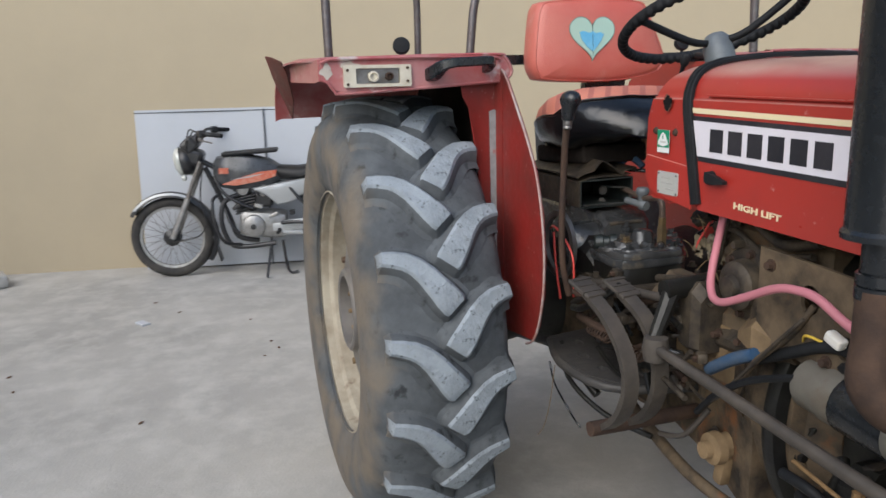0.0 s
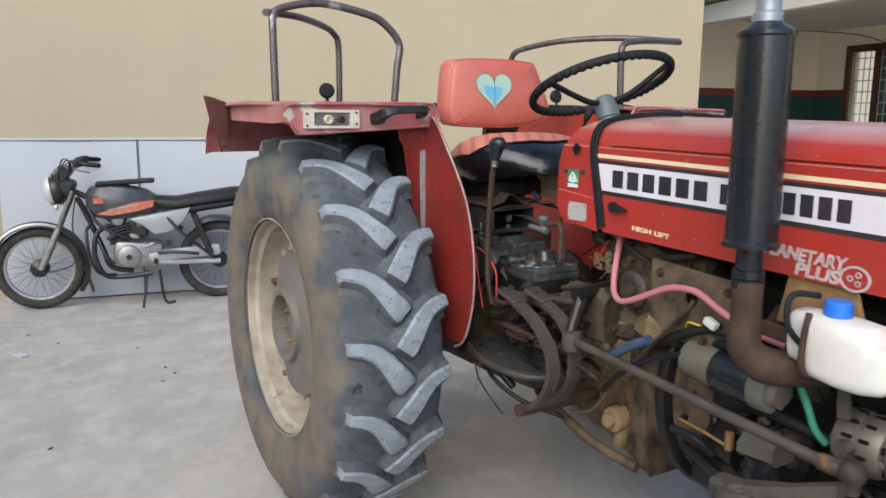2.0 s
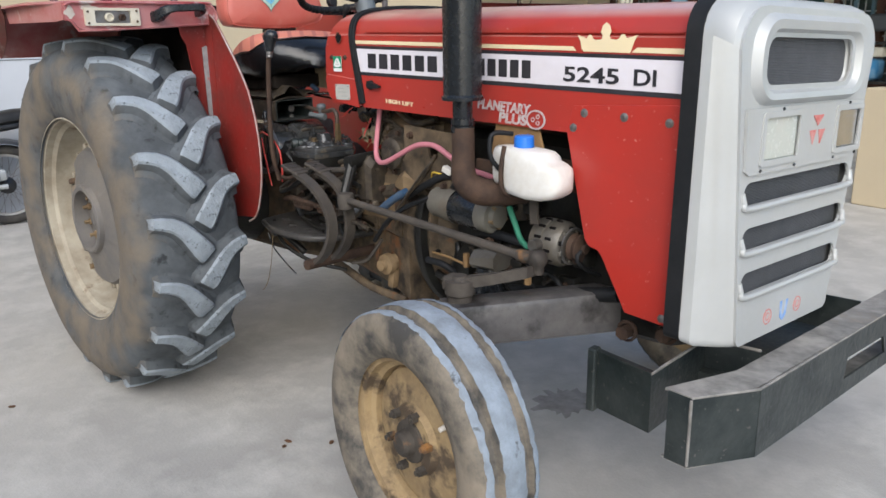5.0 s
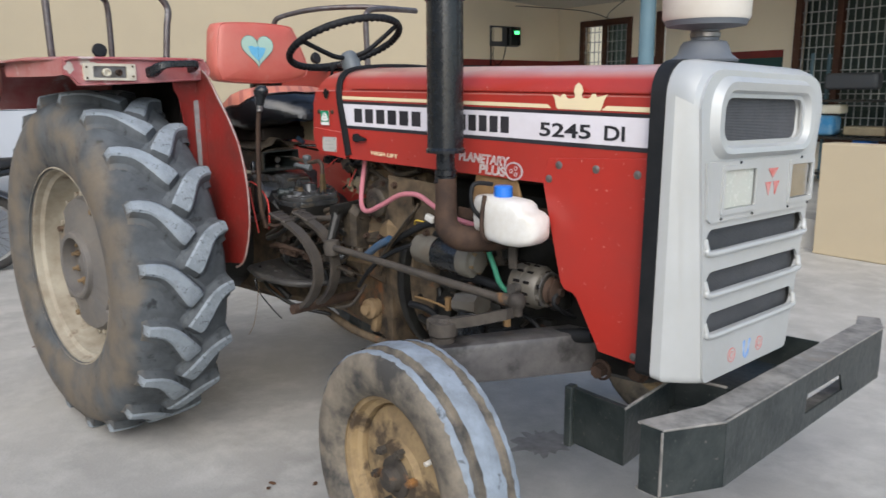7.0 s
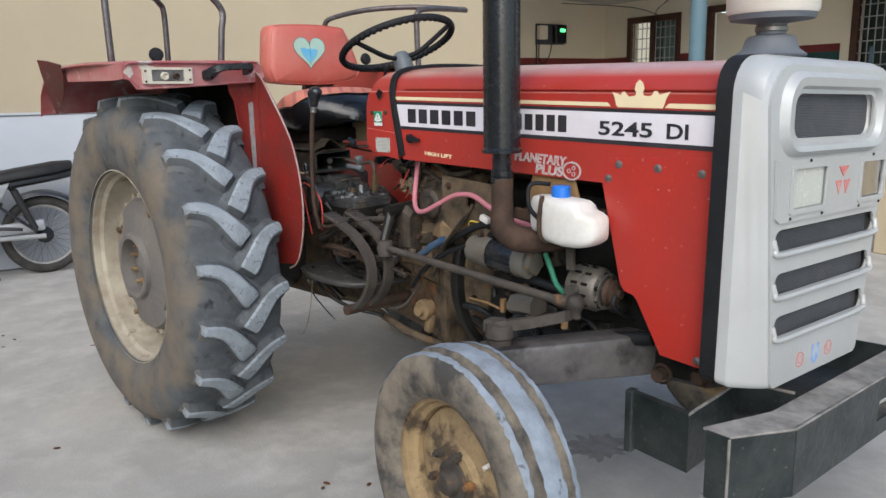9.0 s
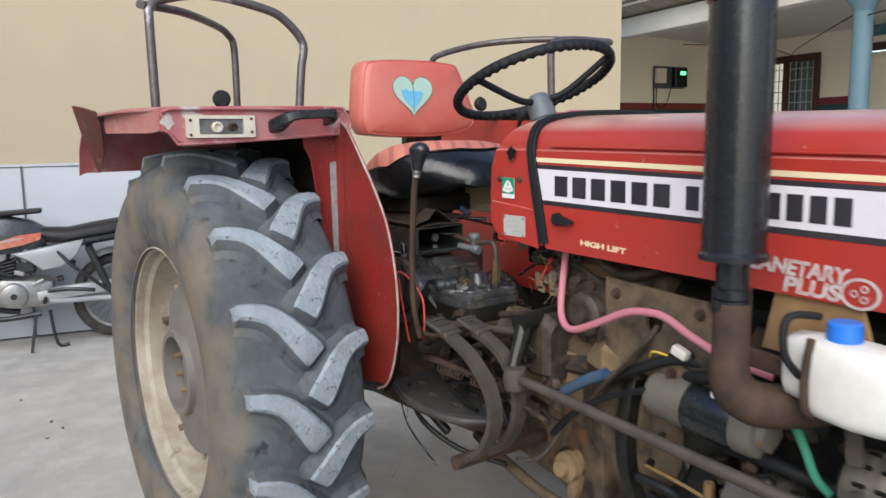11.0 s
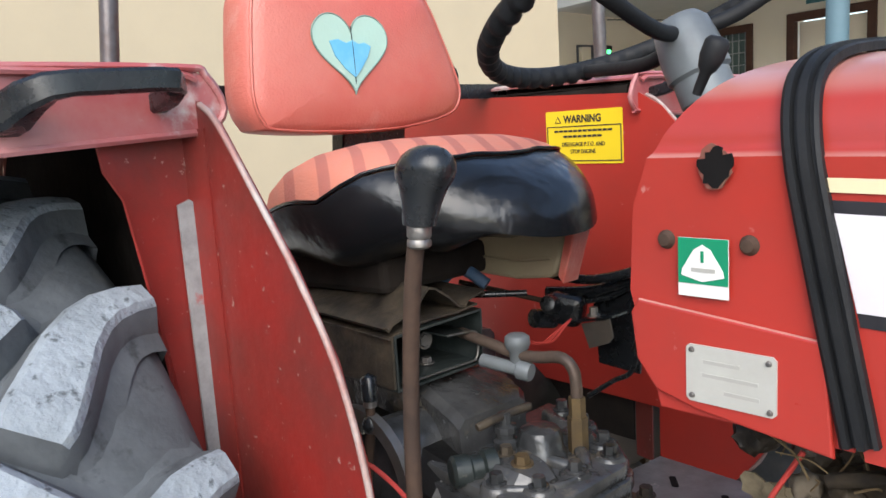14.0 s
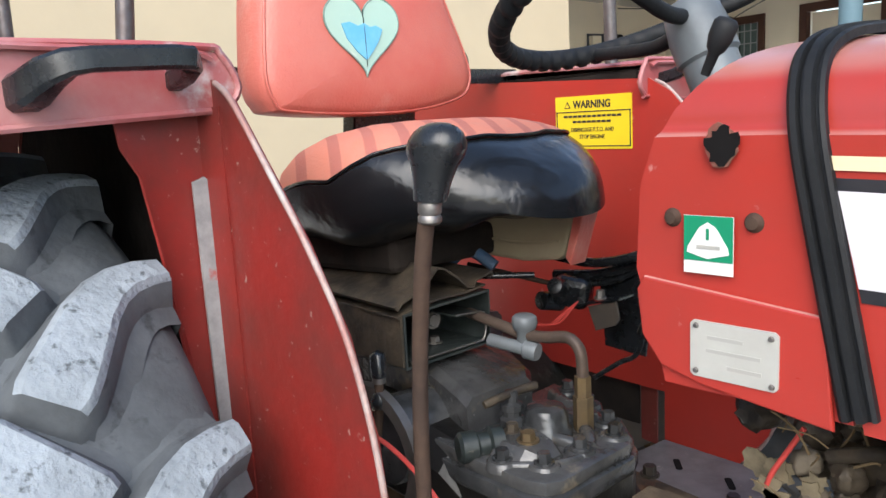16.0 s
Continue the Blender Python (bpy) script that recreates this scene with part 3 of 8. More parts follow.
side_plate("sticker_field", rect(0.9062, 1.1605, 0.9478, 1.1968), 0.0014, GREEN_STICKER, cowl)
side_plate("sticker_badge", [(0.909, 1.167), (0.927, 1.1625), (0.945, 1.167), (0.944, 1.172), (0.934, 1.188), (0.927, 1.192), (0.920, 1.188), (0.910, 1.172)], 0.002, STICKER_WHITE, cowl)
side_plate("sticker_mark", rect(0.918, 1.1705, 0.938, 1.1735), 0.0026, ID_MARK, cowl)
side_plate("sticker_mark", rect(0.926, 1.178, 0.9285, 1.187), 0.0026, GREEN_STICKER, cowl)
ID_PLATE = material("aluminium_plate", (0.6, 0.6, 0.55), 0.45, 0.4, (0.48, 0.46, 0.42), 12, 0.6, 0.08, 80)
id_plate = side_plate("id_plate", [(0.913, 1.067), (0.916, 1.064), (0.983, 1.064), (0.986, 1.067), (0.986, 1.1085), (0.983, 1.1115), (0.916, 1.1115), (0.913, 1.1085)], 0.0015, ID_PLATE, tractor, "small aluminium data plate with faint stamping", y=-0.2856)
for x, z in ((0.918, 1.107), (0.918, 1.069), (0.980, 1.106), (0.981, 1.068)):
    part("rivet", lathe(B(), [(0.0, 0.0026), (0.0018, 0.0022), (0.0026, 0.0)], Matrix.Translation((x, -0.287, z)) @ pose(0, 0, 0, 90, 0, 0), 10), STEEL, id_plate, "", 40)
for x0, z0, w in ((0.928, 1.097, 0.03), (0.927, 1.086, 0.045), (0.945, 1.074, 0.028)):
    part("stamping", plate(B(), rect(x0, z0, x0 + w, z0 + 0.003), "xz", -0.2875, 0.0006), ID_MARK, id_plate)
for x, z in ((0.893, 1.1935), (0.962, 1.193)):
    part("plug", lathe(B(), [(0.0, 0.006), (0.005, 0.005), (0.008, 0.0)], Matrix.Translation((x, -0.28, z)) @ pose(0, 0, 0, 90, 0, 0), 16), RUST, cowl, "", 40)

# decals along the bonnet
DECAL_WHITE = material("lilac_white_decal", (0.66, 0.63, 0.67), 0.55, 0, (0.58, 0.54, 0.56), 9, 0.7, 0.06, 120)
DECAL_CREAM = material("cream_decal", (0.72, 0.6, 0.38), 0.5, 0, (0.66, 0.55, 0.38), 10, 0.5)
DECAL_BLACK = material("black_decal", (0.02, 0.02, 0.024), 0.5, 0, (0.05, 0.045, 0.05), 12, 0.6)
SLOPE = -0.0255
bonnet = bpy.data.objects["bonnet"]
side_plate("black_stripe", [(1.020, 1.2285), (1.040, 1.1415), (2.118, 1.113), (2.122, 1.200)], 0.0008, DECAL_BLACK, bonnet, "black border stripe", y=-0.2802)
side_plate("white_stripe", [(1.022, 1.2195), (1.038, 1.1515), (2.119, 1.124), (2.122, 1.191)], 0.0016, DECAL_WHITE, bonnet, "white lettering stripe", y=-0.2802)
crown = [(1.735, 1.215), (1.728, 1.222), (1.722, 1.245), (1.712, 1.262), (1.735, 1.256), (1.745, 1.252), (1.752, 1.262), (1.762, 1.262), (1.768, 1.252), (1.778, 1.247), (1.800, 1.250), (1.803, 1.258), (1.797, 1.270), (1.802, 1.287), (1.815, 1.297), (1.828, 1.287), (1.833, 1.270), (1.827, 1.258), (1.832, 1.250), (1.852, 1.247), (1.862, 1.252), (1.868, 1.262), (1.880, 1.262), (1.886, 1.252), (1.897, 1.253), (1.925, 1.260), (1.912, 1.240), (1.904, 1.218), (1.900, 1.2105)]

DECAL_GREY = material("worn_silver_decal", (0.5, 0.48, 0.47), 0.45, 0.1, (0.4, 0.2, 0.19), 50, 0.7)
RED_SPECK = material("speckled_red_paint", (0.39, 0.028, 0.019), 0.36, 0, (0.31, 0.03, 0.022), 4, 0.7, 0.06, 40, (0.5, 0.19, 0.15), 75, 0.65, 0.70, coat=0.1)
crown = [(1.918 + (x - 1.815) * 0.74, 1.207 + (z - 1.2105) * 0.77) for x, z in crown]
side_plate("crown", crown, 0.0012, DECAL_CREAM, bonnet, "cream crown decal", y=-0.2802)
side_plate("cream_line", [(1.015, 1.244), (1.018, 1.234), (1.838, 1.212), (1.828, 1.222)], 0.0012, DECAL_CREAM, bonnet, y=-0.2802)
side_plate("cream_line", [(1.998, 1.2185), (1.985, 1.208), (2.122, 1.204), (2.122, 1.2155)], 0.0012, DECAL_CREAM, bonnet, y=-0.2802)
part("emboss", box(B(), (1.58, -0.2745, 1.2575), (1.05, 0.006, 0.003), (0, 1.1, 0)), RED, bonnet)


def lettering(name, text, x, z, width, height, y, mat, parent, slope=0.0, shear=0.0, bold=0.0, face="xz", label=""):
    """Raised words in the built-in font, fitted to a width and height, read from -y (face xz) or from +x (face yz)."""
    cu = bpy.data.curves.new(name, "FONT")
    cu.body, cu.extrude, cu.offset, cu.resolution_u = text, 0.01, bold, 3
    tmp = bpy.data.objects.new(name, cu)
    scene.collection.objects.link(tmp)
    dg = bpy.context.evaluated_depsgraph_get()
    me = bpy.data.meshes.new_from_object(tmp.evaluated_get(dg))
    bpy.data.objects.remove(tmp)
    co = np.array([v.co[:] for v in me.vertices])
    lo, hi = co.min(0), co.max(0)
    for v in me.vertices:
        u = (v.co.x - lo[0]) / (hi[0] - lo[0]) * width
        w = (v.co.y - lo[1]) / (hi[1] - lo[1]) * height
        d = 0.0006 if v.co.z > 0 else -0.0006
        v.co = (x + u + shear * w, y - d, z + w + slope * u) if face == "xz" else (y + d, x + u + shear * w, z + w + slope * u)
    me.materials.clear()
    me.materials.append(mat)
    ob = new(name, me)
    ob.parent = parent
    if label:
        ob["label"] = label
    return ob


Y_TEXT = -0.2826
lettering("model_number", "5245", 1.805, 1.1425, 0.152, 0.035, Y_TEXT, DECAL_BLACK, bonnet, SLOPE, bold=0.02)
lettering("model_letters", "DI", 1.995, 1.138, 0.055, 0.035, Y_TEXT, DECAL_BLACK, bonnet, SLOPE, bold=0.02)
# the maker's name stands as plain bars, one for each letter
for x0, x1, n in ((1.076, 1.39, 6), (1.41, 1.715, 8)):
    step = (x1 - x0) / n
    for i in range(n):
        a = x0 + i * step
        z0 = 1.163 + SLOPE * (a - 1.05)
        side_plate("name_bar", rect(a, z0, a + step * 0.72, z0 + 0.043, SLOPE), 0.0024, DECAL_BLACK, bonnet, y=-0.2802)
lettering("bonnet_lettering", "HIGH LIFT", 1.152, 1.063, 0.122, 0.012, -0.281, DECAL_CREAM, bonnet, SLOPE * 2, bold=0.03)
lettering("bonnet_lettering", "PLANETARY", 1.525, 1.066, 0.178, 0.026, -0.281, DECAL_GREY, bonnet, -0.05, 0.15, 0.04)
lettering("bonnet_lettering", "PLUS", 1.60, 1.034, 0.092, 0.027, -0.281, DECAL_GREY, bonnet, -0.05, 0.15, 0.04)
bm = lathe(B(), [(0.020, 0.0), (0.020, 0.001), (0.0245, 0.001), (0.0245, 0.0)], Matrix.Translation((1.722, -0.2805, 1.047)) @ pose(0, 0, 0, 90, 0, 0) @ Matrix.Diagonal((1.25, 1, 1, 1)), 32, True)
part("badge_ring", bm, DECAL_GREY, bonnet)
for dx, dz in ((-0.009, 0.0), (0.006, 0.008), (0.006, -0.008)):
    part("badge_ring", lathe(B(), [(0.0035, 0.0), (0.0035, 0.001), (0.006, 0.001), (0.006, 0.0)], Matrix.Translation((1.722 + dx, -0.2805, 1.047 + dz)) @ pose(0, 0, 0, 90, 0, 0), 20, True), DECAL_GREY, bonnet)
bm = B()
lathe(bm, [(0.0, 0.012), (0.012, 0.011), (0.014, 0.0)], Matrix.Translation((1.085, -0.28, 1.113)) @ pose(0, 0, 0, 90, 0, 0), 16)
loft(bm, [[Vector((x, -0.290 + a * 0.005, z + b * w)) for a, b in ((-1, -1), (1, -1), (1, 1), (-1, 1))] for x, z, w in ((1.08, 1.115, 0.010), (1.11, 1.111, 0.008), (1.135, 1.109, 0.003))], close=True)
part("bonnet_latch", bm, RUBBER, tractor, "black bonnet latch", 35)

# -- side panel --
panel_outline = [(1.836, 1.088), (1.818, 1.03), (1.880, 0.772), (1.892, 0.756), (1.918, 0.750), (1.930, 0.738), (2.000, 0.613), (2.127, 0.603), (2.127, 1.096), (2.10, 1.1)]
for y0 in (-0.2835, 0.339):
    panel = part("side_panel", plate(B(), panel_outline, "xz", y0, 0.005, 0.0015), RED_SPECK, tractor, "red side panel peppered with paint chips")
    if y0 < 0:
        for x, z in ((1.868, 1.072), (1.976, 1.068), (2.088, 1.062), (1.838, 1.036), (2.098, 0.622)):
            part("panel_bolt", lathe(B(), [(0.0, 0.005), (0.005, 0.0045), (0.0055, 0.003), (0.010, 0.0015), (0.0105, 0.0)], Matrix.Translation((x, -0.2835, z)) @ pose(0, 0, 0, 90, 0, 0), 12), STEEL, panel, "", 35)

# -- nose --
def ring_outline(x, half_low, half_top, z0, z1, r, drop=0.0, shift=0.0):
    """A rounded upright outline, wider at the top, as points at that x."""
    pts = []
    for (sy, sz) in ((-1, -1), (1, -1), (1, 1), (-1, 1)):
        h = half_low if sz < 0 else half_top
        rr = 0.02 if sz < 0 else r
        cy, cz = sy * (h - rr), (z0 + rr if sz < 0 else z1 - rr)
        a0 = {(-1, -1): 180, (1, -1): 270, (1, 1): 0, (-1, 1): 90}[(sy, sz)]
        for k in range(7):
            a = radians(a0 + 15 * k)
            pts.append(Vector((x - drop * (1 if sz < 0 else 0), YC + shift + cy + rr * math.cos(a), cz + rr * math.sin(a))))
    return pts


bm = loft(B(), [ring_outline(x, 0.311, 0.311, 0.59, 1.317, 0.075) for x in (2.128, 2.134, 2.160, 2.166)], close=True)
part("nose_gasket", bm, RUBBER, tractor, "black rubber joint strip", 40)
bm = loft(B(), [ring_outline(x, hl, ht, z0, z1, r, 0.0, sh) for x, hl, ht, z0, z1, r, sh in ((2.166, 0.308, 0.310, 0.588, 1.316, 0.08, 0.0), (2.188, 0.304, 0.314, 0.582, 1.316, 0.08, 0.004), (2.214, 0.262, 0.324, 0.574, 1.311, 0.085, 0.012), (2.232, 0.236, 0.326, 0.571, 1.302, 0.085, 0.017), (2.2395, 0.227, 0.320, 0.573, 1.293, 0.085, 0.02))], close=True, cap=False)
nose = part("nose_shell", bm, SILVER, tractor, "silver sheet nose", 30)


def holed_plate(bm, outer, holes, plane, at, thick):
    """A plate with openings through it."""
    put = {"xz": lambda a, b: (a, at, b), "yz": lambda a, b: (at, a, b), "xy": lambda a, b: (a, b, at)}[plane]
    edges = []
    for loop in (outer, *holes):
        vs = [bm.verts.new(put(a, b)) for a, b in loop]
        edges += [bm.edges.new((vs[i], vs[(i + 1) % len(vs)])) for i in range(len(vs))]
    made = bmesh.ops.triangle_fill(bm, use_beauty=True, use_dissolve=False, edges=edges)
    faces = [g for g in made["geom"] if isinstance(g, bmesh.types.BMFace)]
    push = {"xz": (0, thick, 0), "yz": (thick, 0, 0), "xy": (0, 0, thick)}[plane]
    out = bmesh.ops.extrude_face_region(bm, geom=faces)
    bmesh.ops.translate(bm, verts=[g for g in out["geom"] if isinstance(g, bmesh.types.BMVert)], vec=push)
    bmesh.ops.recalc_face_normals(bm, faces=bm.faces[:])
    return bm


def rounded(y0, z0, y1, z1, r, n=5):
    pts = []
    for cy, cz, a0 in ((y1 - r, z1 - r, 0), (y0 + r, z1 - r, 90), (y0 + r, z0 + r, 180), (y1 - r, z0 + r, 270)):
        for k in range(n + 1):
            a = radians(a0 + 90 * k / n)
            pts.append((cy + r * math.cos(a), cz + r * math.sin(a)))
    return pts


def ringed(bm, x0, x1, outer_a, outer_b):
    """A sloping rim between two outlines of equal count, at x0 and x1."""
    loft(bm, [[Vector((x0, a, b)) for a, b in outer_a], [Vector((x1, a, b)) for a, b in outer_b]], close=True, cap=False)


NX = 2.2395
front_outline = [(v.y, v.z) for v in ring_outline(NX, 0.227, 0.320, 0.573, 1.293, 0.085, 0.0, 0.02)]


def face_half(z):
    return 0.227 + 0.093 * (z - 0.573) / 0.72


SLOTS = [(z, YC + 0.02 - face_half(z) + 0.014, YC + 0.02 + face_half(z) - 0.012) for z in (0.917, 0.818, 0.718)]
slots = [rounded(ya, zc - 0.025, yb, zc + 0.025, 0.0245) for zc, ya, yb in SLOTS]
window = rounded(-0.163, 1.138, 0.245, 1.234, 0.03)
LAMPS = ((-0.165, 0.0), (0.185, 0.325))
lamp_holes = [rounded(a, 0.980, b, 1.078, 0.006) for a, b in LAMPS]
bm = holed_plate(B(), front_outline, [window, *slots, *lamp_holes], "yz", NX, 0.006)
part("nose_front", bm, SILVER, nose, "silver slotted nose face")
MESH_GREY = material("grey_wire_mesh", (0.12, 0.125, 0.13), 0.6, 0.4, (0.2, 0.2, 0.21), 5, 0.5)
wn2 = MESH_GREY.node_tree
wv = wn2.nodes.new("ShaderNodeTexWave")
wv.bands_direction, wv.inputs["Scale"].default_value = "Z", 90.0
wtc = wn2.nodes.new("ShaderNodeTexCoord")
wn2.links.new(wtc.outputs["Object"], wv.inputs["Vector"])
wb = wn2.nodes.new("ShaderNodeBump")
wb.inputs["Strength"].default_value, wb.inputs["Distance"].default_value = 0.8, 0.004
wn2.links.new(wv.outputs["Color"], wb.inputs["Height"])
wn2.links.new(wb.outputs[0], wn2.nodes["Principled BSDF"].inputs["Normal"])
part("grille_mesh", box(B(), (NX - 0.014, YC + 0.02, 0.95), (0.006, 0.50, 0.60)), MESH_GREY, nose, "grey wire mesh behind the openings")
# raised rim round the upper opening, lips under the slots, lamp bezel
bm = B()
ringed(bm, NX + 0.004, NX + 0.022, rounded(-0.232, 1.096, 0.312, 1.282, 0.075), rounded(-0.214, 1.110, 0.295, 1.268, 0.062))
ringed(bm, NX + 0.022, NX + 0.019, rounded(-0.214, 1.110, 0.295, 1.268, 0.062), rounded(-0.190, 1.122, 0.272, 1.250, 0.045))
ringed(bm, NX + 0.019, NX - 0.012, rounded(-0.190, 1.122, 0.272, 1.250, 0.045), rounded(-0.163, 1.138, 0.245, 1.234, 0.03))
bmesh.ops.recalc_face_normals(bm, faces=bm.faces[:])
part("window_rim", bm, SILVER, nose, "", 40)
for zc, ya, yb in SLOTS:
    bm = tube(B(), [(NX + 0.003, ya - 0.003, zc + 0.004), (NX + 0.007, ya + 0.002, zc - 0.016), (NX + 0.010, ya + 0.02, zc - 0.030), (NX + 0.011, 0.0, zc - 0.031), (NX + 0.011, yb - 0.02, zc - 0.031), (NX + 0.010, yb + 0.002, zc - 0.016), (NX + 0.006, yb + 0.004, zc + 0.004)], 0.0075, 8, steps=5)
    part("slot_lip", bm, SILVER, nose, "", 60)
bm = holed_plate(B(), [(-0.205, 0.958), (0.300, 0.958), (0.318, 0.968), (0.336, 1.094), (-0.236, 1.094), (-0.222, 0.968)], lamp_holes, "yz", NX + 0.0065, 0.006)
part("lamp_panel", bm, SILVER, nose, "silver headlamp panel")
LENS = material("frosted_lens", (0.5, 0.5, 0.46), 0.25, 0, (0.42, 0.49, 0.44), 10, 0.5, 0.2, 90, coat=0.5)
CHROME = material("chromed_reflector", (0.6, 0.6, 0.6), 0.15, 1.0, (0.4, 0.4, 0.4), 30, 0.5, 0.5, 40)
for (y0, y1), mat in zip(LAMPS, (LENS, CHROME)):
    lamp = part("headlamp", box(B(), (NX - 0.002, (y0 + y1) / 2, 1.029), (0.022, y1 - y0 - 0.004, 0.096), bevel=0.006), mat, tractor, "square frosted headlamp" if y0 < 0 else "square bare reflector headlamp")
    part("lamp_frame", holed_plate(B(), rounded(y0 - 0.006, 0.973, y1 + 0.006, 1.085, 0.008), [rounded(y0 + 0.006, 0.985, y1 - 0.006, 1.073, 0.005)], "yz", NX + 0.0128, 0.004), SILVER, lamp)
for y, z in ((-0.085, 1.089), (-0.162, 0.965), (-0.01, 0.965), (0.25, 1.089), (0.19, 0.965), (0.31, 0.967)):
    part("screw", lathe(B(), [(0.0, 0.004), (0.003, 0.003), (0.004, 0.0)], Matrix.Translation((NX + 0.0125, y, z)) @ pose(0, 0, 0, 0, 90, 0), 8), BLACK, nose)
FADED_RED = material("faded_red_badge", (0.5, 0.12, 0.1), 0.6, 0, (0.6, 0.4, 0.38), 40, 0.7)
for pts in ([(-0.018, 1.052), (0.018, 1.052), (0.0, 1.036)], [(-0.026, 1.03), (-0.004, 1.03), (-0.012, 1.008)], [(0.004, 1.03), (0.026, 1.03), (0.012, 1.008)]):
    part("nose_badge", plate(B(), [(1.5 * y + 0.088, 1.035 + 1.5 * (z - 1.03)) for y, z in pts], "yz", NX + 0.0126, 0.0015), FADED_RED, nose)
PALE_BLUE = material("pale_blue_sticker", (0.15, 0.3, 0.6), 0.6, 0, (0.5, 0.55, 0.62), 60, 0.6)
part("nose_sticker", plate(B(), [(y + 0.018, z - 0.032) for y, z in ((0.000, 0.672), (0.010, 0.672), (0.013, 0.64), (0.024, 0.636), (0.03, 0.672), (0.04, 0.672), (0.034, 0.632), (0.018, 0.622), (0.004, 0.632))], "yz", NX + 0.0062, 0.001), PALE_BLUE, nose, "faded blue sticker")
for cy in (-0.040, 0.108):
    for r in (0.010, 0.019):
        part("nose_sticker", lathe(B(), [(r - 0.0025, 0.0), (r - 0.0025, 0.001), (r, 0.001), (r, 0.0)], Matrix.Translation((NX + 0.0062, cy, 0.616)) @ pose(0, 0, 0, 0, 90, 0), 20, True), FADED_RED, nose, "faded red sticker")

# the nose stands a little askew to the bonnet's side, its far edge forward
ASKEW = Matrix.Translation((2.166, -0.28, 0)) @ pose(0, 0, 0, 0, 0, -3.2) @ Matrix.Translation((-2.166, 0.28, 0))
LEAN = Matrix(((1, 0, 0, 0), (0, 1, 0.045, -0.045 * 1.32), (0, 0, 1, 0), (0, 0, 0, 1)))
for o in tractor.children:
    if o.name.split(".")[0] in ("nose_gasket", "nose_shell", "headlamp"):
        o.matrix_basis = ASKEW @ LEAN

# -- air cleaner --
AC_GREY = material("grey_painted_steel", (0.12, 0.135, 0.155), 0.5, 0.1, (0.17, 0.175, 0.185), 9, 0.6, 0.12, 60)
AC_WHITE = material("dusty_white_bowl", (0.6, 0.56, 0.5), 0.45, 0, (0.5, 0.45, 0.38), 8, 0.6, 0.08, 60)
m = Matrix.Translation((2.088, 0.02, -0.004))
cleaner = part("air_cleaner", lathe(B(), [(0.028, 1.28), (0.03, 1.318), (0.082, 1.326), (0.084, 1.332), (0.066, 1.345), (0.058, 1.368), (0.052, 1.376), (0.034, 1.38), (0.034, 1.405), (0.068, 1.41), (0.096, 1.414), (0.099, 1.422), (0.102, 1.428)], m, 40), AC_GREY, tractor, "grey air intake with a white bowl", 35)
part("pre_cleaner_bowl", lathe(B(), [(0.102, 1.427), (0.106, 1.435), (0.108, 1.56), (0.100, 1.58), (0.0, 1.585)], m, 40), AC_WHITE, cleaner, "dusty white plastic bowl", 35)
part("clamp_band", lathe(B(), [(0.0345, 1.386), (0.037, 1.388), (0.037, 1.398), (0.0345, 1.4)], m, 32), STEEL, cleaner, "", 35)

# -- exhaust --
m = Matrix.Translation((1.585, -0.398, 0))
muffler = part("muffler", lathe(B(), [(0.0, 1.098), (0.030, 1.098), (0.052, 1.097), (0.0525, 1.105), (0.048, 1.110), (0.0475, 1.478), (0.0515, 1.481), (0.0515, 1.488), (0.046, 1.492), (0.026, 1.505), (0.024, 1.51), (0.0, 1.51)], m, 40), BLACK, tractor, "tall black exhaust muffler", 35)
PIPE_GREY = material("bare_grey_pipe", (0.32, 0.35, 0.38), 0.4, 0.6, (0.25, 0.26, 0.28), 12, 0.6, 0.1, 80)
part("tail_pipe", lathe(B(), [(0.027, 1.505), (0.027, 1.52), (0.022, 1.524), (0.022, 2.1), (0.019, 2.1), (0.019, 1.6)], m, 24), PIPE_GREY, muffler, "bare grey tail pipe", 35)
part("inlet_pipe", lathe(B(), [(0.025, 1.10), (0.025, 1.02), (0.022, 1.015)], m, 24), BLACK, muffler, "", 35)
clamp = part("pipe_clamp", lathe(B(), [(0.026, 1.052), (0.030, 1.051), (0.030, 1.037), (0.027, 1.036), (0.030, 1.034), (0.030, 1.018), (0.027, 1.016)], m, 24), BLACK, muffler, "black pipe clamp", 35)
part("elbow", tube(B(), [(1.588, -0.40, 1.03), (1.588, -0.40, 0.96), (1.590, -0.398, 0.90), (1.612, -0.37, 0.868), (1.65, -0.32, 0.862), (1.69, -0.25, 0.866), (1.70, -0.2, 0.87)], 0.038, 16, steps=6, radii=[0.028, 0.029, 0.033, 0.036, 0.035, 0.034, 0.036]), RUST, muffler, "rusty cast exhaust elbow", 60)

# -- fenders --
FLAP = material("rusty_dark_red_paint", (0.13, 0.03, 0.024), 0.6, 0, (0.09, 0.045, 0.035), 12, 0.8, 0.3, 70, (0.24, 0.16, 0.14), 14, 0.62, 0.7)
MUD_SHADE = material("mud_and_shade_black", (0.010, 0.008, 0.007), 0.95, 0, (0.024, 0.018, 0.014), 14, 0.7, 0.5, 50)
EDGE = material("scuffed_edge", (0.32, 0.17, 0.15), 0.5, 0.1, (0.42, 0.38, 0.35), 22, 0.9, 0.3, 90, (0.2, 0.16, 0.14), 16, 0.6, 0.68)


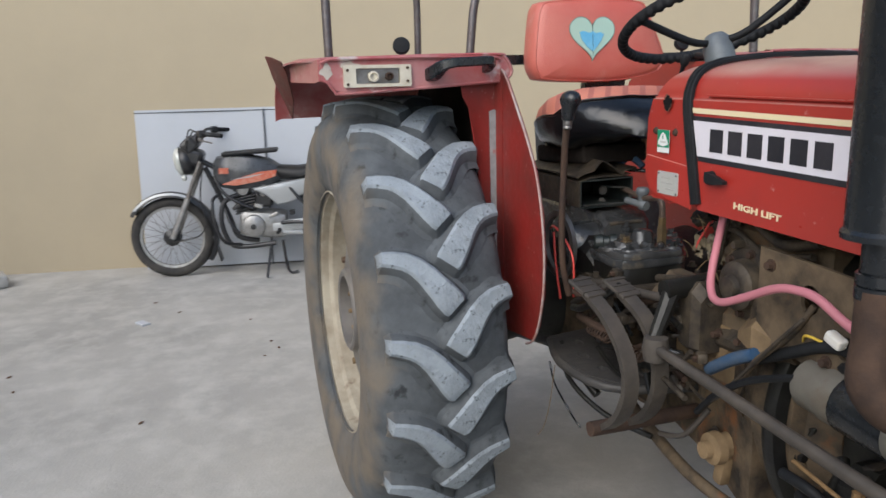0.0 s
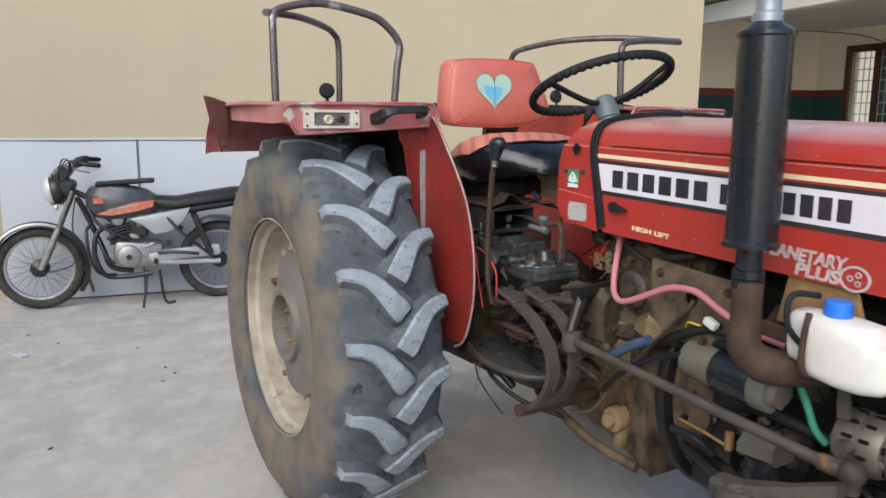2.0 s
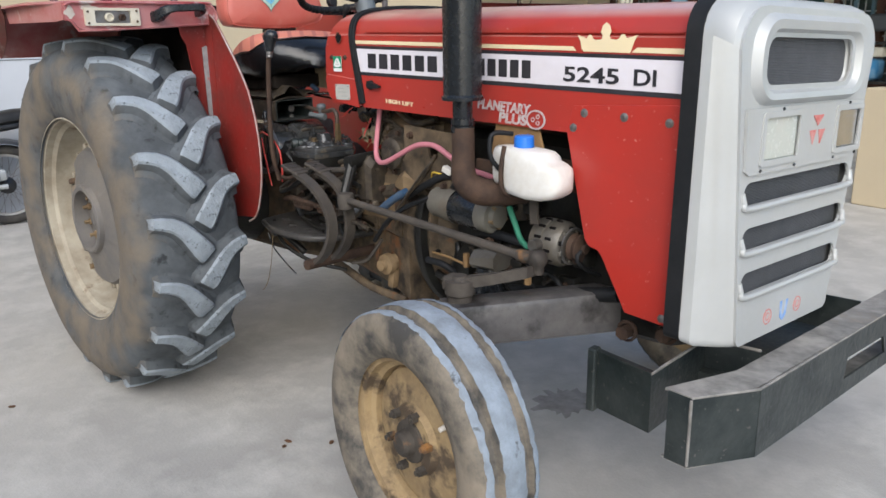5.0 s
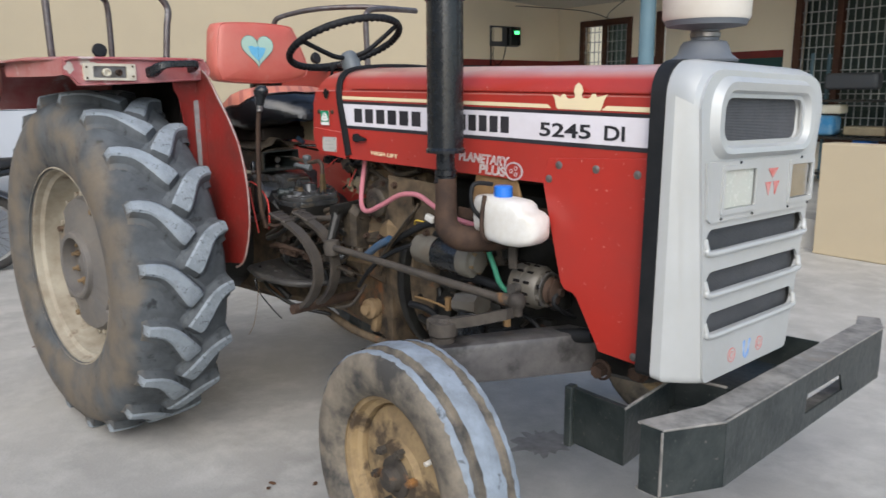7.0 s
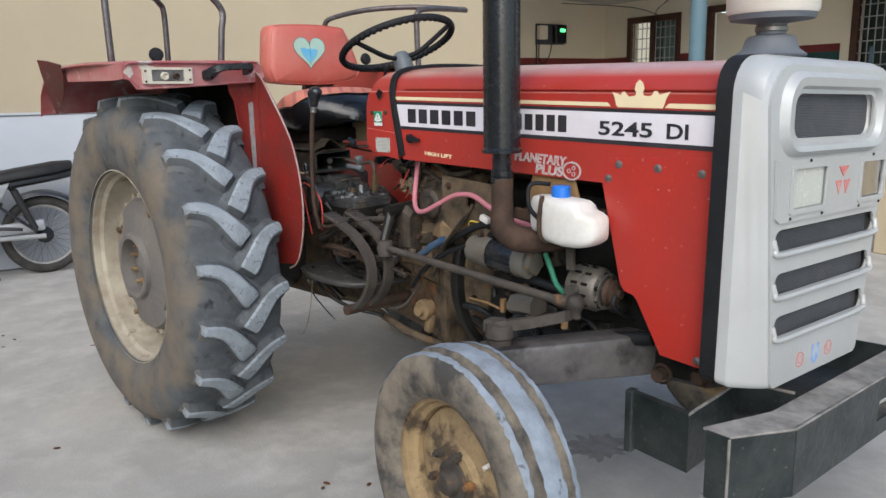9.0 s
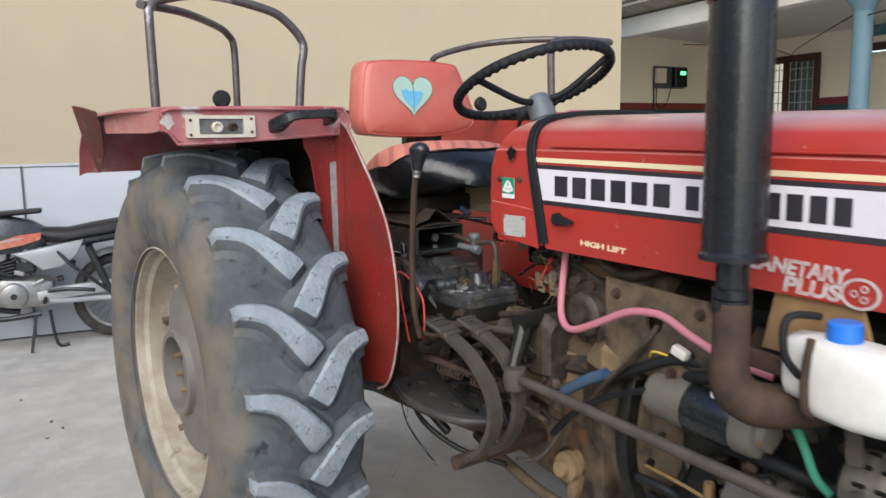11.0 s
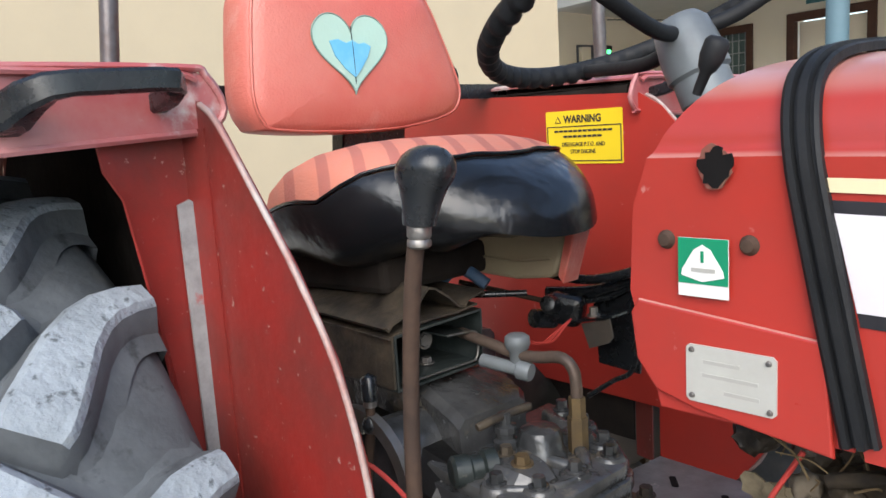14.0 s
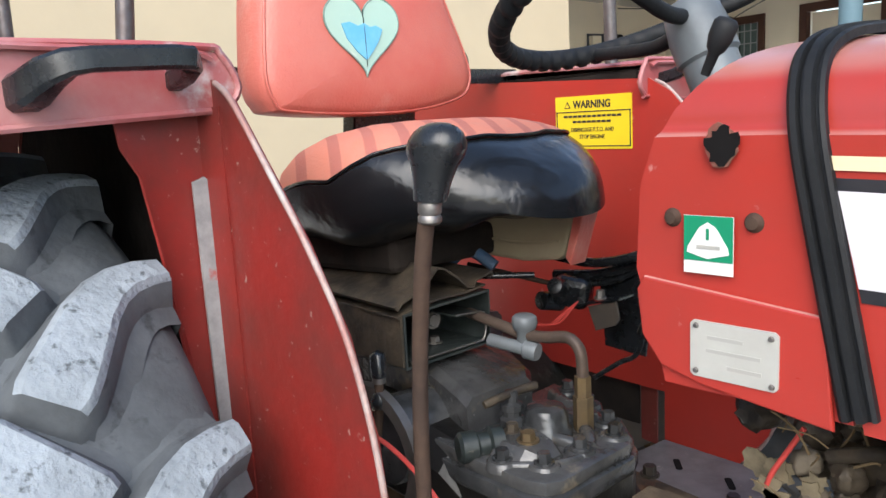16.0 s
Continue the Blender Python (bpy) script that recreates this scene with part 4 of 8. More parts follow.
def fender(s):
    """One rear mudguard; s is -1 on the worn side by the walk, 1 on the far side."""
    def Y(d):
        return YC + s * d
    bm = B()
    front = [(0.444, 1.312), (0.512, 1.234), (0.565, 1.17), (0.618, 1.09), (0.650, 1.0), (0.665, 0.9), (0.66, 0.8), (0.632, 0.71), (0.60, 0.665)]
    outline = [(-0.42, 0.95), (-0.42, 1.2), (-0.38, 1.29), (-0.30, 1.345), (-0.22, 1.366), (0.400, 1.338), *front, *((((0.40, 0.64), (0.15, 0.62), (-0.3, 0.62))) if s < 0 else ((0.56, 0.62), (0.43, 0.62), (0.43, 0.745), (0.15, 0.75), (-0.3, 0.75)))]
    plate(bm, outline, "xz", Y(0.435), -s * 0.004)
    inner = part("fender", bm, RED_WORN if s < 0 else RED, tractor, "worn red mudguard with chipped edges" if s < 0 else "red mudguard with a warning sticker")
    # rolled bead along the front edge
    part("edge_bead", tube(B(), [(x, Y(0.437), z) for x, z in [(0.41, 1.334), *front, (0.56, 0.645)]], 0.0034, 8, steps=5), EDGE, inner, "scuffed rolled edge", 60)
    # top sheet with a turned-down tail
    prof = [(0.408, 1.366), (0.398, 1.372), (0.1, 1.378), (-0.22, 1.376), (-0.32, 1.345), (-0.39, 1.28), (-0.42, 1.2)]
    bm = B()
    secs = []
    for x, z in prof:
        w = 0.90 if x > 0.3 else 0.93
        secs.append([Vector((x, Y(d), z + dz)) for d, dz in ((0.435, -0.006), (0.45, 0), (0.65, 0.003), (w - 0.02, 0), (w, -0.008))])
    loft(bm, secs)
    bmesh.ops.solidify(bm, geom=bm.faces[:], thickness=0.004)
    part("fender_top", bm, PINK, inner, "", 30)
    # front face with its rounded return at the inner corner
    face = [(0.402, 1.331), (0.423, 1.306), (0.84, 1.284), (0.866, 1.292), (0.882, 1.312), (0.90, 1.318), (0.90, 1.362), (0.44, 1.372), (0.423, 1.366)]
    bm = plate(B(), [(Y(d), z) for d, z in face], "yz", 0.392, 0.005, 0.0015)
    face_ob = part("fender_face", bm, PINK, inner, "faded pinkish red front face")
    part("face_bead", tube(B(), [(0.398, Y(d), z) for d, z in ((0.90, 1.317), (0.882, 1.310), (0.866, 1.290), (0.84, 1.284), (0.62, 1.2955), (0.43, 1.3055), (0.421, 1.307), (0.403, 1.330), (0.422, 1.366), (0.45, 1.373), (0.65, 1.372), (0.90, 1.366))], 0.0045, 6, steps=3), PINK, face_ob, "", 60)
    # gutter between the face and the side sheet
    bm = B()
    loft(bm, [[Vector((x, Y(d), z)) for x, d in ((0.386, min(0.54, dm)), (0.376, min(0.50, dm - 0.008)), (0.374, 0.456), (0.374, 0.444), (0.412, 0.437))] for z, dm in ((1.309, 0.57), (1.27, 0.535), (1.24, 0.518), (1.14, 0.502), (1.01, 0.486), (0.9, 0.474), (0.63, 0.465))])
    bmesh.ops.solidify(bm, geom=bm.faces[:], thickness=0.003)
    part("gutter", bm, RED_WORN, inner, "", 40)
    if s < 0:
        STRIP = material("bare_grey_strip", (0.33, 0.33, 0.33), 0.6, 0.2, (0.2, 0.2, 0.2), 50, 0.7, 0.2, 120, (0.4, 0.1, 0.09), 14, 0.62, 0.68)
        part("worn_strip", plate(B(), [(Y(0.448), 0.66), (Y(0.438), 0.66), (Y(0.4365), 0.9), (Y(0.4365), 1.15), (Y(0.437), 1.226), (Y(0.446), 1.234), (Y(0.460), 1.229), (Y(0.459), 1.1), (Y(0.457), 0.93)], "yz", 0.3775, 0.004), STRIP, inner, "bare grey worn strip")
    # near-black sheets that paint mud and deep shade inside the wheel arch
    part("arch_dark_side", plate(B(), [(-0.40, 0.66), (0.368, 0.66), (0.368, 1.355), (-0.28, 1.345), (-0.40, 1.2)], "xz", Y(0.4395) - (0.003 if s < 0 else 0), 0.003), MUD_SHADE, inner, "near-black sheet for mud and shade in the arch")
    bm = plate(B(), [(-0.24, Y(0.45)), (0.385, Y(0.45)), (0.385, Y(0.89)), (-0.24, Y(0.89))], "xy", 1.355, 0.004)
    part("arch_dark_top", bm, MUD_SHADE, inner)
    # outer skirt and its bent rear flap
    bm = plate(B(), [(0.395, 1.366), (0.395, 1.316), (0.32, 1.312), (-0.13, 1.318), (-0.16, 1.37)], "xz", Y(0.905), -s * 0.004)
    part("skirt", bm, PINK, inner, "bare patched skirt")
    bm = B()
    loft(bm, [[Vector((x, Y(d), z)) for x, d, z in row] for row in (
        ((-0.10, 0.935, 1.376), (-0.18, 0.955, 1.392), (-0.26, 0.965, 1.400)),
        ((-0.14, 0.915, 1.34), (-0.22, 0.93, 1.33), (-0.30, 0.94, 1.33)),
        ((-0.20, 0.90, 1.30), (-0.28, 0.90, 1.26), (-0.36, 0.90, 1.25)),
        ((-0.26, 0.885, 1.26), (-0.34, 0.88, 1.215), (-0.40, 0.875, 1.197)))])
    bmesh.ops.solidify(bm, geom=bm.faces[:], thickness=0.004)
    part("bent_flap", bm, FLAP, inner, "rusty bent rear flap", 40)
    for d0, z0, w, h in ((0.885, 1.338, 0.03, 0.016), (0.83, 1.352, 0.05, 0.008)):
        pts = [(Y(d0) + w * 0.5 * math.cos(a) * (1 + 0.25 * math.sin(3 * a + d0 * 40)), z0 + h * math.sin(a) * (1 + 0.3 * math.cos(4 * a))) for a in np.linspace(0, 2 * math.pi, 22, endpoint=False)]
        part("bare_patch", plate(B(), pts, "yz", 0.3972, 0.0012), BARE_PALE, inner, "paint flaked to pale primer")
    # tail lamp plate with two bulb holders
    p = part("lamp_plate", holed_plate(B(), rounded(min(Y(0.845), Y(0.676)), 1.299, max(Y(0.845), Y(0.676)), 1.352, 0.004), [rounded(min(Y(0.815), Y(0.705)), 1.307, max(Y(0.815), Y(0.705)), 1.344, 0.004)], "yz", 0.3975, 0.010), DULL_WHITE, inner, "dull white open lamp housing")
    part("lamp_back", box(B(), (0.3995, Y(0.76), 1.3255), (0.003, 0.108, 0.036)), STEEL, p)
    for d, r in ((0.772, 0.013), (0.732, 0.010)):
        part("bulb_holder", lathe(B(), [(r, 0.0), (r, 0.012), (r * 0.7, 0.013), (r * 0.6, 0.006), (0.0, 0.006)], Matrix.Translation((0.400, Y(d), 1.324)) @ pose(0, 0, 0, 0, 90, 0), 16), DULL_WHITE if r > 0.011 else RUST, p, "", 40)
    for d, z in ((0.836, 1.34), (0.836, 1.306), (0.686, 1.344), (0.686, 1.312)):
        part("screw", rod(B(), (0.407, Y(d), z), (0.41, Y(d), z), 0.0035, n=8), RUST, p)
    # grab handle
    bm = B()
    secs = [(0.395, 0.622, 1.326, 0.016, 0.017), (0.42, 0.619, 1.330, 0.016, 0.0165), (0.440, 0.609, 1.342, 0.0135, 0.0145), (0.452, 0.595, 1.350, 0.0115, 0.0125), (0.456, 0.577, 1.3525, 0.0105, 0.0115), (0.457, 0.55, 1.3535, 0.0105, 0.0115), (0.457, 0.50, 1.3555, 0.0105, 0.0115), (0.454, 0.484, 1.355, 0.0105, 0.0115), (0.446, 0.4775, 1.351, 0.010, 0.0115), (0.428, 0.476, 1.343, 0.009, 0.0105), (0.395, 0.476, 1.337, 0.009, 0.0105)]
    rows = []
    for i, (x, d, z, a, b) in enumerate(secs):
        k = secs[min(i + 1, len(secs) - 1)]
        j = secs[max(i - 1, 0)]
        t = Vector((k[0] - j[0], s * (k[1] - j[1]), k[2] - j[2])).normalized()
        up = Vector((0, 0, 1))
        up = (up - t * up.dot(t)).normalized()
        side = t.cross(up)
        c = Vector((x, Y(d), z))
        rows.append([c + side * (u * a) + up * (v * b) for u, v in ((-1, -0.7), (-0.7, -1), (0.7, -1), (1, -0.7), (1, 0.7), (0.7, 1), (-0.7, 1), (-1, 0.7))])
    loft(bm, rows, close=True)
    part("grab_handle", bm, BLACK_GLOSS, inner, "black plastic grab handle", 30)
    # tubular guard rails
    A, C, Bp = 0.825, 0.410, 0.465
    bm = tube(B(), [(0.10, Y(A), 1.37), (0.09, Y(A), 1.60), (0.085, Y(A - 0.005), 1.64), (0.075, Y(A - 0.04), 1.668), (0.08, Y(0.66), 1.690), (0.09, Y(0.50), 1.665), (0.09, Y(0.435), 1.635), (0.09, Y(C - 0.026), 1.575), (0.097, Y(C - 0.014), 1.50), (0.10, Y(C), 1.37)], 0.0125, 10, steps=5)
    tube(bm, [(0.09, Y(A + 0.02), 1.648), (0.06, Y(A), 1.652), (-0.02, Y(0.70), 1.655), (-0.18, Y(0.55), 1.650), (-0.235, Y(0.49), 1.632), (-0.25, Y(Bp), 1.585), (-0.25, Y(Bp), 1.37)], 0.0115, 10, steps=5)
    if s > 0:
        # bent wider than its twin, with no outer post
        bm.free()
        bm = tube(B(), [(0.33, 0.445, 1.37), (0.33, 0.44, 1.55), (0.325, 0.455, 1.598), (0.31, 0.52, 1.615), (0.27, 0.68, 1.628), (0.22, 0.85, 1.636)], 0.0125, 10, steps=5)
        tube(bm, [(-0.40, 0.465, 1.37), (-0.405, 0.46, 1.54), (-0.40, 0.468, 1.595), (-0.36, 0.485, 1.628), (-0.17, 0.56, 1.655), (0.02, 0.70, 1.66), (0.22, 0.85, 1.638)], 0.0125, 10, steps=5)
    part("guard_rail", bm, RAIL, inner, "worn bent steel tube guard rail", 60)
    m = Matrix.Translation((-0.2, Y(0.535), 1.425)) @ pose(0, 0, 0, 0, 75, s * 10)
    bm = lathe(B(), [(0.0, -0.02), (0.02, -0.018), (0.028, -0.004), (0.028, 0.008), (0.024, 0.012), (0.0, 0.014)], m, 24)
    rod(bm, (-0.2, Y(0.535), 1.41), (-0.19, Y(0.535), 1.37), 0.006, n=8)
    part("rear_lamp", bm, RUBBER, inner, "small round black lamp", 40)
    inner.location = (0.04, -0.045, 0.0) if s < 0 else (0.04, -0.055, 0.0)
    return inner


BARE_PALE = material("pale_primer", (0.5, 0.46, 0.4), 0.7, 0, (0.36, 0.27, 0.24), 40, 0.7, 0.2, 90)
DULL_WHITE = material("dull_white_enamel", (0.6, 0.56, 0.46), 0.5, 0, (0.45, 0.38, 0.28), 30, 0.6, 0.1, 80)
RAIL = material("worn_tube_steel", (0.13, 0.12, 0.12), 0.42, 0.5, (0.075, 0.052, 0.048), 25, 0.8, 0.25, 80, (0.4, 0.4, 0.42), 9, 0.6, 0.68)
fender(-1)
left_fender = fender(1)
YELLOW = material("yellow_sticker", (0.75, 0.55, 0.02), 0.45, 0, (0.7, 0.52, 0.03), 9, 0.5)
warn = part("warning_sticker", plate(B(), rounded(0.150, 1.191, 0.338, 1.299, 0.003), "xz", 0.4595, 0.0012), YELLOW, left_fender, "yellow warning sticker")
lettering("warning_lettering", "WARNING", 0.196, 1.274, 0.092, 0.016, 0.459, DECAL_BLACK, warn, bold=0.02)
lettering("warning_lettering", "DISENGAGE P.T.O. AND", 0.191, 1.2265, 0.105, 0.0085, 0.459, DECAL_BLACK, warn)
lettering("warning_lettering", "STOP ENGINE", 0.212, 1.212, 0.062, 0.0085, 0.459, DECAL_BLACK, warn)
for x0, z0, x1, z1 in ((0.153, 1.266, 0.335, 1.268), (0.153, 1.196, 0.155, 1.266), (0.333, 1.196, 0.335, 1.266), (0.153, 1.196, 0.335, 1.198)):
    part("sticker_line", plate(B(), rect(x0, z0, x1, z1), "xz", 0.4585, 0.001), DECAL_BLACK, warn)
for x0, z0, w in ((0.172, 1.2555, 0.146), (0.195, 1.2445, 0.098)):
    for k in range(int(w / 0.012)):
        part("small_print", plate(B(), rect(x0 + 0.012 * k, z0, x0 + 0.012 * k + 0.0095, z0 + 0.0045), "xz", 0.4585, 0.001), DECAL_BLACK, warn)
part("warning_sign", plate(B(), [(0.174, 1.2745), (0.190, 1.2745), (0.182, 1.2885)], "xz", 0.4585, 0.001), DECAL_BLACK, warn)
part("warning_sign", plate(B(), [(0.177, 1.2762), (0.187, 1.2762), (0.182, 1.285)], "xz", 0.4578, 0.001), YELLOW, warn)
warn.matrix_basis = Matrix.Translation((0.183 - 0.15 * 0.963, 0, 1.2105 - 1.191 * 0.963)) @ Matrix.Diagonal((0.963, 1, 0.963, 1))
part("cross_bar", box(B(), (0.06, YC, 1.369), (0.02, 0.86, 0.03)), BLACK, tractor, "black flat bar behind the seat")

# -- seat --
COLUMN = material("grey_column_paint", (0.17, 0.19, 0.2), 0.45, 0.2, (0.11, 0.12, 0.13), 14, 0.7, 0.12, 70)
back = [(-0.175, 1.288), (-0.06, 1.280), (0.09, 1.281), (0.205, 1.300), (0.240, 1.325), (0.243, 1.365), (0.205, 1.455), (0.180, 1.505), (0.150, 1.522), (0.0, 1.528), (-0.15, 1.520), (-0.185, 1.505), (-0.197, 1.46), (-0.208, 1.365), (-0.207, 1.325), (-0.195, 1.298)]
outline = smooth_line([(0, y, z) for y, z in back], 4, True)
cy, cz = 0.018, 1.405


def back_ring(x, k, low=0.0):
    return [Vector((x - 0.0525 * (cz + (p.z - cz) * k - 1.4), cy + (p.y - cy) * k, cz + (p.z - cz) * k)) for p in outline]


bm = loft(B(), [back_ring(x, k) for x, k in ((0.055, 0.90), (0.06, 0.975), (0.075, 1.0), (0.115, 1.0), (0.132, 0.985), (0.142, 0.95), (0.150, 0.86), (0.157, 0.6), (0.160, 0.3), (0.161, 0.02))], close=True)
seat_back = part("seat_back", bm, SEAT_RED, tractor, "salmon vinyl backrest with a heart patch", 50)
part("piping", tube(B(), [(p.x + 0.006, p.y, p.z) for p in back_ring(0.134, 0.962)[::2]], 0.0028, 6, loop=True, steps=2), SEAT_RED, seat_back, "", 60)
MINT = material("mint_vinyl", (0.36, 0.5, 0.42), 0.5, 0, (0.36, 0.54, 0.46), 9, 0.6, 0.15, 120, (0.62, 0.66, 0.58), 12, 0.6, 0.7)
HEART_BLUE = material("blue_vinyl", (0.12, 0.4, 0.62), 0.5, 0, (0.2, 0.5, 0.66), 30, 0.6)


def heart(cy, cz, w, h, n=36):
    pts = []
    for i in range(n):
        a = 2 * math.pi * i / n
        hx = 16 * math.sin(a) ** 3
        hz = 13 * math.cos(a) - 5 * math.cos(2 * a) - 2 * math.cos(3 * a) - math.cos(4 * a)
        pts.append((cy + hx / 32 * w, cz + (hz + 2.5) / 29 * h))
    return pts


hb = heart(-0.022, 1.407, 0.150, 0.128)


def on_back(y, z, lift):
    """A point just in front of the bulging backrest."""
    k = max(abs(y - cy) / 0.215, abs(z - cz) / 0.122)
    return Vector((float(np.interp(k, [0, 0.3, 0.6, 0.86, 0.95, 1.0], [0.161, 0.160, 0.157, 0.150, 0.142, 0.13])) - 0.0525 * (z - 1.4) + lift, y, z))


def back_patch(name, pts, lift, mat, label=""):
    bm = B()
    my, mz = sum(p[0] for p in pts) / len(pts), sum(p[1] for p in pts) / len(pts)
    rings = []
    for k in (1.0, 0.7, 0.4, 0.12):
        rings.append([on_back(my + (y - my) * k, mz + (z - mz) * k, lift) for y, z in pts])
    rings.insert(0, [v - Vector((lift + 0.003, 0, 0)) for v in rings[0]])
    loft(bm, rings, close=True)
    return part(name, bm, mat, seat_back, label, 40)


back_patch("heart_patch", hb, 0.0025, MINT, "mint green heart patch")
HEART_SEAM = material("dark_mint_stitching", (0.12, 0.2, 0.17), 0.6, 0, (0.3, 0.4, 0.35), 40, 0.7)
part("heart_seam", tube(B(), [on_back(y, z, 0.0022) for y, z in hb], 0.0014, 6, loop=True, steps=2), HEART_SEAM, seat_back, "", 60)
back_patch("heart_centre", [(-0.066, 1.427), (-0.058, 1.404), (-0.040, 1.383), (-0.022, 1.370), (-0.008, 1.384), (0.006, 1.402), (0.015, 1.420), (0.002, 1.426), (-0.010, 1.423), (-0.022, 1.429), (-0.034, 1.424), (-0.050, 1.430)], 0.0045, HEART_BLUE, "blue leaf shape")
part("seam", tube(B(), [on_back(-0.022, z, 0.004) for z in (1.452, 1.42, 1.385, 1.36)], 0.0008, 6, steps=3), BLACK, seat_back)
seat_back.location = (0.032, -0.028, 0.016)

SEAT_TOP = material("striped_salmon_cloth", (0.55, 0.19, 0.13), 0.8, 0, (0.48, 0.2, 0.15), 40, 0.6, 0.3, 300)
nt = SEAT_TOP.node_tree
tc = nt.nodes.new("ShaderNodeTexCoord")
mp = nt.nodes.new("ShaderNodeMapping")
mp.inputs["Rotation"].default_value = (0, 0, radians(-58))
wv = nt.nodes.new("ShaderNodeTexWave")
wv.inputs["Scale"].default_value, wv.inputs["Distortion"].default_value = 7.0, 0.3
mr = nt.nodes.new("ShaderNodeMapRange")
mr.inputs["From Min"].default_value, mr.inputs["From Max"].default_value, mr.inputs["To Max"].default_value = 0.72, 0.8, 0.55
mx = nt.nodes.new("ShaderNodeMix")
mx.data_type = "RGBA"
mx.inputs["B"].default_value = (0.26, 0.08, 0.075, 1)
pb = nt.nodes["Principled BSDF"]
old = pb.inputs["Base Color"].links[0].from_socket
nt.links.new(tc.outputs["Object"], mp.inputs["Vector"])
nt.links.new(mp.outputs[0], wv.inputs["Vector"])
nt.links.new(wv.outputs["Fac"], mr.inputs["Value"])
nt.links.new(mr.outputs[0], mx.inputs["Factor"])
nt.links.new(old, mx.inputs["A"])
nt.links.new(mx.outputs["Result"], pb.inputs["Base Color"])


def seat_point(a, k, z):
    """A point of the cushion at that bearing, share of the outline and height."""
    c, s = math.cos(a), math.sin(a)
    u = math.copysign(abs(c) ** (2 / 2.6), c)
    v = math.copysign(abs(s) ** (2 / 2.6), s)
    x = 0.375 + (0.245 if u > 0 else 0.292) * k * u
    sag = 0.055 * max(0.0, (x - 0.40) / 0.22) ** 1.5 + 0.055 * max(0.0, (0.34 - x) / 0.22) ** 1.5
    return Vector((x, 0.0 + 0.222 * k * v * (1 - 0.4 * max(0.0, u * k) ** 1.5), z - sag * min(1.0, max(0.05, (z - 1.10) / 0.1)) + 0.058 * max(0.0, (x - 0.36) / 0.26) * max(0.0, (1.2 - z) / 0.095) + (0.004 * math.sin(9 * a) if z < 1.16 else 0)))


def seat_top(k):
    return float(np.interp(k, [0.0, 0.3, 0.55, 0.75, 0.88, 0.955, 0.99, 1.0], [1.276, 1.2755, 1.272, 1.264, 1.252, 1.236, 1.218, 1.20]))


ANGLES = [2 * math.pi * i / 64 for i in range(64)]
SEAM = [1.0 - 0.40 * min(1.0, max(0.0, (math.cos(a) - 0.05) / 0.85)) ** 1.1 for a in ANGLES]
low = [[seat_point(a, k, z) for a in ANGLES] for k, z in ((0.70, 1.105), (0.84, 1.115), (0.93, 1.135), (0.985, 1.168), (1.0, 1.20))]
side = [[seat_point(a, 1 + (sm - 1) * t, seat_top(1 + (sm - 1) * t)) for a, sm in zip(ANGLES, SEAM)] for t in (0.04, 0.12, 0.25, 0.5, 0.75, 1.0)]
cushion = part("seat_cushion", loft(B(), low + side, close=True, cap=False), VINYL, tractor, "black vinyl tractor seat with a striped salmon top", 60)
topr = [[seat_point(a, sm * t, seat_top(sm * t) + (0.003 if t > 0.99 else 0.002)) for a, sm in zip(ANGLES, SEAM)] for t in (1.0, 0.96, 0.88, 0.75, 0.5, 0.25, 0.02)]
part("seat_cover", loft(B(), topr, close=True), SEAT_TOP, cushion, "striped salmon cloth top", 60)
part("seat_piping", tube(B(), [p + Vector((0, 0, 0.001)) for p in topr[0]], 0.0025, 6, loop=True, steps=1), VINYL, cushion, "", 60)
cushion.location = (0.008, -0.05, 0.006)
# dark box added to fill the shaded gap under the seat
part("under_seat_filler", box(B(), (0.27, -0.05, 1.092), (0.30, 0.30, 0.05), (0, -3, 0), 0.01), MUD_SHADE, tractor, "dark box added for the black gap under the seat")
part("seat_bracket", plate(B(), [(0.08, 1.17), (0.13, 1.17), (0.17, 1.06), (0.16, 1.03), (0.10, 1.03)], "xz", -0.19, 0.006, 0.002), COLUMN, tractor, "grey seat bracket plate")
CARD = material("tan_cardboard_lining", (0.3, 0.25, 0.165), 0.8, 0, (0.23, 0.18, 0.12), 10, 0.6, 0.1, 60)
part("seat_lining", plate(B(), [(0.38, 1.15), (0.392, 1.072), (0.40, 1.064), (0.47, 1.062), (0.535, 1.07), (0.548, 1.078), (0.575, 1.16)], "xz", 0.05, 0.03, 0.006), CARD, cushion, "torn tan lining under the seat")
part("lining_fold", tube(B(), [(0.392, 0.049, 1.093), (0.47, 0.047, 1.091), (0.54, 0.049, 1.099)], 0.0022, 6, steps=4), CARD, cushion, "", 60)
part("seat_post", box(B(), (0.10, YC, 1.15), (0.04, 0.14, 0.40), (0, 8, 0), 0.006), BLACK, tractor, "black seat back bracket")

# -- steering --
CW = Vector((0.766, -0.058, 1.427))
mw = Matrix.Translation(CW) @ pose(0, 0, 0, 0, -22.3, 0) @ pose(0, 0, 0, 1, 0, 0)
bm = B()
rings = []
for i in range(220):
    a = 2 * math.pi * i / 220
    dip = 0.0035 if i % 4 < 2 else 0.0
    rings.append([bm.verts.new(mw @ Vector(((0.2035 + (0.0125 - (dip if math.sin(b) < 0.3 else 0)) * math.cos(b)) * math.cos(a), (0.2035 + (0.0125 - (dip if math.sin(b) < 0.3 else 0)) * math.cos(b)) * math.sin(a), (0.0135 - (dip if math.sin(b) < 0.3 else 0)) * math.sin(b)))) for b in np.linspace(0, 2 * math.pi, 12, endpoint=False)])
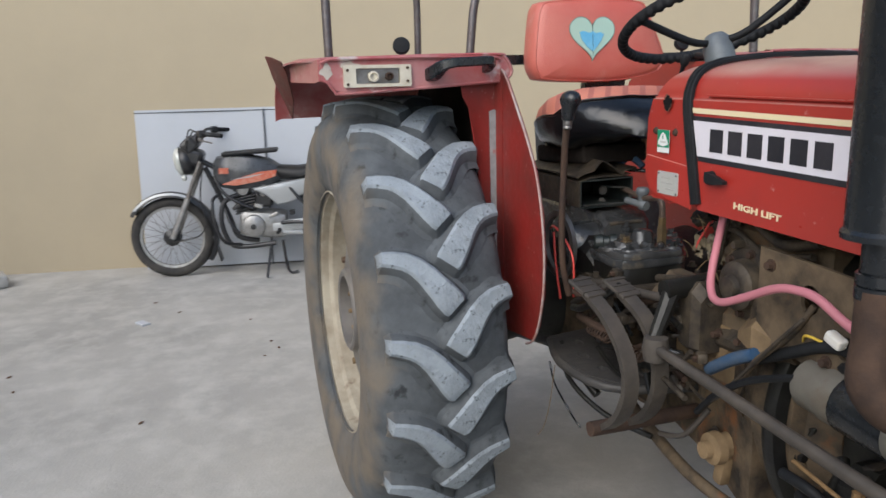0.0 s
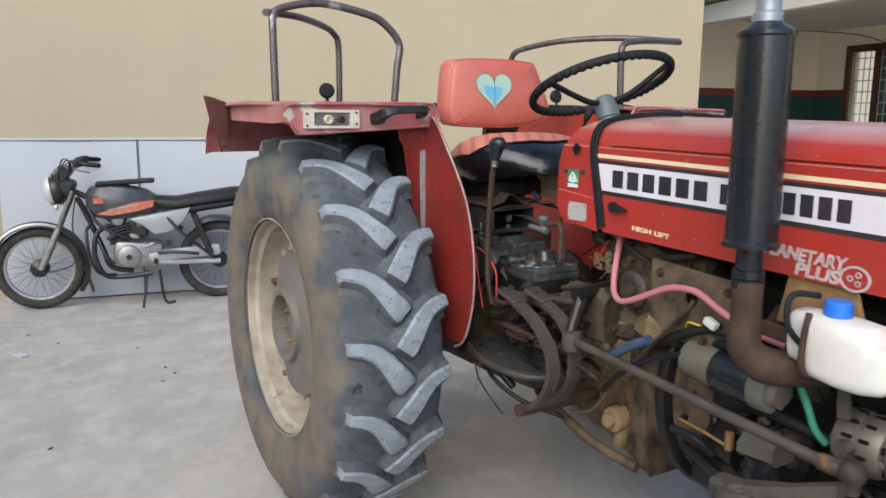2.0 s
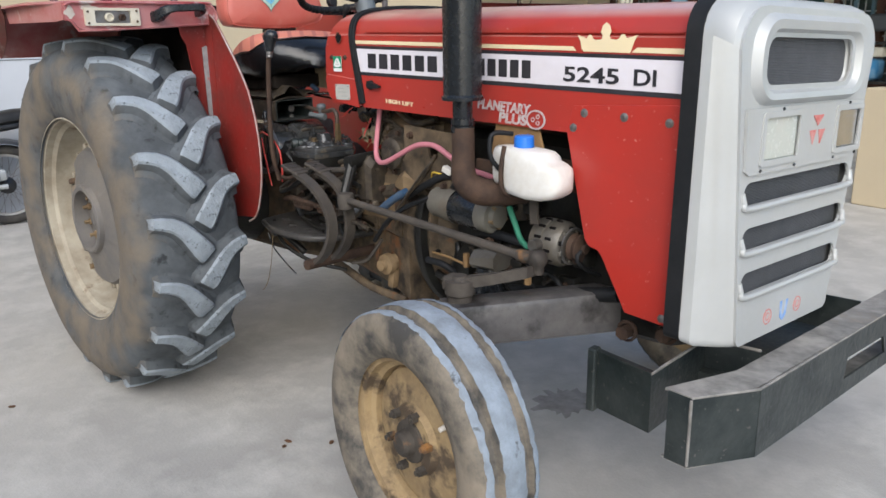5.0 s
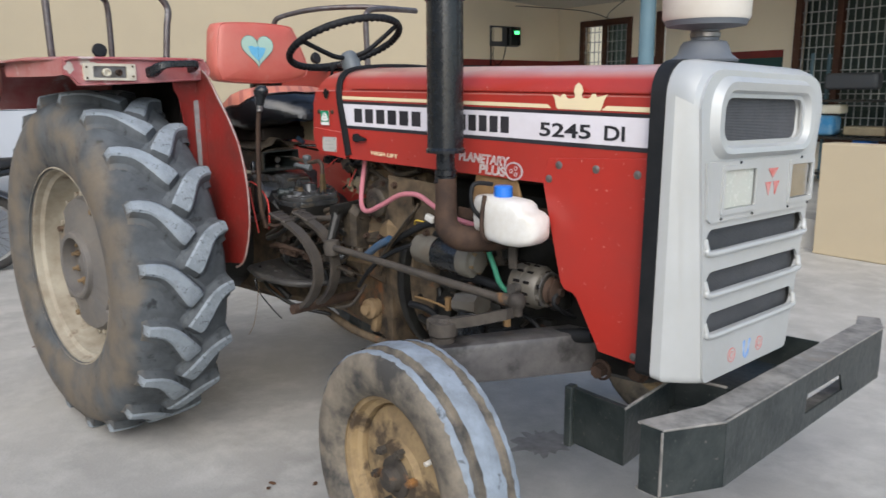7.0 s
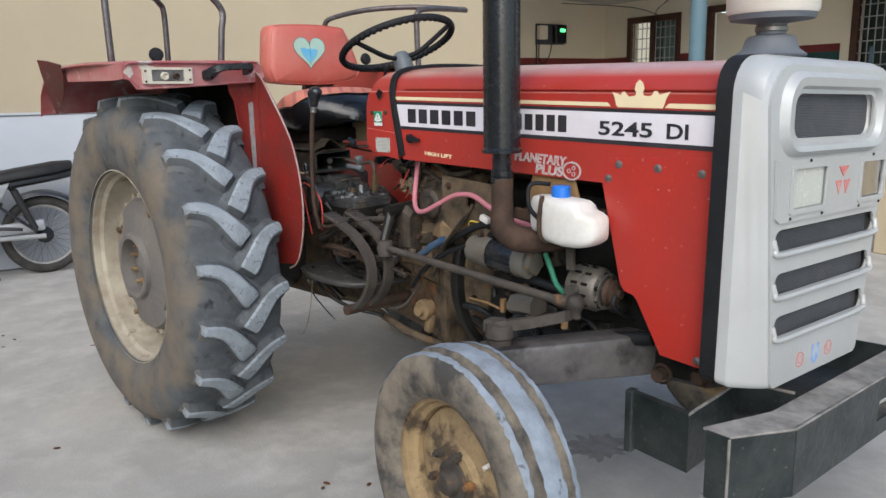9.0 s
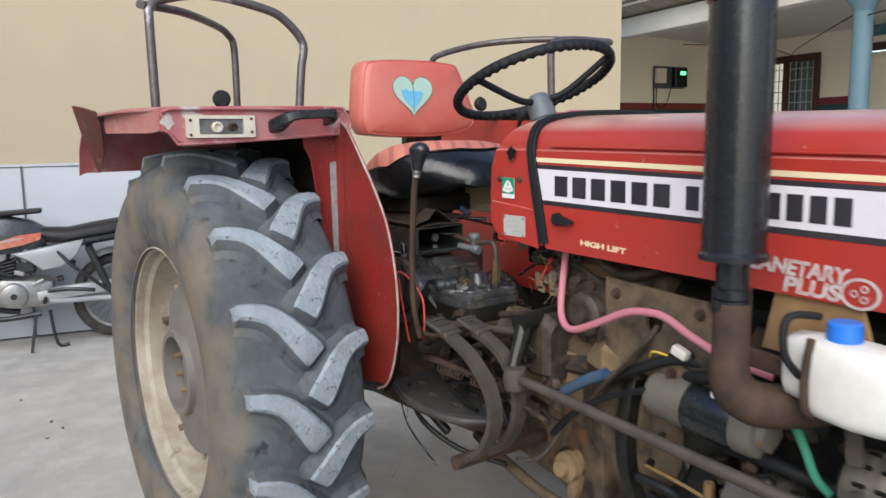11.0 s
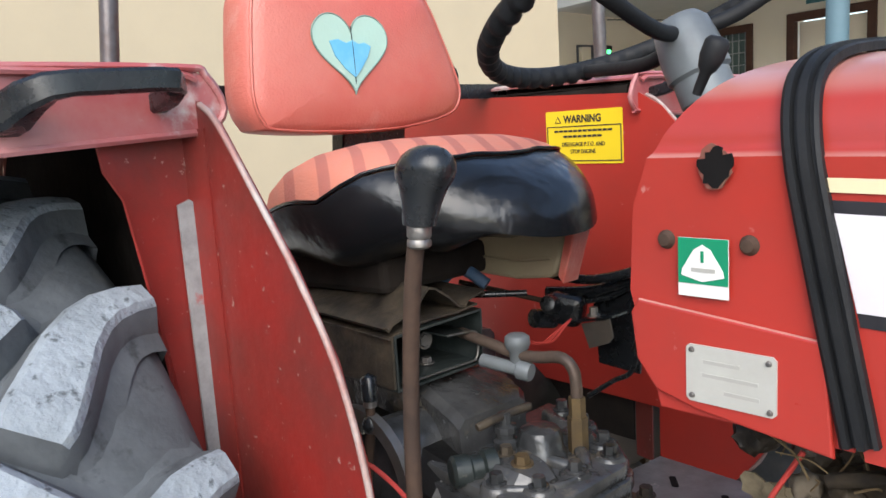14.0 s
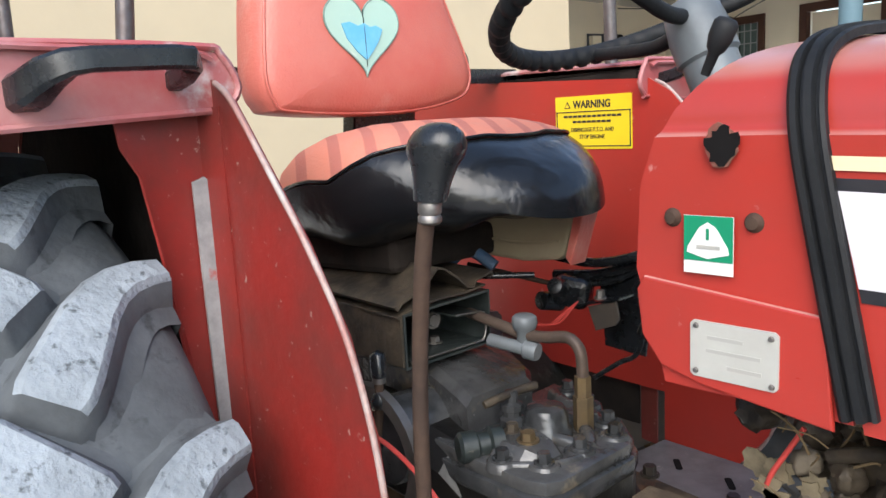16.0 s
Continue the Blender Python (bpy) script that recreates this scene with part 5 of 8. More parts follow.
for i in range(220):
    p, q = rings[i], rings[(i + 1) % 220]
    for j in range(12):
        bm.faces.new((p[j], q[j], q[(j + 1) % 12], p[(j + 1) % 12]))
bmesh.ops.recalc_face_normals(bm, faces=bm.faces[:])
wheel = part("steering_wheel", bm, RUBBER, tractor, "black steering wheel with a finger-grip rim", 60)
for a in (35, 155, 275):
    c, s = math.cos(radians(a)), math.sin(radians(a))
    part("spoke", tube(B(), [mw @ Vector((0.02 * c, 0.02 * s, -0.055)), mw @ Vector((0.08 * c, 0.08 * s, -0.05)), mw @ Vector((0.201 * c, 0.201 * s, -0.002))], 0.0085, 10, steps=4), RUBBER, wheel, "", 60)
part("column_boss", lathe(B(), [(0.0, -0.035), (0.022, -0.035), (0.030, -0.045), (0.034, -0.075), (0.034, -0.10), (0.030, -0.104), (0.030, -0.13), (0.026, -0.135), (0.026, -0.19)], mw, 28), COLUMN, wheel, "grey steering column head", 35)
part("steering_column", rod(B(), mw @ Vector((0, 0, -0.12)), mw @ Vector((0, 0, -0.5)), 0.022, n=16), COLUMN, tractor, "", 40)
bm = lathe(B(), [(0.0, 0.0), (0.0075, 0.0012), (0.0105, 0.005), (0.0105, 0.017), (0.008, 0.027), (0.005, 0.031), (0.004, 0.05), (0.0, 0.05)], Matrix.Translation((0.911, -0.223, 1.354)) @ pose(0, 0, 0, 0, 205, 0), 20)
part("throttle_knob", bm, RUBBER, tractor, "black throttle knob", 50)

# -- gear lever and other controls --
lever = part("gear_lever", tube(B(), [(0.737, -0.392, 1.205), (0.722, -0.39, 1.15), (0.705, -0.385, 1.06), (0.699, -0.385, 0.96), (0.695, -0.38, 0.86), (0.69, -0.36, 0.78)], 0.0078, 12, steps=5), RUST, tractor, "rusty gear lever with a black knob", 60)
km = Matrix.Translation((0.738, -0.392, 1.205)) @ pose(0, 0, 0, 0, 4, 0)
lever.location = (0.000, -0.018, 0.010)
part("knob", lathe(B(), [(0.0, 0.064), (0.007, 0.0632), (0.013, 0.0605), (0.018, 0.056), (0.0212, 0.0495), (0.0222, 0.0435), (0.0212, 0.0375), (0.0175, 0.029), (0.0148, 0.018), (0.0132, 0.008), (0.0122, 0.0), (0.0, -0.001)], km @ Matrix(((1.3, 0, 0.2, 0), (0, 1.02, 0, 0), (0, 0, 1.05, 0), (0, 0, 0, 1))), 28), BLACK_GLOSS, lever, "worn black shift knob", 60)
part("lever_collar", lathe(B(), [(0.0095, 0.0), (0.0105, -0.002), (0.0105, -0.010), (0.009, -0.012), (0.0105, -0.014), (0.0105, -0.018), (0.0085, -0.02)], km, 16), STEEL, lever, "", 40)

# -- gearbox, lift cover and platform --
def bolt(p, axis, r, h, mat, parent, name="bolt"):
    """A hexagon bolt head with a washer, on an axis of 'x', 'y', 'z' or a sign and one of them."""
    turn = {"z": (0, 0, 0), "x": (0, 90, 0), "-x": (0, -90, 0), "y": (-90, 0, 0), "-y": (90, 0, 0)}[axis]
    m = Matrix.Translation(p) @ pose(0, 0, 0, *turn)
    bm = lathe(B(), [(r * 1.45, 0.0), (r * 1.45, h * 0.2), (r * 1.05, h * 0.22)], m, 12)
    rod(bm, m @ Vector((0, 0, h * 0.1)), m @ Vector((0, 0, h)), r, r * 0.94, n=6)
    return part(name, bm, mat, parent)


def cast(name, secs, mat, parent, label="", r=0.012):
    """A casting skinned from x, half width, low and high rows, with softened corners."""
    rows = []
    for x, y0, y1, z0, z1 in secs:
        rows.append([Vector((x, a, b)) for a, b in ((y0 + r, z0), (y1 - r, z0), (y1, z0 + r), (y1, z1 - r * 1.6), (y1 - r * 1.6, z1), (y0 + r * 1.6, z1), (y0, z1 - r * 1.6), (y0, z0 + r))])
    return part(name, loft(B(), rows, close=True), mat, parent, label, 25)


DARK_ALU = material("oily_dark_casting", (0.075, 0.078, 0.082), 0.2, 0.35, (0.02, 0.022, 0.023), 14, 0.85, 0.7, 38, (0.2, 0.165, 0.12), 9, 0.6, 0.72)
GRIME = material("greasy_brown_casting", (0.035, 0.03, 0.026), 0.5, 0.2, (0.11, 0.087, 0.06), 22, 0.8, 0.6, 60, (0.018, 0.016, 0.015), 9, 0.55, 0.66)
DUST_TAN = material("thick_tan_dust", (0.2, 0.165, 0.12), 0.85, 0, (0.11, 0.09, 0.068), 12, 0.8, 0.5, 60, (0.045, 0.038, 0.032), 8, 0.6, 0.7)
PIPE = material("rust_brown_pipe", (0.13, 0.095, 0.075), 0.45, 0.3, (0.065, 0.05, 0.043), 30, 0.7, 0.2, 90)
UNION = material("dull_oily_brass", (0.2, 0.14, 0.07), 0.45, 0.6, (0.09, 0.07, 0.05), 30, 0.7, 0.2, 90)
TAN_CAST = material("dusty_tan_casting", (0.14, 0.102, 0.064), 0.7, 0.05, (0.025, 0.021, 0.018), 13, 0.95, 0.7, 45, (0.2, 0.085, 0.035), 8, 0.57, 0.68)
LIFT_CAST = material("greasy_grey_casting", (0.085, 0.086, 0.087), 0.24, 0.25, (0.022, 0.024, 0.025), 12, 0.85, 0.7, 45, (0.2, 0.165, 0.12), 16, 0.58, 0.70)
gear = cast("gearbox", [(-0.15, -0.17, 0.2, 0.42, 0.84), (0.38, -0.17, 0.12, 0.43, 0.80), (0.46, -0.15, 0.08, 0.43, 0.79), (0.78, -0.15, 0.06, 0.45, 0.78), (0.93, -0.16, 0.10, 0.43, 0.77), (1.05, -0.19, 0.22, 0.42, 0.82), (1.17, -0.22, 0.28, 0.40, 0.90)], TAN_CAST, tractor, "dusty oil-stained gearbox housing", 0.03)
bm = B()
loft(bm, [[Vector((x, YC + 0.255 * math.cos(a) * k, 0.665 + 0.27 * math.sin(a) * k)) for a in np.linspace(0, 2 * math.pi, 28, endpoint=False)] for x, k in ((1.155, 0.93), (1.165, 1.0), (1.205, 1.0), (1.21, 0.97), (1.235, 0.97), (1.24, 1.02), (1.275, 1.02), (1.285, 0.92), (1.34, 0.80))], close=True)
bell = part("bell_housing", bm, TAN_CAST, tractor, "rust-stained bell housing flange", 30)
for i in range(10):
    a = radians(36 * i + 12)
    bolt((1.276, YC + 0.24 * math.cos(a), 0.665 + 0.255 * math.sin(a)), "x", 0.009, 0.014, IRON, bell)
# drain lug
bm = lathe(B(), [(0.0, 0.075), (0.018, 0.075), (0.020, 0.06), (0.034, 0.055), (0.036, 0.035), (0.026, 0.03), (0.030, 0.0)], Matrix.Translation((1.07, -0.185, 0.535)) @ pose(0, 0, 0, 90, 0, 0), 20)
box(bm, (1.075, -0.205, 0.485), (0.03, 0.035, 0.07), (0, 12, 0), 0.008)
part("drain_plug", bm, RUSTY, gear, "rusty ochre drain boss", 35)
cast("cover_plate", [(0.86, -0.2, -0.16, 0.66, 0.80), (1.13, -0.215, -0.16, 0.62, 0.86)], TAN_CAST, gear, "", 0.012)
part("inspection_cover", plate(B(), rounded(0.90, 0.68, 1.10, 0.80, 0.02), "xz", -0.214, 0.006, 0.002), RUSTY, gear)
part("belly_pan", tube(B(), [(0.72, -0.22, 0.50), (0.85, -0.235, 0.475), (1.0, -0.235, 0.44), (1.15, -0.22, 0.425)], 0.014, 8, steps=4), TAN_CAST, gear, "", 60)
# steering box with a sector cover and a hole
sbox = cast("steering_box", [(1.05, -0.16, 0.19, 0.83, 0.97), (1.14, -0.19, 0.22, 0.86, 1.0), (1.30, -0.16, 0.2, 0.86, 0.99)], TAN_CAST, tractor, "dusty steering box", 0.03)
m = Matrix.Translation((1.215, -0.185, 0.862)) @ pose(0, 0, 0, 90, 0, 0)
part("sector_cover", lathe(B(), [(0.0, 0.035), (0.022, 0.034), (0.026, 0.02), (0.045, 0.016), (0.05, 0.0)], m, 24), RUSTY, sbox, "", 35)
bm = holed_plate(B(), [(1.20, 0.83), (1.36, 0.81), (1.47, 0.83), (1.48, 0.90), (1.44, 0.985), (1.20, 1.0)], [rounded(1.305, 0.905, 1.345, 0.955, 0.018), rounded(1.39, 0.85, 1.42, 0.89, 0.012)], "xz", -0.255, 0.008)
part("tank_bracket", bm, TAN_CAST, sbox, "holed bracket under the tank")
for x, z in ((1.23, 0.97), (1.43, 0.96), (1.37, 0.835)):
    bolt((x, -0.255, z), "-y", 0.008, 0.012, RUST, sbox)
TANK = part("fuel_tank", box(B(), (1.42, YC, 1.06), (0.7, 0.46, 0.12), bevel=0.04), RUST, tractor, "rusty underside of the fuel tank", 40)

# lift cover casting: a raised sloping block, and the flat cover bolted in front of it
lift = cast("lift_cover", [(-0.1, -0.14, 0.2, 0.78, 0.93), (0.28, -0.15, 0.16, 0.78, 0.93), (0.285, -0.165, -0.0, 0.78, 0.956), (0.45, -0.18, -0.025, 0.78, 0.952), (0.54, -0.202, -0.062, 0.78, 0.937), (0.556, -0.205, -0.078, 0.78, 0.930), (0.560, -0.204, -0.082, 0.78, 0.86)], LIFT_CAST, tractor, "oily dark hydraulic lift cover", 0.007)
for k in range(5):
    part("foundry_mark", box(B(), (0.512 - 0.004 * (k % 2), -0.13 + 0.011 * k, 0.9418), (0.014, 0.006, 0.003), (0, 9, 14)), LIFT_CAST, lift)
cast("lift_shoulder", [(0.36, -0.255, -0.15, 0.78, 0.90), (0.50, -0.262, -0.16, 0.78, 0.895), (0.56, -0.262, -0.17, 0.78, 0.885), (0.59, -0.255, -0.18, 0.78, 0.86)], IRON, lift, "", 0.02)
COVER = [(0.52, 0.015), (0.60, -0.008), (0.688, -0.05), (0.718, -0.076), (0.728, -0.10), (0.726, -0.225), (0.716, -0.243), (0.695, -0.252), (0.60, -0.252), (0.53, -0.24)]
mid = Vector((0.62, -0.12))
grown = lambda k: [(mid.x + (x - mid.x) * k, mid.y + (y - mid.y) * k) for x, y in COVER]
top = part("control_cover", plate(B(), COVER, "xy", 0.866, 0.0185, 0.005), LIFT_CAST, tractor, "bolted control valve cover", 30)
part("cover_flange", plate(B(), grown(1.05), "xy", 0.846, 0.022, 0.004), DARK_ALU, top, "", 30)
part("cover_base", plate(B(), grown(1.02), "xy", 0.78, 0.068, 0.004), IRON, top, "oily casting under the cover", 30)
part("base_flange", plate(B(), grown(1.14), "xy", 0.776, 0.03, 0.006), GRIME, top, "", 30)
for x, y in ((0.672, -0.064), (0.701, -0.092), (0.695, -0.154), (0.688, -0.212), (0.615, -0.03), (0.645, -0.236), (0.56, -0.005)):
    pad = part("cover_pad", lathe(B(), [(0.0205, -0.006), (0.019, 0.002), (0.0165, 0.0045), (0.0, 0.0046)], Matrix.Translation((x, y, 0.884)), 20), LIFT_CAST, top, "", 45)
    bolt((x, y, 0.8885), "z", 0.0085, 0.013, DARK_ALU, pad)
for a in np.linspace(0, 2 * math.pi, 9)[:-1]:
    bolt((mid.x + 0.118 * math.cos(a), mid.y + 0.145 * math.sin(a), 0.806), "z", 0.009, 0.014, GRIME, top)
# T-handled valve
m = Matrix.Translation((0.60, -0.168, 0.88))
valve = part("valve_stem", lathe(B(), [(0.024, 0.0), (0.024, 0.012), (0.0165, 0.015), (0.0165, 0.027), (0.012, 0.030), (0.012, 0.036), (0.015, 0.038), (0.015, 0.046), (0.008, 0.048), (0.008, 0.062), (0.0, 0.063)], m, 10), DARK_ALU, top, "", 30)
part("tee_handle", tube(B(), [(0.597, -0.214, 0.936), (0.598, -0.206, 0.937), (0.60, -0.168, 0.939), (0.603, -0.13, 0.9385), (0.604, -0.124, 0.938)], 0.0052, 10, steps=2, radii=[0.0046, 0.0058, 0.0052, 0.0058, 0.0046]), GRIME, valve, "", 40)
# valve chest: humped housings with a capped side outlet
part("valve_chest", lathe(B(), [(0.035, -0.01), (0.033, 0.012), (0.029, 0.018), (0.028, 0.034), (0.024, 0.041), (0.014, 0.044), (0.0, 0.045)], Matrix.Translation((0.632, -0.140, 0.880)), 24), DARK_ALU, top, "", 40)
chest = cast("valve_block", [(0.60, -0.225, -0.15, 0.86, 0.893), (0.625, -0.235, -0.15, 0.86, 0.902), (0.665, -0.232, -0.16, 0.86, 0.90), (0.69, -0.22, -0.17, 0.86, 0.89)], LIFT_CAST, top, "", 0.009)
bolt((0.652, -0.198, 0.90), "z", 0.0095, 0.012, UNION, chest)
bolt((0.62, -0.19, 0.90), "z", 0.008, 0.012, GRIME, chest)
m = Matrix.Translation((0.612, -0.215, 0.892)) @ pose(0, 0, 0, 0, -90, 62)
part("side_outlet", lathe(B(), [(0.0, 0.046), (0.015, 0.046), (0.019, 0.042), (0.019, 0.024), (0.016, 0.021), (0.016, 0.008), (0.021, 0.005), (0.021, -0.01)], m, 20), BLACK_WORN, chest, "", 35)
for pts, r in (([(0.60, -0.075, 0.886), (0.64, -0.088, 0.888), (0.675, -0.112, 0.887), (0.695, -0.135, 0.883)], 0.009), ([(0.645, -0.155, 0.889), (0.67, -0.15, 0.889), (0.70, -0.14, 0.884)], 0.008), ([(0.555, -0.03, 0.886), (0.60, -0.055, 0.888), (0.64, -0.06, 0.886)], 0.010), ([(0.66, -0.235, 0.884), (0.695, -0.20, 0.884), (0.706, -0.16, 0.883)], 0.0055)):
    part("cover_ridge", tube(B(), pts, r, 10, steps=5), LIFT_CAST, top, "", 60)
part("filler_boss", lathe(B(), [(0.028, -0.01), (0.026, 0.004), (0.021, 0.008), (0.020, 0.012), (0.0, 0.0125)], Matrix.Translation((0.637, -0.072, 0.884)), 24), DARK_ALU, top, "", 40)
# bent oil pipe and union
part("oil_pipe", tube(B(), [(0.45, -0.09, 1.004), (0.52, -0.10, 1.0), (0.565, -0.10, 0.994), (0.60, -0.10, 0.996), (0.638, -0.10, 1.002), (0.656, -0.10, 0.99), (0.66, -0.10, 0.968), (0.66, -0.10, 0.955)], 0.0078, 10, steps=5), PIPE, top, "bent rusty oil pipe", 60)
bm = rod(B(), (0.66, -0.10, 0.885), (0.66, -0.10, 0.93), 0.0128, n=6)
rod(bm, (0.66, -0.10, 0.93), (0.66, -0.10, 0.956), 0.0105, n=6)
part("pipe_union", bm, UNION, top, "dull brass pipe union")
part("banjo_bolt", lathe(B(), [(0.0, 0.024), (0.012, 0.0235), (0.0165, 0.020), (0.0175, 0.012), (0.015, 0.004), (0.011, 0.0), (0.011, -0.02)], Matrix.Translation((0.566, -0.10, 0.998)), 20), COLUMN, top, "", 45)
m = Matrix.Translation((0.59, -0.102, 0.974)) @ pose(0, 0, 0, 0, -84, 12)
part("spindle", lathe(B(), [(0.0, 0.0), (0.0115, 0.0), (0.013, 0.004), (0.013, 0.018), (0.009, 0.021), (0.009, 0.075)], m, 18), COLUMN, top, "", 40)
# seat carrier: an open channel with a smaller one inside and curled rusty sheets on top
bm = holed_plate(B(), [(-0.237, 0.961), (-0.076, 0.961), (-0.076, 1.040), (-0.237, 1.036)], [[(-0.234, 0.964), (-0.079, 0.964), (-0.079, 1.037), (-0.234, 1.033)]], "yz", 0.10, 0.38)
carrier = part("seat_carrier", bm, BLACK_WORN, tractor, "open black steel channel under the seat")
part("carrier_back", box(B(), (0.26, -0.155, 1.0), (0.01, 0.15, 0.068)), IRON, carrier)
part("carrier_side", plate(B(), [(0.10, 0.966), (0.478, 0.966), (0.478, 1.034), (0.10, 1.03)], "xz", -0.241, 0.0035), GRIME, carrier, "rust-brown channel side")
inner_rim = [(-0.225, 0.968), (-0.10, 0.967), (-0.09, 0.968), (-0.084, 0.975), (-0.082, 0.99), (-0.084, 1.004), (-0.092, 1.010), (-0.14, 1.014)]
bm = B()
loft(bm, [[Vector((x, y, z)) for y, z in inner_rim] for x in (0.28, 0.475)])
bmesh.ops.solidify(bm, geom=bm.faces[:], thickness=0.0025)
part("inner_channel", bm, BLACK_WORN, carrier, "worn inner channel", 40)
part("channel_edge", tube(B(), [(0.476, y, z) for y, z in inner_rim], 0.0016, 6, steps=2), STEEL, carrier, "bare worn edge", 60)
bolt((0.44, -0.15, 0.9715), "z", 0.0075, 0.009, STEEL, carrier)
bolt((0.43, -0.14, 1.0), "-x", 0.009, 0.012, STEEL, carrier)
for rows, label in (([(-0.244, 1.050), (-0.240, 1.046), (-0.234, 1.052), (-0.215, 1.058), (-0.195, 1.062), (-0.178, 1.080), (-0.168, 1.088), (-0.155, 1.085), (-0.13, 1.068), (-0.112, 1.052), (-0.102, 1.050), (-0.096, 1.058), (-0.075, 1.063), (-0.063, 1.066), (-0.060, 1.059), (-0.066, 1.055)], "rusty corrugated sheet"), ([(-0.242, 1.034), (-0.20, 1.044), (-0.16, 1.046), (-0.12, 1.045), (-0.078, 1.049)], "flat rusty sheet")):
    bm = B()
    loft(bm, [[Vector((x, y + 0.004 * math.sin(9 * x), z + dz)) for y, z in rows] for x, dz in ((0.10, -0.004), (0.22, -0.001), (0.34, 0.002), (0.478, 0.0))])
    bmesh.ops.solidify(bm, geom=bm.faces[:], thickness=0.0028)
    part("carrier_sheet", bm, GRIME, carrier, label, 40)
RED_WIRE = material("red_cable", (0.5, 0.06, 0.05), 0.5)
for pts in ([(0.55, -0.36, 0.93), (0.60, -0.375, 0.945), (0.66, -0.38, 0.93), (0.70, -0.375, 0.89), (0.70, -0.37, 0.83), (0.68, -0.36, 0.78)], [(0.56, -0.355, 0.92), (0.585, -0.365, 0.88), (0.61, -0.37, 0.82), (0.62, -0.365, 0.76)]):
    part("red_cable", tube(B(), pts, 0.0028, 6, steps=6), RED_WIRE, tractor, "loose red cable", 60)
# quadrant levers beside the mudguard
quad = part("lift_quadrant", lathe(B(), [(0.075, -0.006), (0.092, -0.006), (0.092, 0.006), (0.075, 0.006)], Matrix.Translation((0.48, -0.30, 0.87)) @ pose(0, 0, 0, 90, 0, 0), 32, True), STEEL, tractor, "steel lift control quadrant", 40)
part("quadrant_lever", tube(B(), [(0.47, -0.29, 0.85), (0.498, -0.30, 0.93), (0.503, -0.30, 0.985)], 0.006, 8, steps=4), RUST, quad, "", 60)
part("lever_ball", lathe(B(), [(0.0, 0.013), (0.009, 0.0095), (0.013, 0.0), (0.009, -0.0095), (0.0, -0.013)], Matrix.Translation((0.503, -0.30, 0.945)), 16), BLACK_GLOSS, quad, "small black ball knob", 60)
part("lever_ball", lathe(B(), [(0.0, 0.018), (0.010, 0.012), (0.010, -0.016), (0.0, -0.018)], Matrix.Translation((0.503, -0.30, 0.992)), 12), BLACK, quad, "", 60)
part("lever_band", rod(B(), (0.502, -0.30, 0.968), (0.5025, -0.30, 0.976), 0.0085, n=14), STEEL, quad, "", 40)
part("quadrant_drum", lathe(B(), [(0.0, 0.05), (0.05, 0.048), (0.062, 0.03), (0.062, -0.05)], Matrix.Translation((0.46, -0.22, 0.86)) @ pose(0, 0, 0, 90, 0, 0), 28), DARK_ALU, tractor, "", 40)
# switch box with wires under the cowl
sw = part("switch_box", box(B(), (0.478, 0.12, 1.0), (0.06, 0.05, 0.05), (0, 10, 20), 0.012), BLACK, tractor, "black wiring block")
part("switch_barrel", lathe(B(), [(0.0, 0.02), (0.012, 0.018), (0.015, 0.008), (0.015, -0.03)], Matrix.Translation((0.475, 0.085, 1.012)) @ pose(0, 0, 0, 70, 0, 20), 18), BLACK_GLOSS, sw, "", 40)
part("switch_barrel", lathe(B(), [(0.0, 0.012), (0.015, 0.01), (0.017, -0.03)], Matrix.Translation((0.445, 0.09, 0.985)) @ pose(0, 0, 0, 80, 0, -10), 18), BLACK, sw, "", 40)
part("switch_bracket", plate(B(), [(0.522, 0.985), (0.574, 1.0), (0.580, 0.972), (0.572, 0.962), (0.536, 0.948)], "xz", 0.098, 0.004, 0.001), PEDAL, sw, "grey folded bracket")
part("bracket_ledge", box(B(), (0.545, 0.115, 0.995), (0.075, 0.04, 0.003), (0, -14, 0)), BLACK, sw)
bolt((0.545, 0.10, 1.0), "z", 0.007, 0.014, STEEL, sw)
part("side_plate", plate(B(), [(0.50, 1.03), (0.60, 1.035), (0.585, 0.90), (0.51, 0.905)], "xz", 0.16, 0.004), BLACK, sw, "black plate behind the wiring")
part("control_rod", rod(B(), (0.30, 0.06, 1.035), (0.475, 0.09, 1.014), 0.0045, n=8), RUST, sw)
for k in range(3):
    part("wire", tube(B(), [(0.44 + 0.012 * k, 0.06, 0.955), (0.47 + 0.012 * k, 0.06, 0.953 + 0.004 * k), (0.495 + 0.008 * k, 0.07, 0.975 + 0.004 * k), (0.51, 0.09, 0.993)], 0.0015, 6, steps=5), RED_WIRE, sw)
for pts, r in (([(0.53, 0.10, 0.87), (0.57, 0.11, 0.90), (0.605, 0.11, 0.925), (0.63, 0.10, 1.0), (0.65, 0.10, 1.06)], 0.004), ([(0.44, 0.12, 1.022), (0.52, 0.14, 1.03), (0.60, 0.16, 1.06), (0.66, 0.18, 1.10)], 0.009), ([(0.46, 0.13, 1.01), (0.54, 0.15, 1.02), (0.63, 0.17, 1.08)], 0.006)):
    part("cable", tube(B(), pts, r, 8, steps=5), BLACK, sw, "", 60)

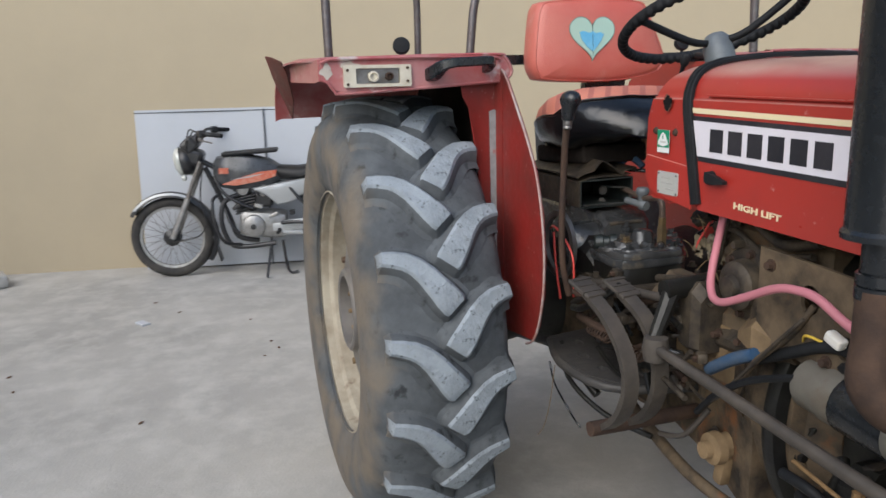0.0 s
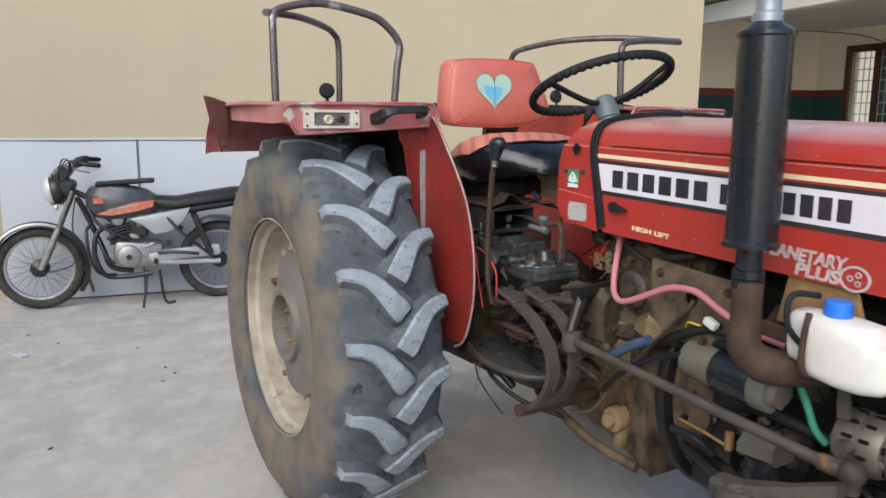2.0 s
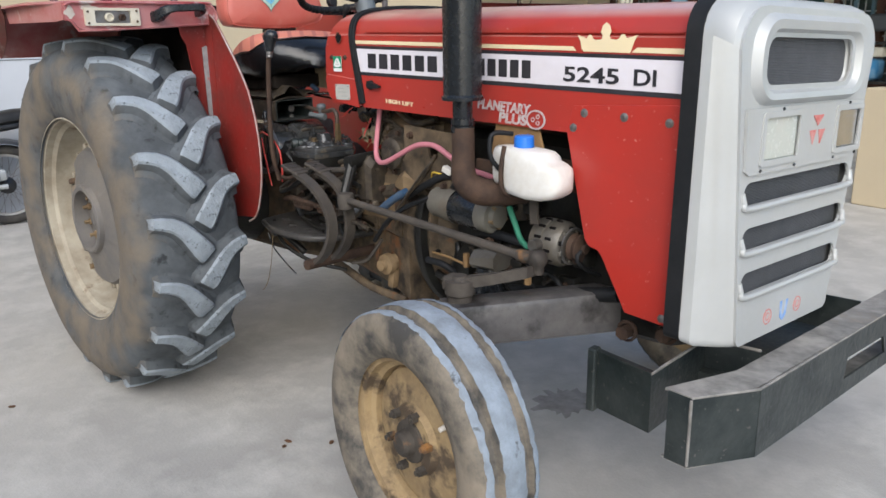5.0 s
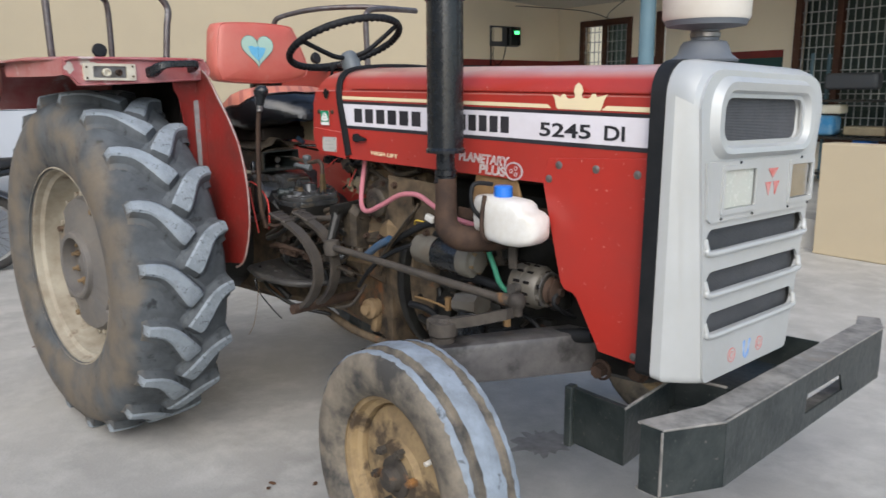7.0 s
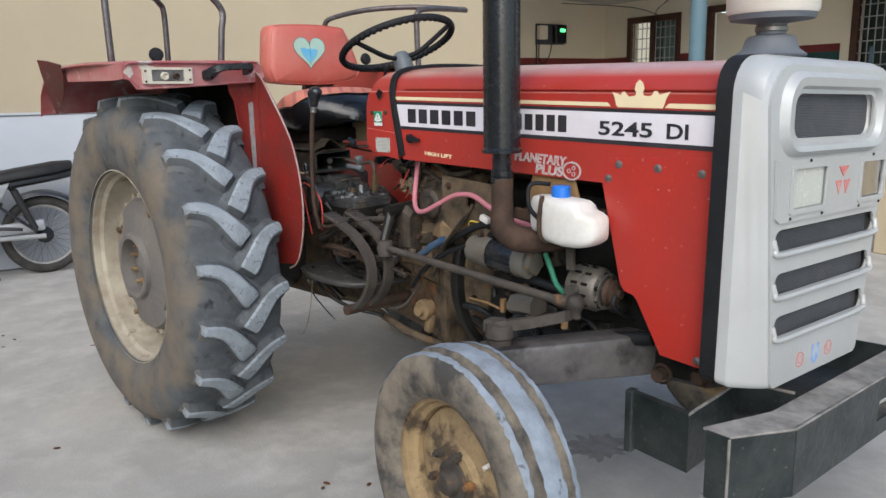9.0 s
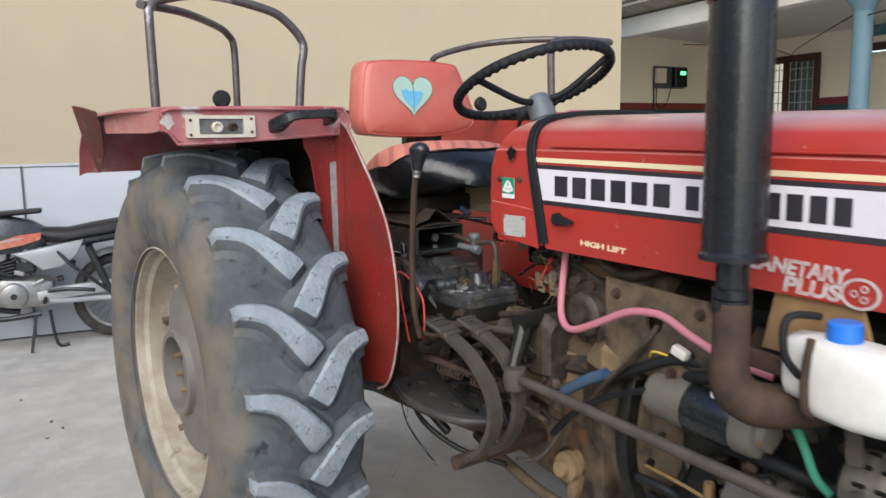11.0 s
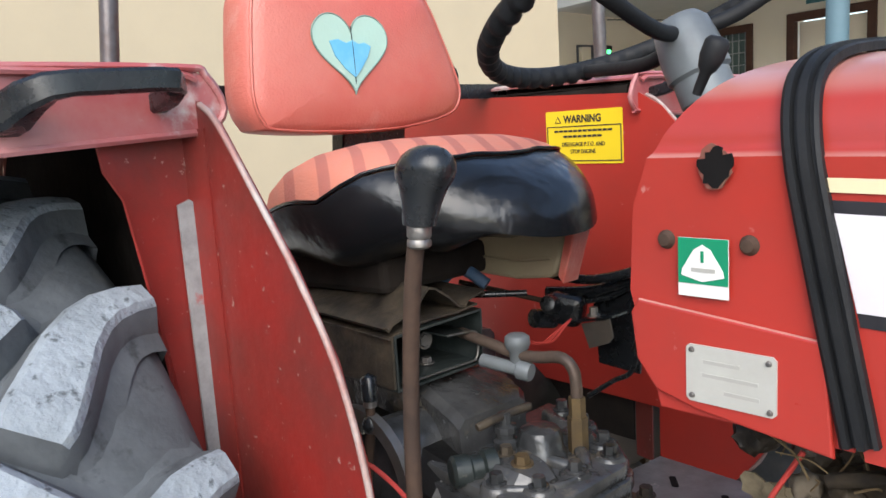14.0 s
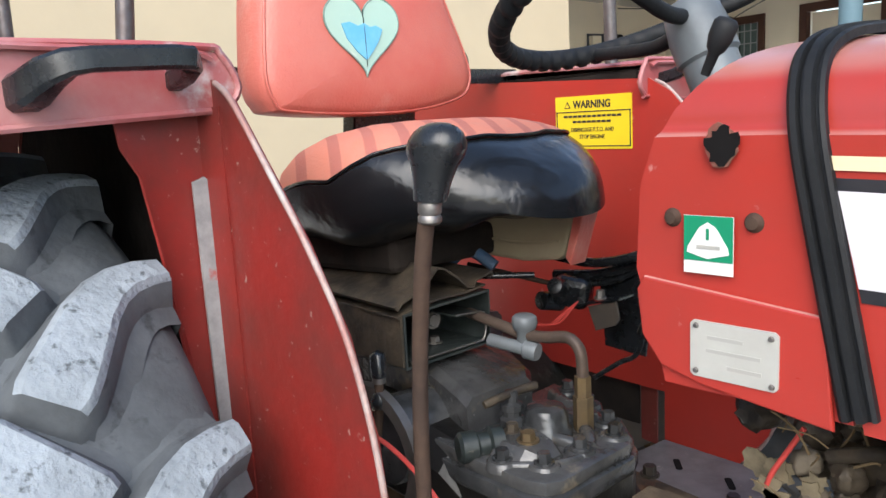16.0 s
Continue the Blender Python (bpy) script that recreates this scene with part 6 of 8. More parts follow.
# platform plates and pedals
STEP = material("oily_step_plate", (0.05, 0.048, 0.047), 0.45, 0.2, (0.09, 0.083, 0.075), 12, 0.7, 0.3, 60, (0.06, 0.05, 0.045), 5, 0.55, 0.7)
STEP_GREY = material("worn_grey_step_plate", (0.2, 0.205, 0.21), 0.4, 0.2, (0.11, 0.11, 0.115), 14, 0.8, 0.3, 60, (0.42, 0.4, 0.37), 45, 0.66, 0.72)
hole = lambda x, y, r=0.012: [(x + r * 1.8 * math.cos(a), y + r * math.sin(a)) for a in np.linspace(0, 2 * math.pi, 10, endpoint=False)]
step = part("step_plate", holed_plate(B(), [(0.50, -0.335), (0.55, -0.352), (0.66, -0.385), (0.80, -0.378), (0.88, -0.32), (0.92, -0.17), (0.47, -0.17)], [hole(0.575, -0.29), hole(0.67, -0.325), hole(0.64, -0.24), hole(0.77, -0.325), hole(0.74, -0.24), hole(0.83, -0.27)], "xy", 0.597, 0.022), STEP, tractor, "oily perforated step plate")
part("step_lip", tube(B(), [(0.50, -0.335, 0.607), (0.55, -0.352, 0.605), (0.66, -0.386, 0.606), (0.80, -0.379, 0.606), (0.88, -0.321, 0.606), (0.922, -0.17, 0.606)], 0.0115, 8, steps=2), STEP, step, "", 60)
part("step_plate", plate(B(), [(0.455, 0.18), (0.478, 0.392), (0.665, 0.385), (0.735, 0.34), (0.75, 0.18)], "xy", 0.647, 0.008, 0.002), STEP_GREY, tractor, "grey slotted step plate")
for x, y in ((0.553, 0.311), (0.655, 0.303)):
    part("slot", plate(B(), [(x + 0.63 * u + 0.77 * v, y - 0.77 * u + 0.63 * v) for u, v in rounded(-0.021, -0.006, 0.021, 0.006, 0.005, 3)], "xy", 0.6552, 0.001), HOLE, bpy.data.objects["step_plate.001"])


def strap_arm(name, pts, w, t, mat, parent, label=""):
    """A flat bent bar along a line in the xz plane."""
    line = smooth_line(pts, 6)
    rows = []
    for i, p in enumerate(line):
        d = (line[min(i + 1, len(line) - 1)] - line[max(i - 1, 0)]).normalized()
        nrm = d.cross(Vector((0, 1, 0))).normalized()
        rows.append([p + nrm * a * t + Vector((0, b * w, 0)) for a, b in ((-1, -1), (1, -1), (1, 1), (-1, 1))])
    return part(name, loft(B(), rows, close=True), mat, parent, label, 40)


for y, dx in ((-0.405, 0.0), (-0.335, 0.03)):
    ped = strap_arm("pedal", [(0.84 + dx, y, 0.835), (0.93 + dx, y, 0.80), (1.0 + dx * 0.3, y, 0.74), (1.018, y, 0.67), (0.985, y, 0.60), (0.92, y, 0.545)], 0.017, 0.007, PEDAL, tractor, "curved brake pedal arm")
    part("pedal_pad", box(B(), (0.83 + dx, y, 0.845), (0.075, 0.055, 0.010), (0, 20, 12), 0.003), PEDAL, ped)
    for k in range(3):
        part("pad_rib", box(B(), (0.805 + dx + 0.022 * k, y, 0.857 - 0.008 * k), (0.006, 0.052, 0.008), (0, 20, 12)), PEDAL, ped)
part("pedal_shaft", rod(B(), (0.915, -0.44, 0.545), (0.915, -0.15, 0.545), 0.017, n=14), RUST, tractor, "", 40)
random.seed(11)
for pts, r in (([(0.66, -0.36, 0.80), (0.74, -0.37, 0.80), (0.82, -0.36, 0.83)], 0.007), ([(0.64, -0.34, 0.74), (0.74, -0.36, 0.77), (0.86, -0.34, 0.85)], 0.009), ([(0.84, -0.28, 0.80), (0.94, -0.27, 0.84), (1.0, -0.25, 0.84)], 0.012), ([(0.60, -0.30, 0.70), (0.70, -0.33, 0.72), (0.80, -0.30, 0.70)], 0.010), ([(0.56, -0.33, 0.62), (0.66, -0.36, 0.56), (0.78, -0.33, 0.51), (0.90, -0.27, 0.49)], 0.007), ([(0.50, -0.3, 0.56), (0.62, -0.32, 0.57), (0.70, -0.3, 0.52)], 0.012), ([(1.06, -0.24, 0.62), (1.02, -0.27, 0.55), (0.96, -0.29, 0.53)], 0.006)):
    part("linkage", tube(B(), pts, r, 8, steps=5), random.choice((PEDAL, RUST, IRON)), tractor, "oily control linkage", 60)

# -- engine --
eng = cast("engine_block", [(1.28, -0.16, 0.22, 0.42, 1.0), (1.34, -0.17, 0.23, 0.42, 1.0), (1.70, -0.17, 0.23, 0.50, 1.0), (1.98, -0.15, 0.21, 0.52, 0.98)], IRON, tractor, "oily black three-cylinder engine block", 0.02)
cast("cylinder_head", [(1.30, -0.15, 0.2, 0.98, 1.12), (1.90, -0.15, 0.2, 0.98, 1.12)], IRON, eng, "", 0.02)
cast("oil_sump", [(1.30, -0.13, 0.19, 0.40, 0.48), (1.50, -0.13, 0.19, 0.40, 0.49), (1.66, -0.12, 0.18, 0.46, 0.52)], IRON, eng, "", 0.03)
cast("exhaust_manifold", [(1.50, -0.22, -0.15, 0.86, 0.94), (1.88, -0.22, -0.15, 0.86, 0.94)], RUST, eng, "rusty manifold", 0.02)
CARDB = material("rusty_ochre_cover", (0.27, 0.165, 0.075), 0.8, 0, (0.16, 0.095, 0.05), 14, 0.7, 0.2, 70)
part("heat_shield", plate(B(), [(1.56, 0.93), (1.70, 0.92), (1.74, 0.97), (1.72, 1.035), (1.58, 1.03)], "xz", -0.27, 0.008, 0.003), CARDB, eng, "rusty ochre sheet")
# starter motor
sm = Matrix.Translation((1.325, -0.245, 0.785)) @ pose(0, 0, 0, 0, 93, 0)
START_GREY = material("dusty_grey_paint", (0.17, 0.16, 0.135), 0.55, 0.1, (0.12, 0.105, 0.085), 10, 0.7, 0.2, 60, (0.12, 0.09, 0.06), 6, 0.6, 0.7)
starter = part("starter_motor", lathe(B(), [(0.0, 0.0), (0.040, 0.0), (0.046, 0.01), (0.046, 0.05), (0.049, 0.06), (0.049, 0.1)], sm, 28), START_GREY, tractor, "dusty grey starter motor with a blue-black body", 35)
part("starter_body", lathe(B(), [(0.049, 0.09), (0.051, 0.095), (0.051, 0.19), (0.049, 0.195)], sm, 28), BLACK, starter, "blue-black barrel", 35)
part("starter_cap", lathe(B(), [(0.049, 0.19), (0.051, 0.195), (0.051, 0.225), (0.048, 0.235), (0.035, 0.237), (0.03, 0.25), (0.0, 0.252)], sm, 28), START_GREY, starter, "", 35)
part("solenoid", rod(B(), (1.31, -0.22, 0.845), (1.44, -0.22, 0.84), 0.027, n=18), START_GREY, starter, "", 40)
for a in range(0, 360, 72):
    c, s = 0.03 * math.cos(radians(a)), 0.03 * math.sin(radians(a))
    part("cap_bolt", rod(B(), sm @ Vector((c, s, 0.236)), sm @ Vector((c, s, 0.25)), 0.006, n=6), RUSTY, starter)
part("barrel_label", plate(B(), rect(1.477, 0.822, 1.513, 0.833), "xz", -0.285, 0.002), STICKER_WHITE, starter)
# alternator
am = Matrix.Translation((1.70, -0.235, 0.735)) @ pose(0, 0, 0, 0, 92, 0)
ALU = material("dirty_aluminium", (0.17, 0.158, 0.138), 0.5, 0.5, (0.13, 0.11, 0.085), 22, 0.7, 0.3, 70)
alt = part("alternator", lathe(B(), [(0.0, 0.0), (0.04, 0.002), (0.056, 0.012), (0.060, 0.03), (0.060, 0.048), (0.056, 0.05), (0.056, 0.062), (0.060, 0.064), (0.060, 0.085), (0.052, 0.1), (0.03, 0.106), (0.0, 0.106)], am, 32), ALU, tractor, "dirty aluminium alternator", 35)
for i in range(10):
    a = radians(36 * i)
    part("vent", box(B(), am @ Vector((0.043 * math.cos(a), 0.043 * math.sin(a), 0.1035)), (0.012, 0.012, 0.012), (0, 0, 0), 0.002, 1), HOLE if i % 2 else ALU, alt)
part("pulley", lathe(B(), [(0.0, 0.155), (0.012, 0.155), (0.013, 0.146), (0.03, 0.142), (0.036, 0.140), (0.034, 0.132), (0.028, 0.127), (0.034, 0.122), (0.036, 0.116), (0.02, 0.112), (0.0, 0.112)], am, 28), RUST, alt, "rusty belt pulley", 35)
for a in range(0, 360, 30):
    c, s = math.cos(radians(a)), math.sin(radians(a))
    part("fan_blade", box(B(), am @ Vector((0.045 * c, 0.045 * s, 0.112)), (0.004, 0.022, 0.006), (a, 0, 0)), STEEL, alt)
for i in range(12):
    a = radians(30 * i + 8)
    for zz in (0.04, 0.074):
        part("side_slot", box(B(), am @ Vector((0.0585 * math.cos(a), 0.0585 * math.sin(a), zz)), (0.020, 0.008, 0.008), (0, 0, 0), 0.002, 1), HOLE, alt)
strap_arm("adjuster_arm", [(1.74, -0.30, 0.79), (1.73, -0.29, 0.85), (1.72, -0.25, 0.90)], 0.004, 0.012, PEDAL, alt)
part("adjuster", rod(B(), (1.745, -0.315, 0.735), (1.745, -0.285, 0.735), 0.016, n=12), STEEL, alt, "", 40)
part("fan_belt", tube(B(), [(1.845, -0.20, 0.76), (1.85, -0.15, 0.90), (1.852, 0.02, 0.98), (1.85, 0.12, 0.85), (1.85, 0.03, 0.62), (1.846, -0.12, 0.63), (1.845, -0.262, 0.705)], 0.006, 6, loop=True, steps=4), RUBBER, alt, "black fan belt", 60)
# filter, pump and pipes
fm = Matrix.Translation((1.56, -0.27, 0))
filt = part("oil_filter", lathe(B(), [(0.0, 0.48), (0.03, 0.48), (0.042, 0.492), (0.042, 0.605), (0.046, 0.607), (0.046, 0.614), (0.040, 0.617), (0.038, 0.635), (0.0, 0.64)], fm, 32), BLACK, tractor, "black oil filter canister", 35)
cast("filter_head", [(1.52, -0.31, -0.16, 0.63, 0.68), (1.60, -0.30, -0.16, 0.63, 0.69)], ALU, filt, "", 0.012)
cast("lift_pump", [(1.40, -0.24, -0.14, 0.56, 0.66), (1.46, -0.25, -0.14, 0.55, 0.67)], IRON, eng, "", 0.02)
part("brass_union", rod(B(), (1.47, -0.27, 0.615), (1.47, -0.27, 0.655), 0.010, n=6), CARDB, eng)
part("brass_union", rod(B(), (1.72, -0.30, 0.625), (1.72, -0.30, 0.65), 0.010, n=6), CARDB, eng)
for pts, r, mat in (([(1.35, -0.22, 0.82), (1.44, -0.26, 0.845), (1.53, -0.25, 0.855), (1.62, -0.2, 0.84)], 0.012, RUBBER), ([(1.12, -0.23, 0.66), (1.22, -0.275, 0.78), (1.30, -0.27, 0.86), (1.33, -0.25, 0.92)], 0.006, TAN_CAST), ([(1.2, -0.25, 0.78), (1.3, -0.265, 0.83), (1.38, -0.255, 0.865), (1.46, -0.24, 0.86)], 0.011, RUBBER), ([(1.30, -0.24, 0.62), (1.40, -0.27, 0.63), (1.47, -0.27, 0.62)], 0.004, CARDB), ([(1.60, -0.22, 0.56), (1.70, -0.23, 0.58), (1.82, -0.22, 0.60), (1.93, -0.2, 0.62)], 0.02, RUBBER), ([(1.08, -0.26, 0.72), (1.16, -0.27, 0.77), (1.22, -0.27, 0.80)], 0.013, CABLE_BLUE), ([(1.3, -0.235, 0.83), (1.33, -0.265, 0.87), (1.37, -0.26, 0.868)], 0.0025, CABLE_YELLOW), ([(1.62, -0.26, 0.81), (1.645, -0.265, 0.77), (1.66, -0.26, 0.73), (1.68, -0.25, 0.705)], 0.008, CABLE_GREEN), ([(1.3, -0.22, 0.55), (1.42, -0.24, 0.53), (1.5, -0.23, 0.50)], 0.012, IRON), ([(1.46, -0.2, 0.70), (1.56, -0.24, 0.72), (1.68, -0.22, 0.70)], 0.014, RUBBER)):
    part("engine_hose", tube(B(), pts, r, 8, steps=6), mat, tractor, "hose beside the engine", 60)
part("plug_cap", box(B(), (1.40, -0.27, 0.885), (0.035, 0.02, 0.02), (0, 20, 0), 0.005), WHITE_PLASTIC, eng)
# white reservoir with a blue cap
RES = material("stained_white_plastic", (0.70, 0.69, 0.66), 0.4, 0, (0.55, 0.51, 0.44), 14, 0.7, 0.06, 60, (0.24, 0.16, 0.09), 11, 0.66, 0.76)
def tank_section(x, z0, z1, half):
    """A rounded upright outline across the reservoir."""
    pts = []
    for a in np.linspace(0.0, 2 * math.pi, 28, endpoint=False):
        c, q = math.cos(a), math.sin(a)
        pts.append(Vector((x, -0.330 + half * math.copysign(abs(c) ** 0.45, c), (z0 + z1) / 2 + (z1 - z0) / 2 * math.copysign(abs(q) ** 0.45, q))))
    return pts


res = part("reservoir", loft(B(), [tank_section(*row) for row in ((1.646, 0.915, 0.965, 0.018), (1.649, 0.900, 0.978, 0.028), (1.656, 0.890, 0.986, 0.034), (1.688, 0.884, 0.988, 0.036), (1.696, 0.876, 0.988, 0.042), (1.706, 0.868, 0.988, 0.047), (1.76, 0.862, 0.985, 0.049), (1.795, 0.863, 0.981, 0.049), (1.806, 0.864, 0.974, 0.048), (1.812, 0.866, 0.961, 0.047), (1.832, 0.870, 0.955, 0.046), (1.848, 0.880, 0.947, 0.040), (1.856, 0.892, 0.935, 0.028), (1.859, 0.905, 0.922, 0.012))], close=True), RES, tractor, "stained white plastic reservoir with a blue cap", 50)
part("cap", lathe(B(), [(0.0, 0.028), (0.021, 0.028), (0.024, 0.025), (0.025, 0.0), (0.018, -0.004), (0.018, -0.012)], Matrix.Translation((1.727, -0.330, 0.986)), 24), BLUE_PLASTIC, res, "blue screw cap", 40)
part("reservoir_strap", tube(B(), [(1.700, -0.372, 0.99), (1.697, -0.381, 0.93), (1.700, -0.378, 0.88), (1.702, -0.345, 0.864)], 0.006, 6, steps=4), RUST, res, "", 60)
part("overflow_pipe", tube(B(), [(1.68, -0.36, 0.925), (1.668, -0.385, 0.96), (1.665, -0.385, 1.005), (1.672, -0.37, 1.02), (1.69, -0.33, 1.015)], 0.006, 8, steps=5), RUBBER, res, "thin black overflow pipe", 60)
part("reservoir_arm", box(B(), (1.64, -0.335, 0.925), (0.13, 0.012, 0.03), (0, 5, 0), 0.003), RUST, tractor, "rusty bracket arm")
PINK_HOSE = material("pink_hose", (0.5, 0.18, 0.215), 0.5, 0, (0.42, 0.17, 0.19), 12, 0.5)
part("pink_hose", tube(B(), [(1.05, -0.22, 1.04), (1.056, -0.232, 1.0), (1.075, -0.258, 0.95), (1.09, -0.275, 0.915), (1.108, -0.287, 0.895), (1.132, -0.296, 0.885), (1.165, -0.30, 0.889), (1.22, -0.30, 0.913), (1.296, -0.30, 0.948), (1.35, -0.30, 0.957), (1.39, -0.30, 0.953), (1.44, -0.295, 0.928), (1.50, -0.28, 0.90), (1.58, -0.26, 0.88)], 0.0078, 12, steps=6), PINK_HOSE, tractor, "pink rubber fuel hose", 60)
part("radiator", box(B(), (2.05, YC, 0.94), (0.12, 0.5, 0.64)), BLACK, tractor, "black radiator core")

# -- front frame and bumper --
cast("front_support", [(1.90, -0.17, 0.23, 0.50, 0.60), (2.06, -0.18, 0.24, 0.51, 0.59), (2.12, -0.09, 0.15, 0.51, 0.58)], IRON, tractor, "oily front axle support", 0.015)
for x, z in ((1.95, 0.525), (2.06, 0.548)):
    bolt((x, -0.18, z), "-y", 0.02, 0.03, RUST, bpy.data.objects["front_support"])


def folded(pts, z0, z1, t, mat, name, parent, label=""):
    """An upright steel strip folded along a plan line, t thick towards its left."""
    lines = [[], []]
    for i, p in enumerate(pts):
        a, b = Vector(pts[max(i - 1, 0)]), Vector(pts[min(i + 1, len(pts) - 1)])
        d1 = (Vector(p) - a).normalized() if i else (b - Vector(p)).normalized()
        d2 = (b - Vector(p)).normalized() if i < len(pts) - 1 else d1
        n1, n2 = Vector((-d1.y, d1.x)), Vector((-d2.y, d2.x))
        nn = (n1 + n2).normalized()
        k = t / max(0.3, nn.dot(n1))
        lines[0].append(Vector(p))
        lines[1].append(Vector(p) + nn * k)
    bm = B()
    loft(bm, [[Vector((*a, z0)), Vector((*b, z0)), Vector((*b, z1)), Vector((*a, z1))] for a, b in zip(*lines)], close=True)
    return part(name, bm, mat, parent, label)


BUMPER_TOP = material("scuffed_steel_flange", (0.33, 0.31, 0.285), 0.45, 0.2, (0.1, 0.1, 0.095), 18, 0.75, 0.3, 70, (0.3, 0.26, 0.22), 9, 0.6, 0.7)
BZ0, BZ1 = 0.375, 0.532
bumper = part("bumper", holed_plate(B(), [(-0.295, BZ0), (0.70, BZ0), (0.70, BZ1), (-0.295, BZ1)], [[(0.14, 0.418), (0.40, 0.414), (0.375, 0.468), (0.15, 0.472)]], "yz", 2.336, 0.006), BLACK_WORN, tractor, "chipped black steel channel bumper")
folded([(2.268, -0.437), (2.3405, -0.296)], BZ0, BZ1, 0.006, BLACK_WORN, "bumper_wing", bumper)
folded([(2.3405, 0.7005), (2.30, 0.80)], BZ0, BZ1, 0.006, BLACK_WORN, "bumper_wing", bumper)
for z in (BZ1 - 0.003, BZ0 - 0.003):
    part("bumper_flange", plate(B(), [(2.205, -0.435), (2.268, -0.437), (2.335, -0.295), (2.342, 0.70), (2.30, 0.80), (2.24, 0.78), (2.27, 0.68), (2.262, -0.25)], "xy", z, 0.006), BUMPER_TOP, bumper, "scuffed bare-edged flange")
for pts in ([(2.268, -0.437, BZ1 + 0.001), (2.3405, -0.296, BZ1 + 0.001), (2.3425, 0.70, BZ1 + 0.001)], [(2.268, -0.438, BZ1 - 0.004), (2.268, -0.438, BZ0 + 0.004)]):
    part("worn_edge", tube(B(), pts, 0.0032, 6, steps=1), BUMPER_TOP, bumper, "edge rubbed to bare steel", 60)
part("bumper_end", box(B(), (2.241, -0.434, (BZ0 + BZ1) / 2), (0.055, 0.006, BZ1 - BZ0)), BLACK_WORN, bumper)
BUMP_ASKEW = Matrix.Translation((2.3405, -0.296, 0)) @ pose(0, 0, 0, 0, 0, -3.3) @ Matrix.Translation((-2.3405, 0.296, 0))
bumper.matrix_basis = BUMP_ASKEW
arm = folded([(1.972, -0.36), (2.14, -0.385), (2.128, -0.115), (2.256, -0.10), (2.33, -0.11)], 0.39, 0.532, 0.006, BLACK_WORN, "bumper_bracket", tractor, "black bumper side bracket")
part("worn_edge", tube(B(), [(1.975, -0.36, 0.5335), (2.14, -0.385, 0.5335), (2.128, -0.115, 0.5335), (2.256, -0.10, 0.5335)], 0.004, 6, steps=1), BUMPER_TOP, arm, "edge rubbed to bare steel", 60)
part("bracket_flange", plate(B(), [(1.965, -0.365), (2.14, -0.39), (2.14, -0.375), (1.98, -0.35)], "xy", 0.532, 0.005), BLACK_WORN, arm)
part("bracket_post", box(B(), (1.975, -0.362, 0.462), (0.022, 0.03, 0.16), (0, 0, 5), 0.005), BLACK_WORN, arm)
part("bracket_web", box(B(), (2.20, 0.1, 0.45), (0.14, 0.5, 0.02)), BLACK_WORN, arm)
arm2 = folded([(2.30, 0.43), (2.13, 0.42), (2.0, 0.40)], 0.39, 0.532, 0.006, BLACK_WORN, "bumper_bracket", tractor, "black bumper side bracket")


# -- greasy fittings on the gearbox, under the cowl and along the engine --
STRAW = material("dry_straw", (0.16, 0.115, 0.06), 0.85, 0, (0.16, 0.11, 0.06), 30, 0.7)
FLAKE = material("flaking_pale_coating", (0.22, 0.18, 0.115), 0.85, 0, (0.08, 0.065, 0.045), 40, 0.7, 0.4, 90)
# knuckle of the steering shaft with its bolted cap
m = Matrix.Translation((1.125, -0.20, 0.905)) @ pose(0, 0, 0, 90, 0, 0)
knuckle = part("shaft_cap", lathe(B(), [(0.075, -0.02), (0.075, 0.012), (0.07, 0.018), (0.052, 0.02), (0.048, 0.045), (0.04, 0.052), (0.024, 0.054), (0.02, 0.066), (0.0, 0.068)], m, 28), GRIME, sbox, "greasy round shaft cap", 35)
for i in range(6):
    a = radians(60 * i + 20)
    bolt(m @ Vector((0.062 * math.cos(a), 0.062 * math.sin(a), 0.018)), "-y", 0.007, 0.011, RUST, sbox)
cast("box_web", [(1.16, -0.235, -0.15, 0.80, 0.93), (1.24, -0.25, -0.15, 0.78, 0.9), (1.27, -0.24, -0.15, 0.79, 0.86)], TAN_CAST, sbox, "", 0.02)
cast("box_lug", [(1.14, -0.245, -0.17, 0.79, 0.84), (1.20, -0.265, -0.17, 0.785, 0.87), (1.26, -0.25, -0.17, 0.80, 0.85)], RUSTY, sbox, "ochre rust-stained lug", 0.014)
for x, z in ((1.08, 0.86), (1.18, 0.96), (1.25, 0.955), (1.10, 0.98)):
    bolt((x, -0.205, z), "-y", 0.008, 0.03, GRIME, sbox)
# casting face of the gearbox: flange, ribs and studs
cast("side_flange", [(0.95, -0.215, -0.15, 0.74, 0.79), (1.17, -0.24, -0.15, 0.765, 0.81)], GRIME, gear, "", 0.012)
cast("side_rib", [(0.98, -0.205, -0.15, 0.50, 0.76), (1.005, -0.21, -0.15, 0.49, 0.76)], TAN_CAST, gear, "", 0.008)
for x, z in ((1.0, 0.775), (1.06, 0.785), (1.13, 0.79), (1.03, 0.55), (1.03, 0.66), (1.135, 0.50), (1.13, 0.62)):
    bolt((x, -0.225 if z > 0.7 else -0.195, z), "-y", 0.008, 0.016, RUST if z > 0.7 else GRIME, gear)
bm = B()
loft(bm, [[Vector((x, YC + r * math.cos(a), 0.665 + r * 1.04 * math.sin(a))) for a in np.linspace(radians(150), radians(262), 22)] for x, r in ((1.225, 0.262), (1.232, 0.285), (1.25, 0.29), (1.262, 0.285), (1.268, 0.262))])
part("flange_band", bm, IRON, bell, "dark oily flange band", 40)
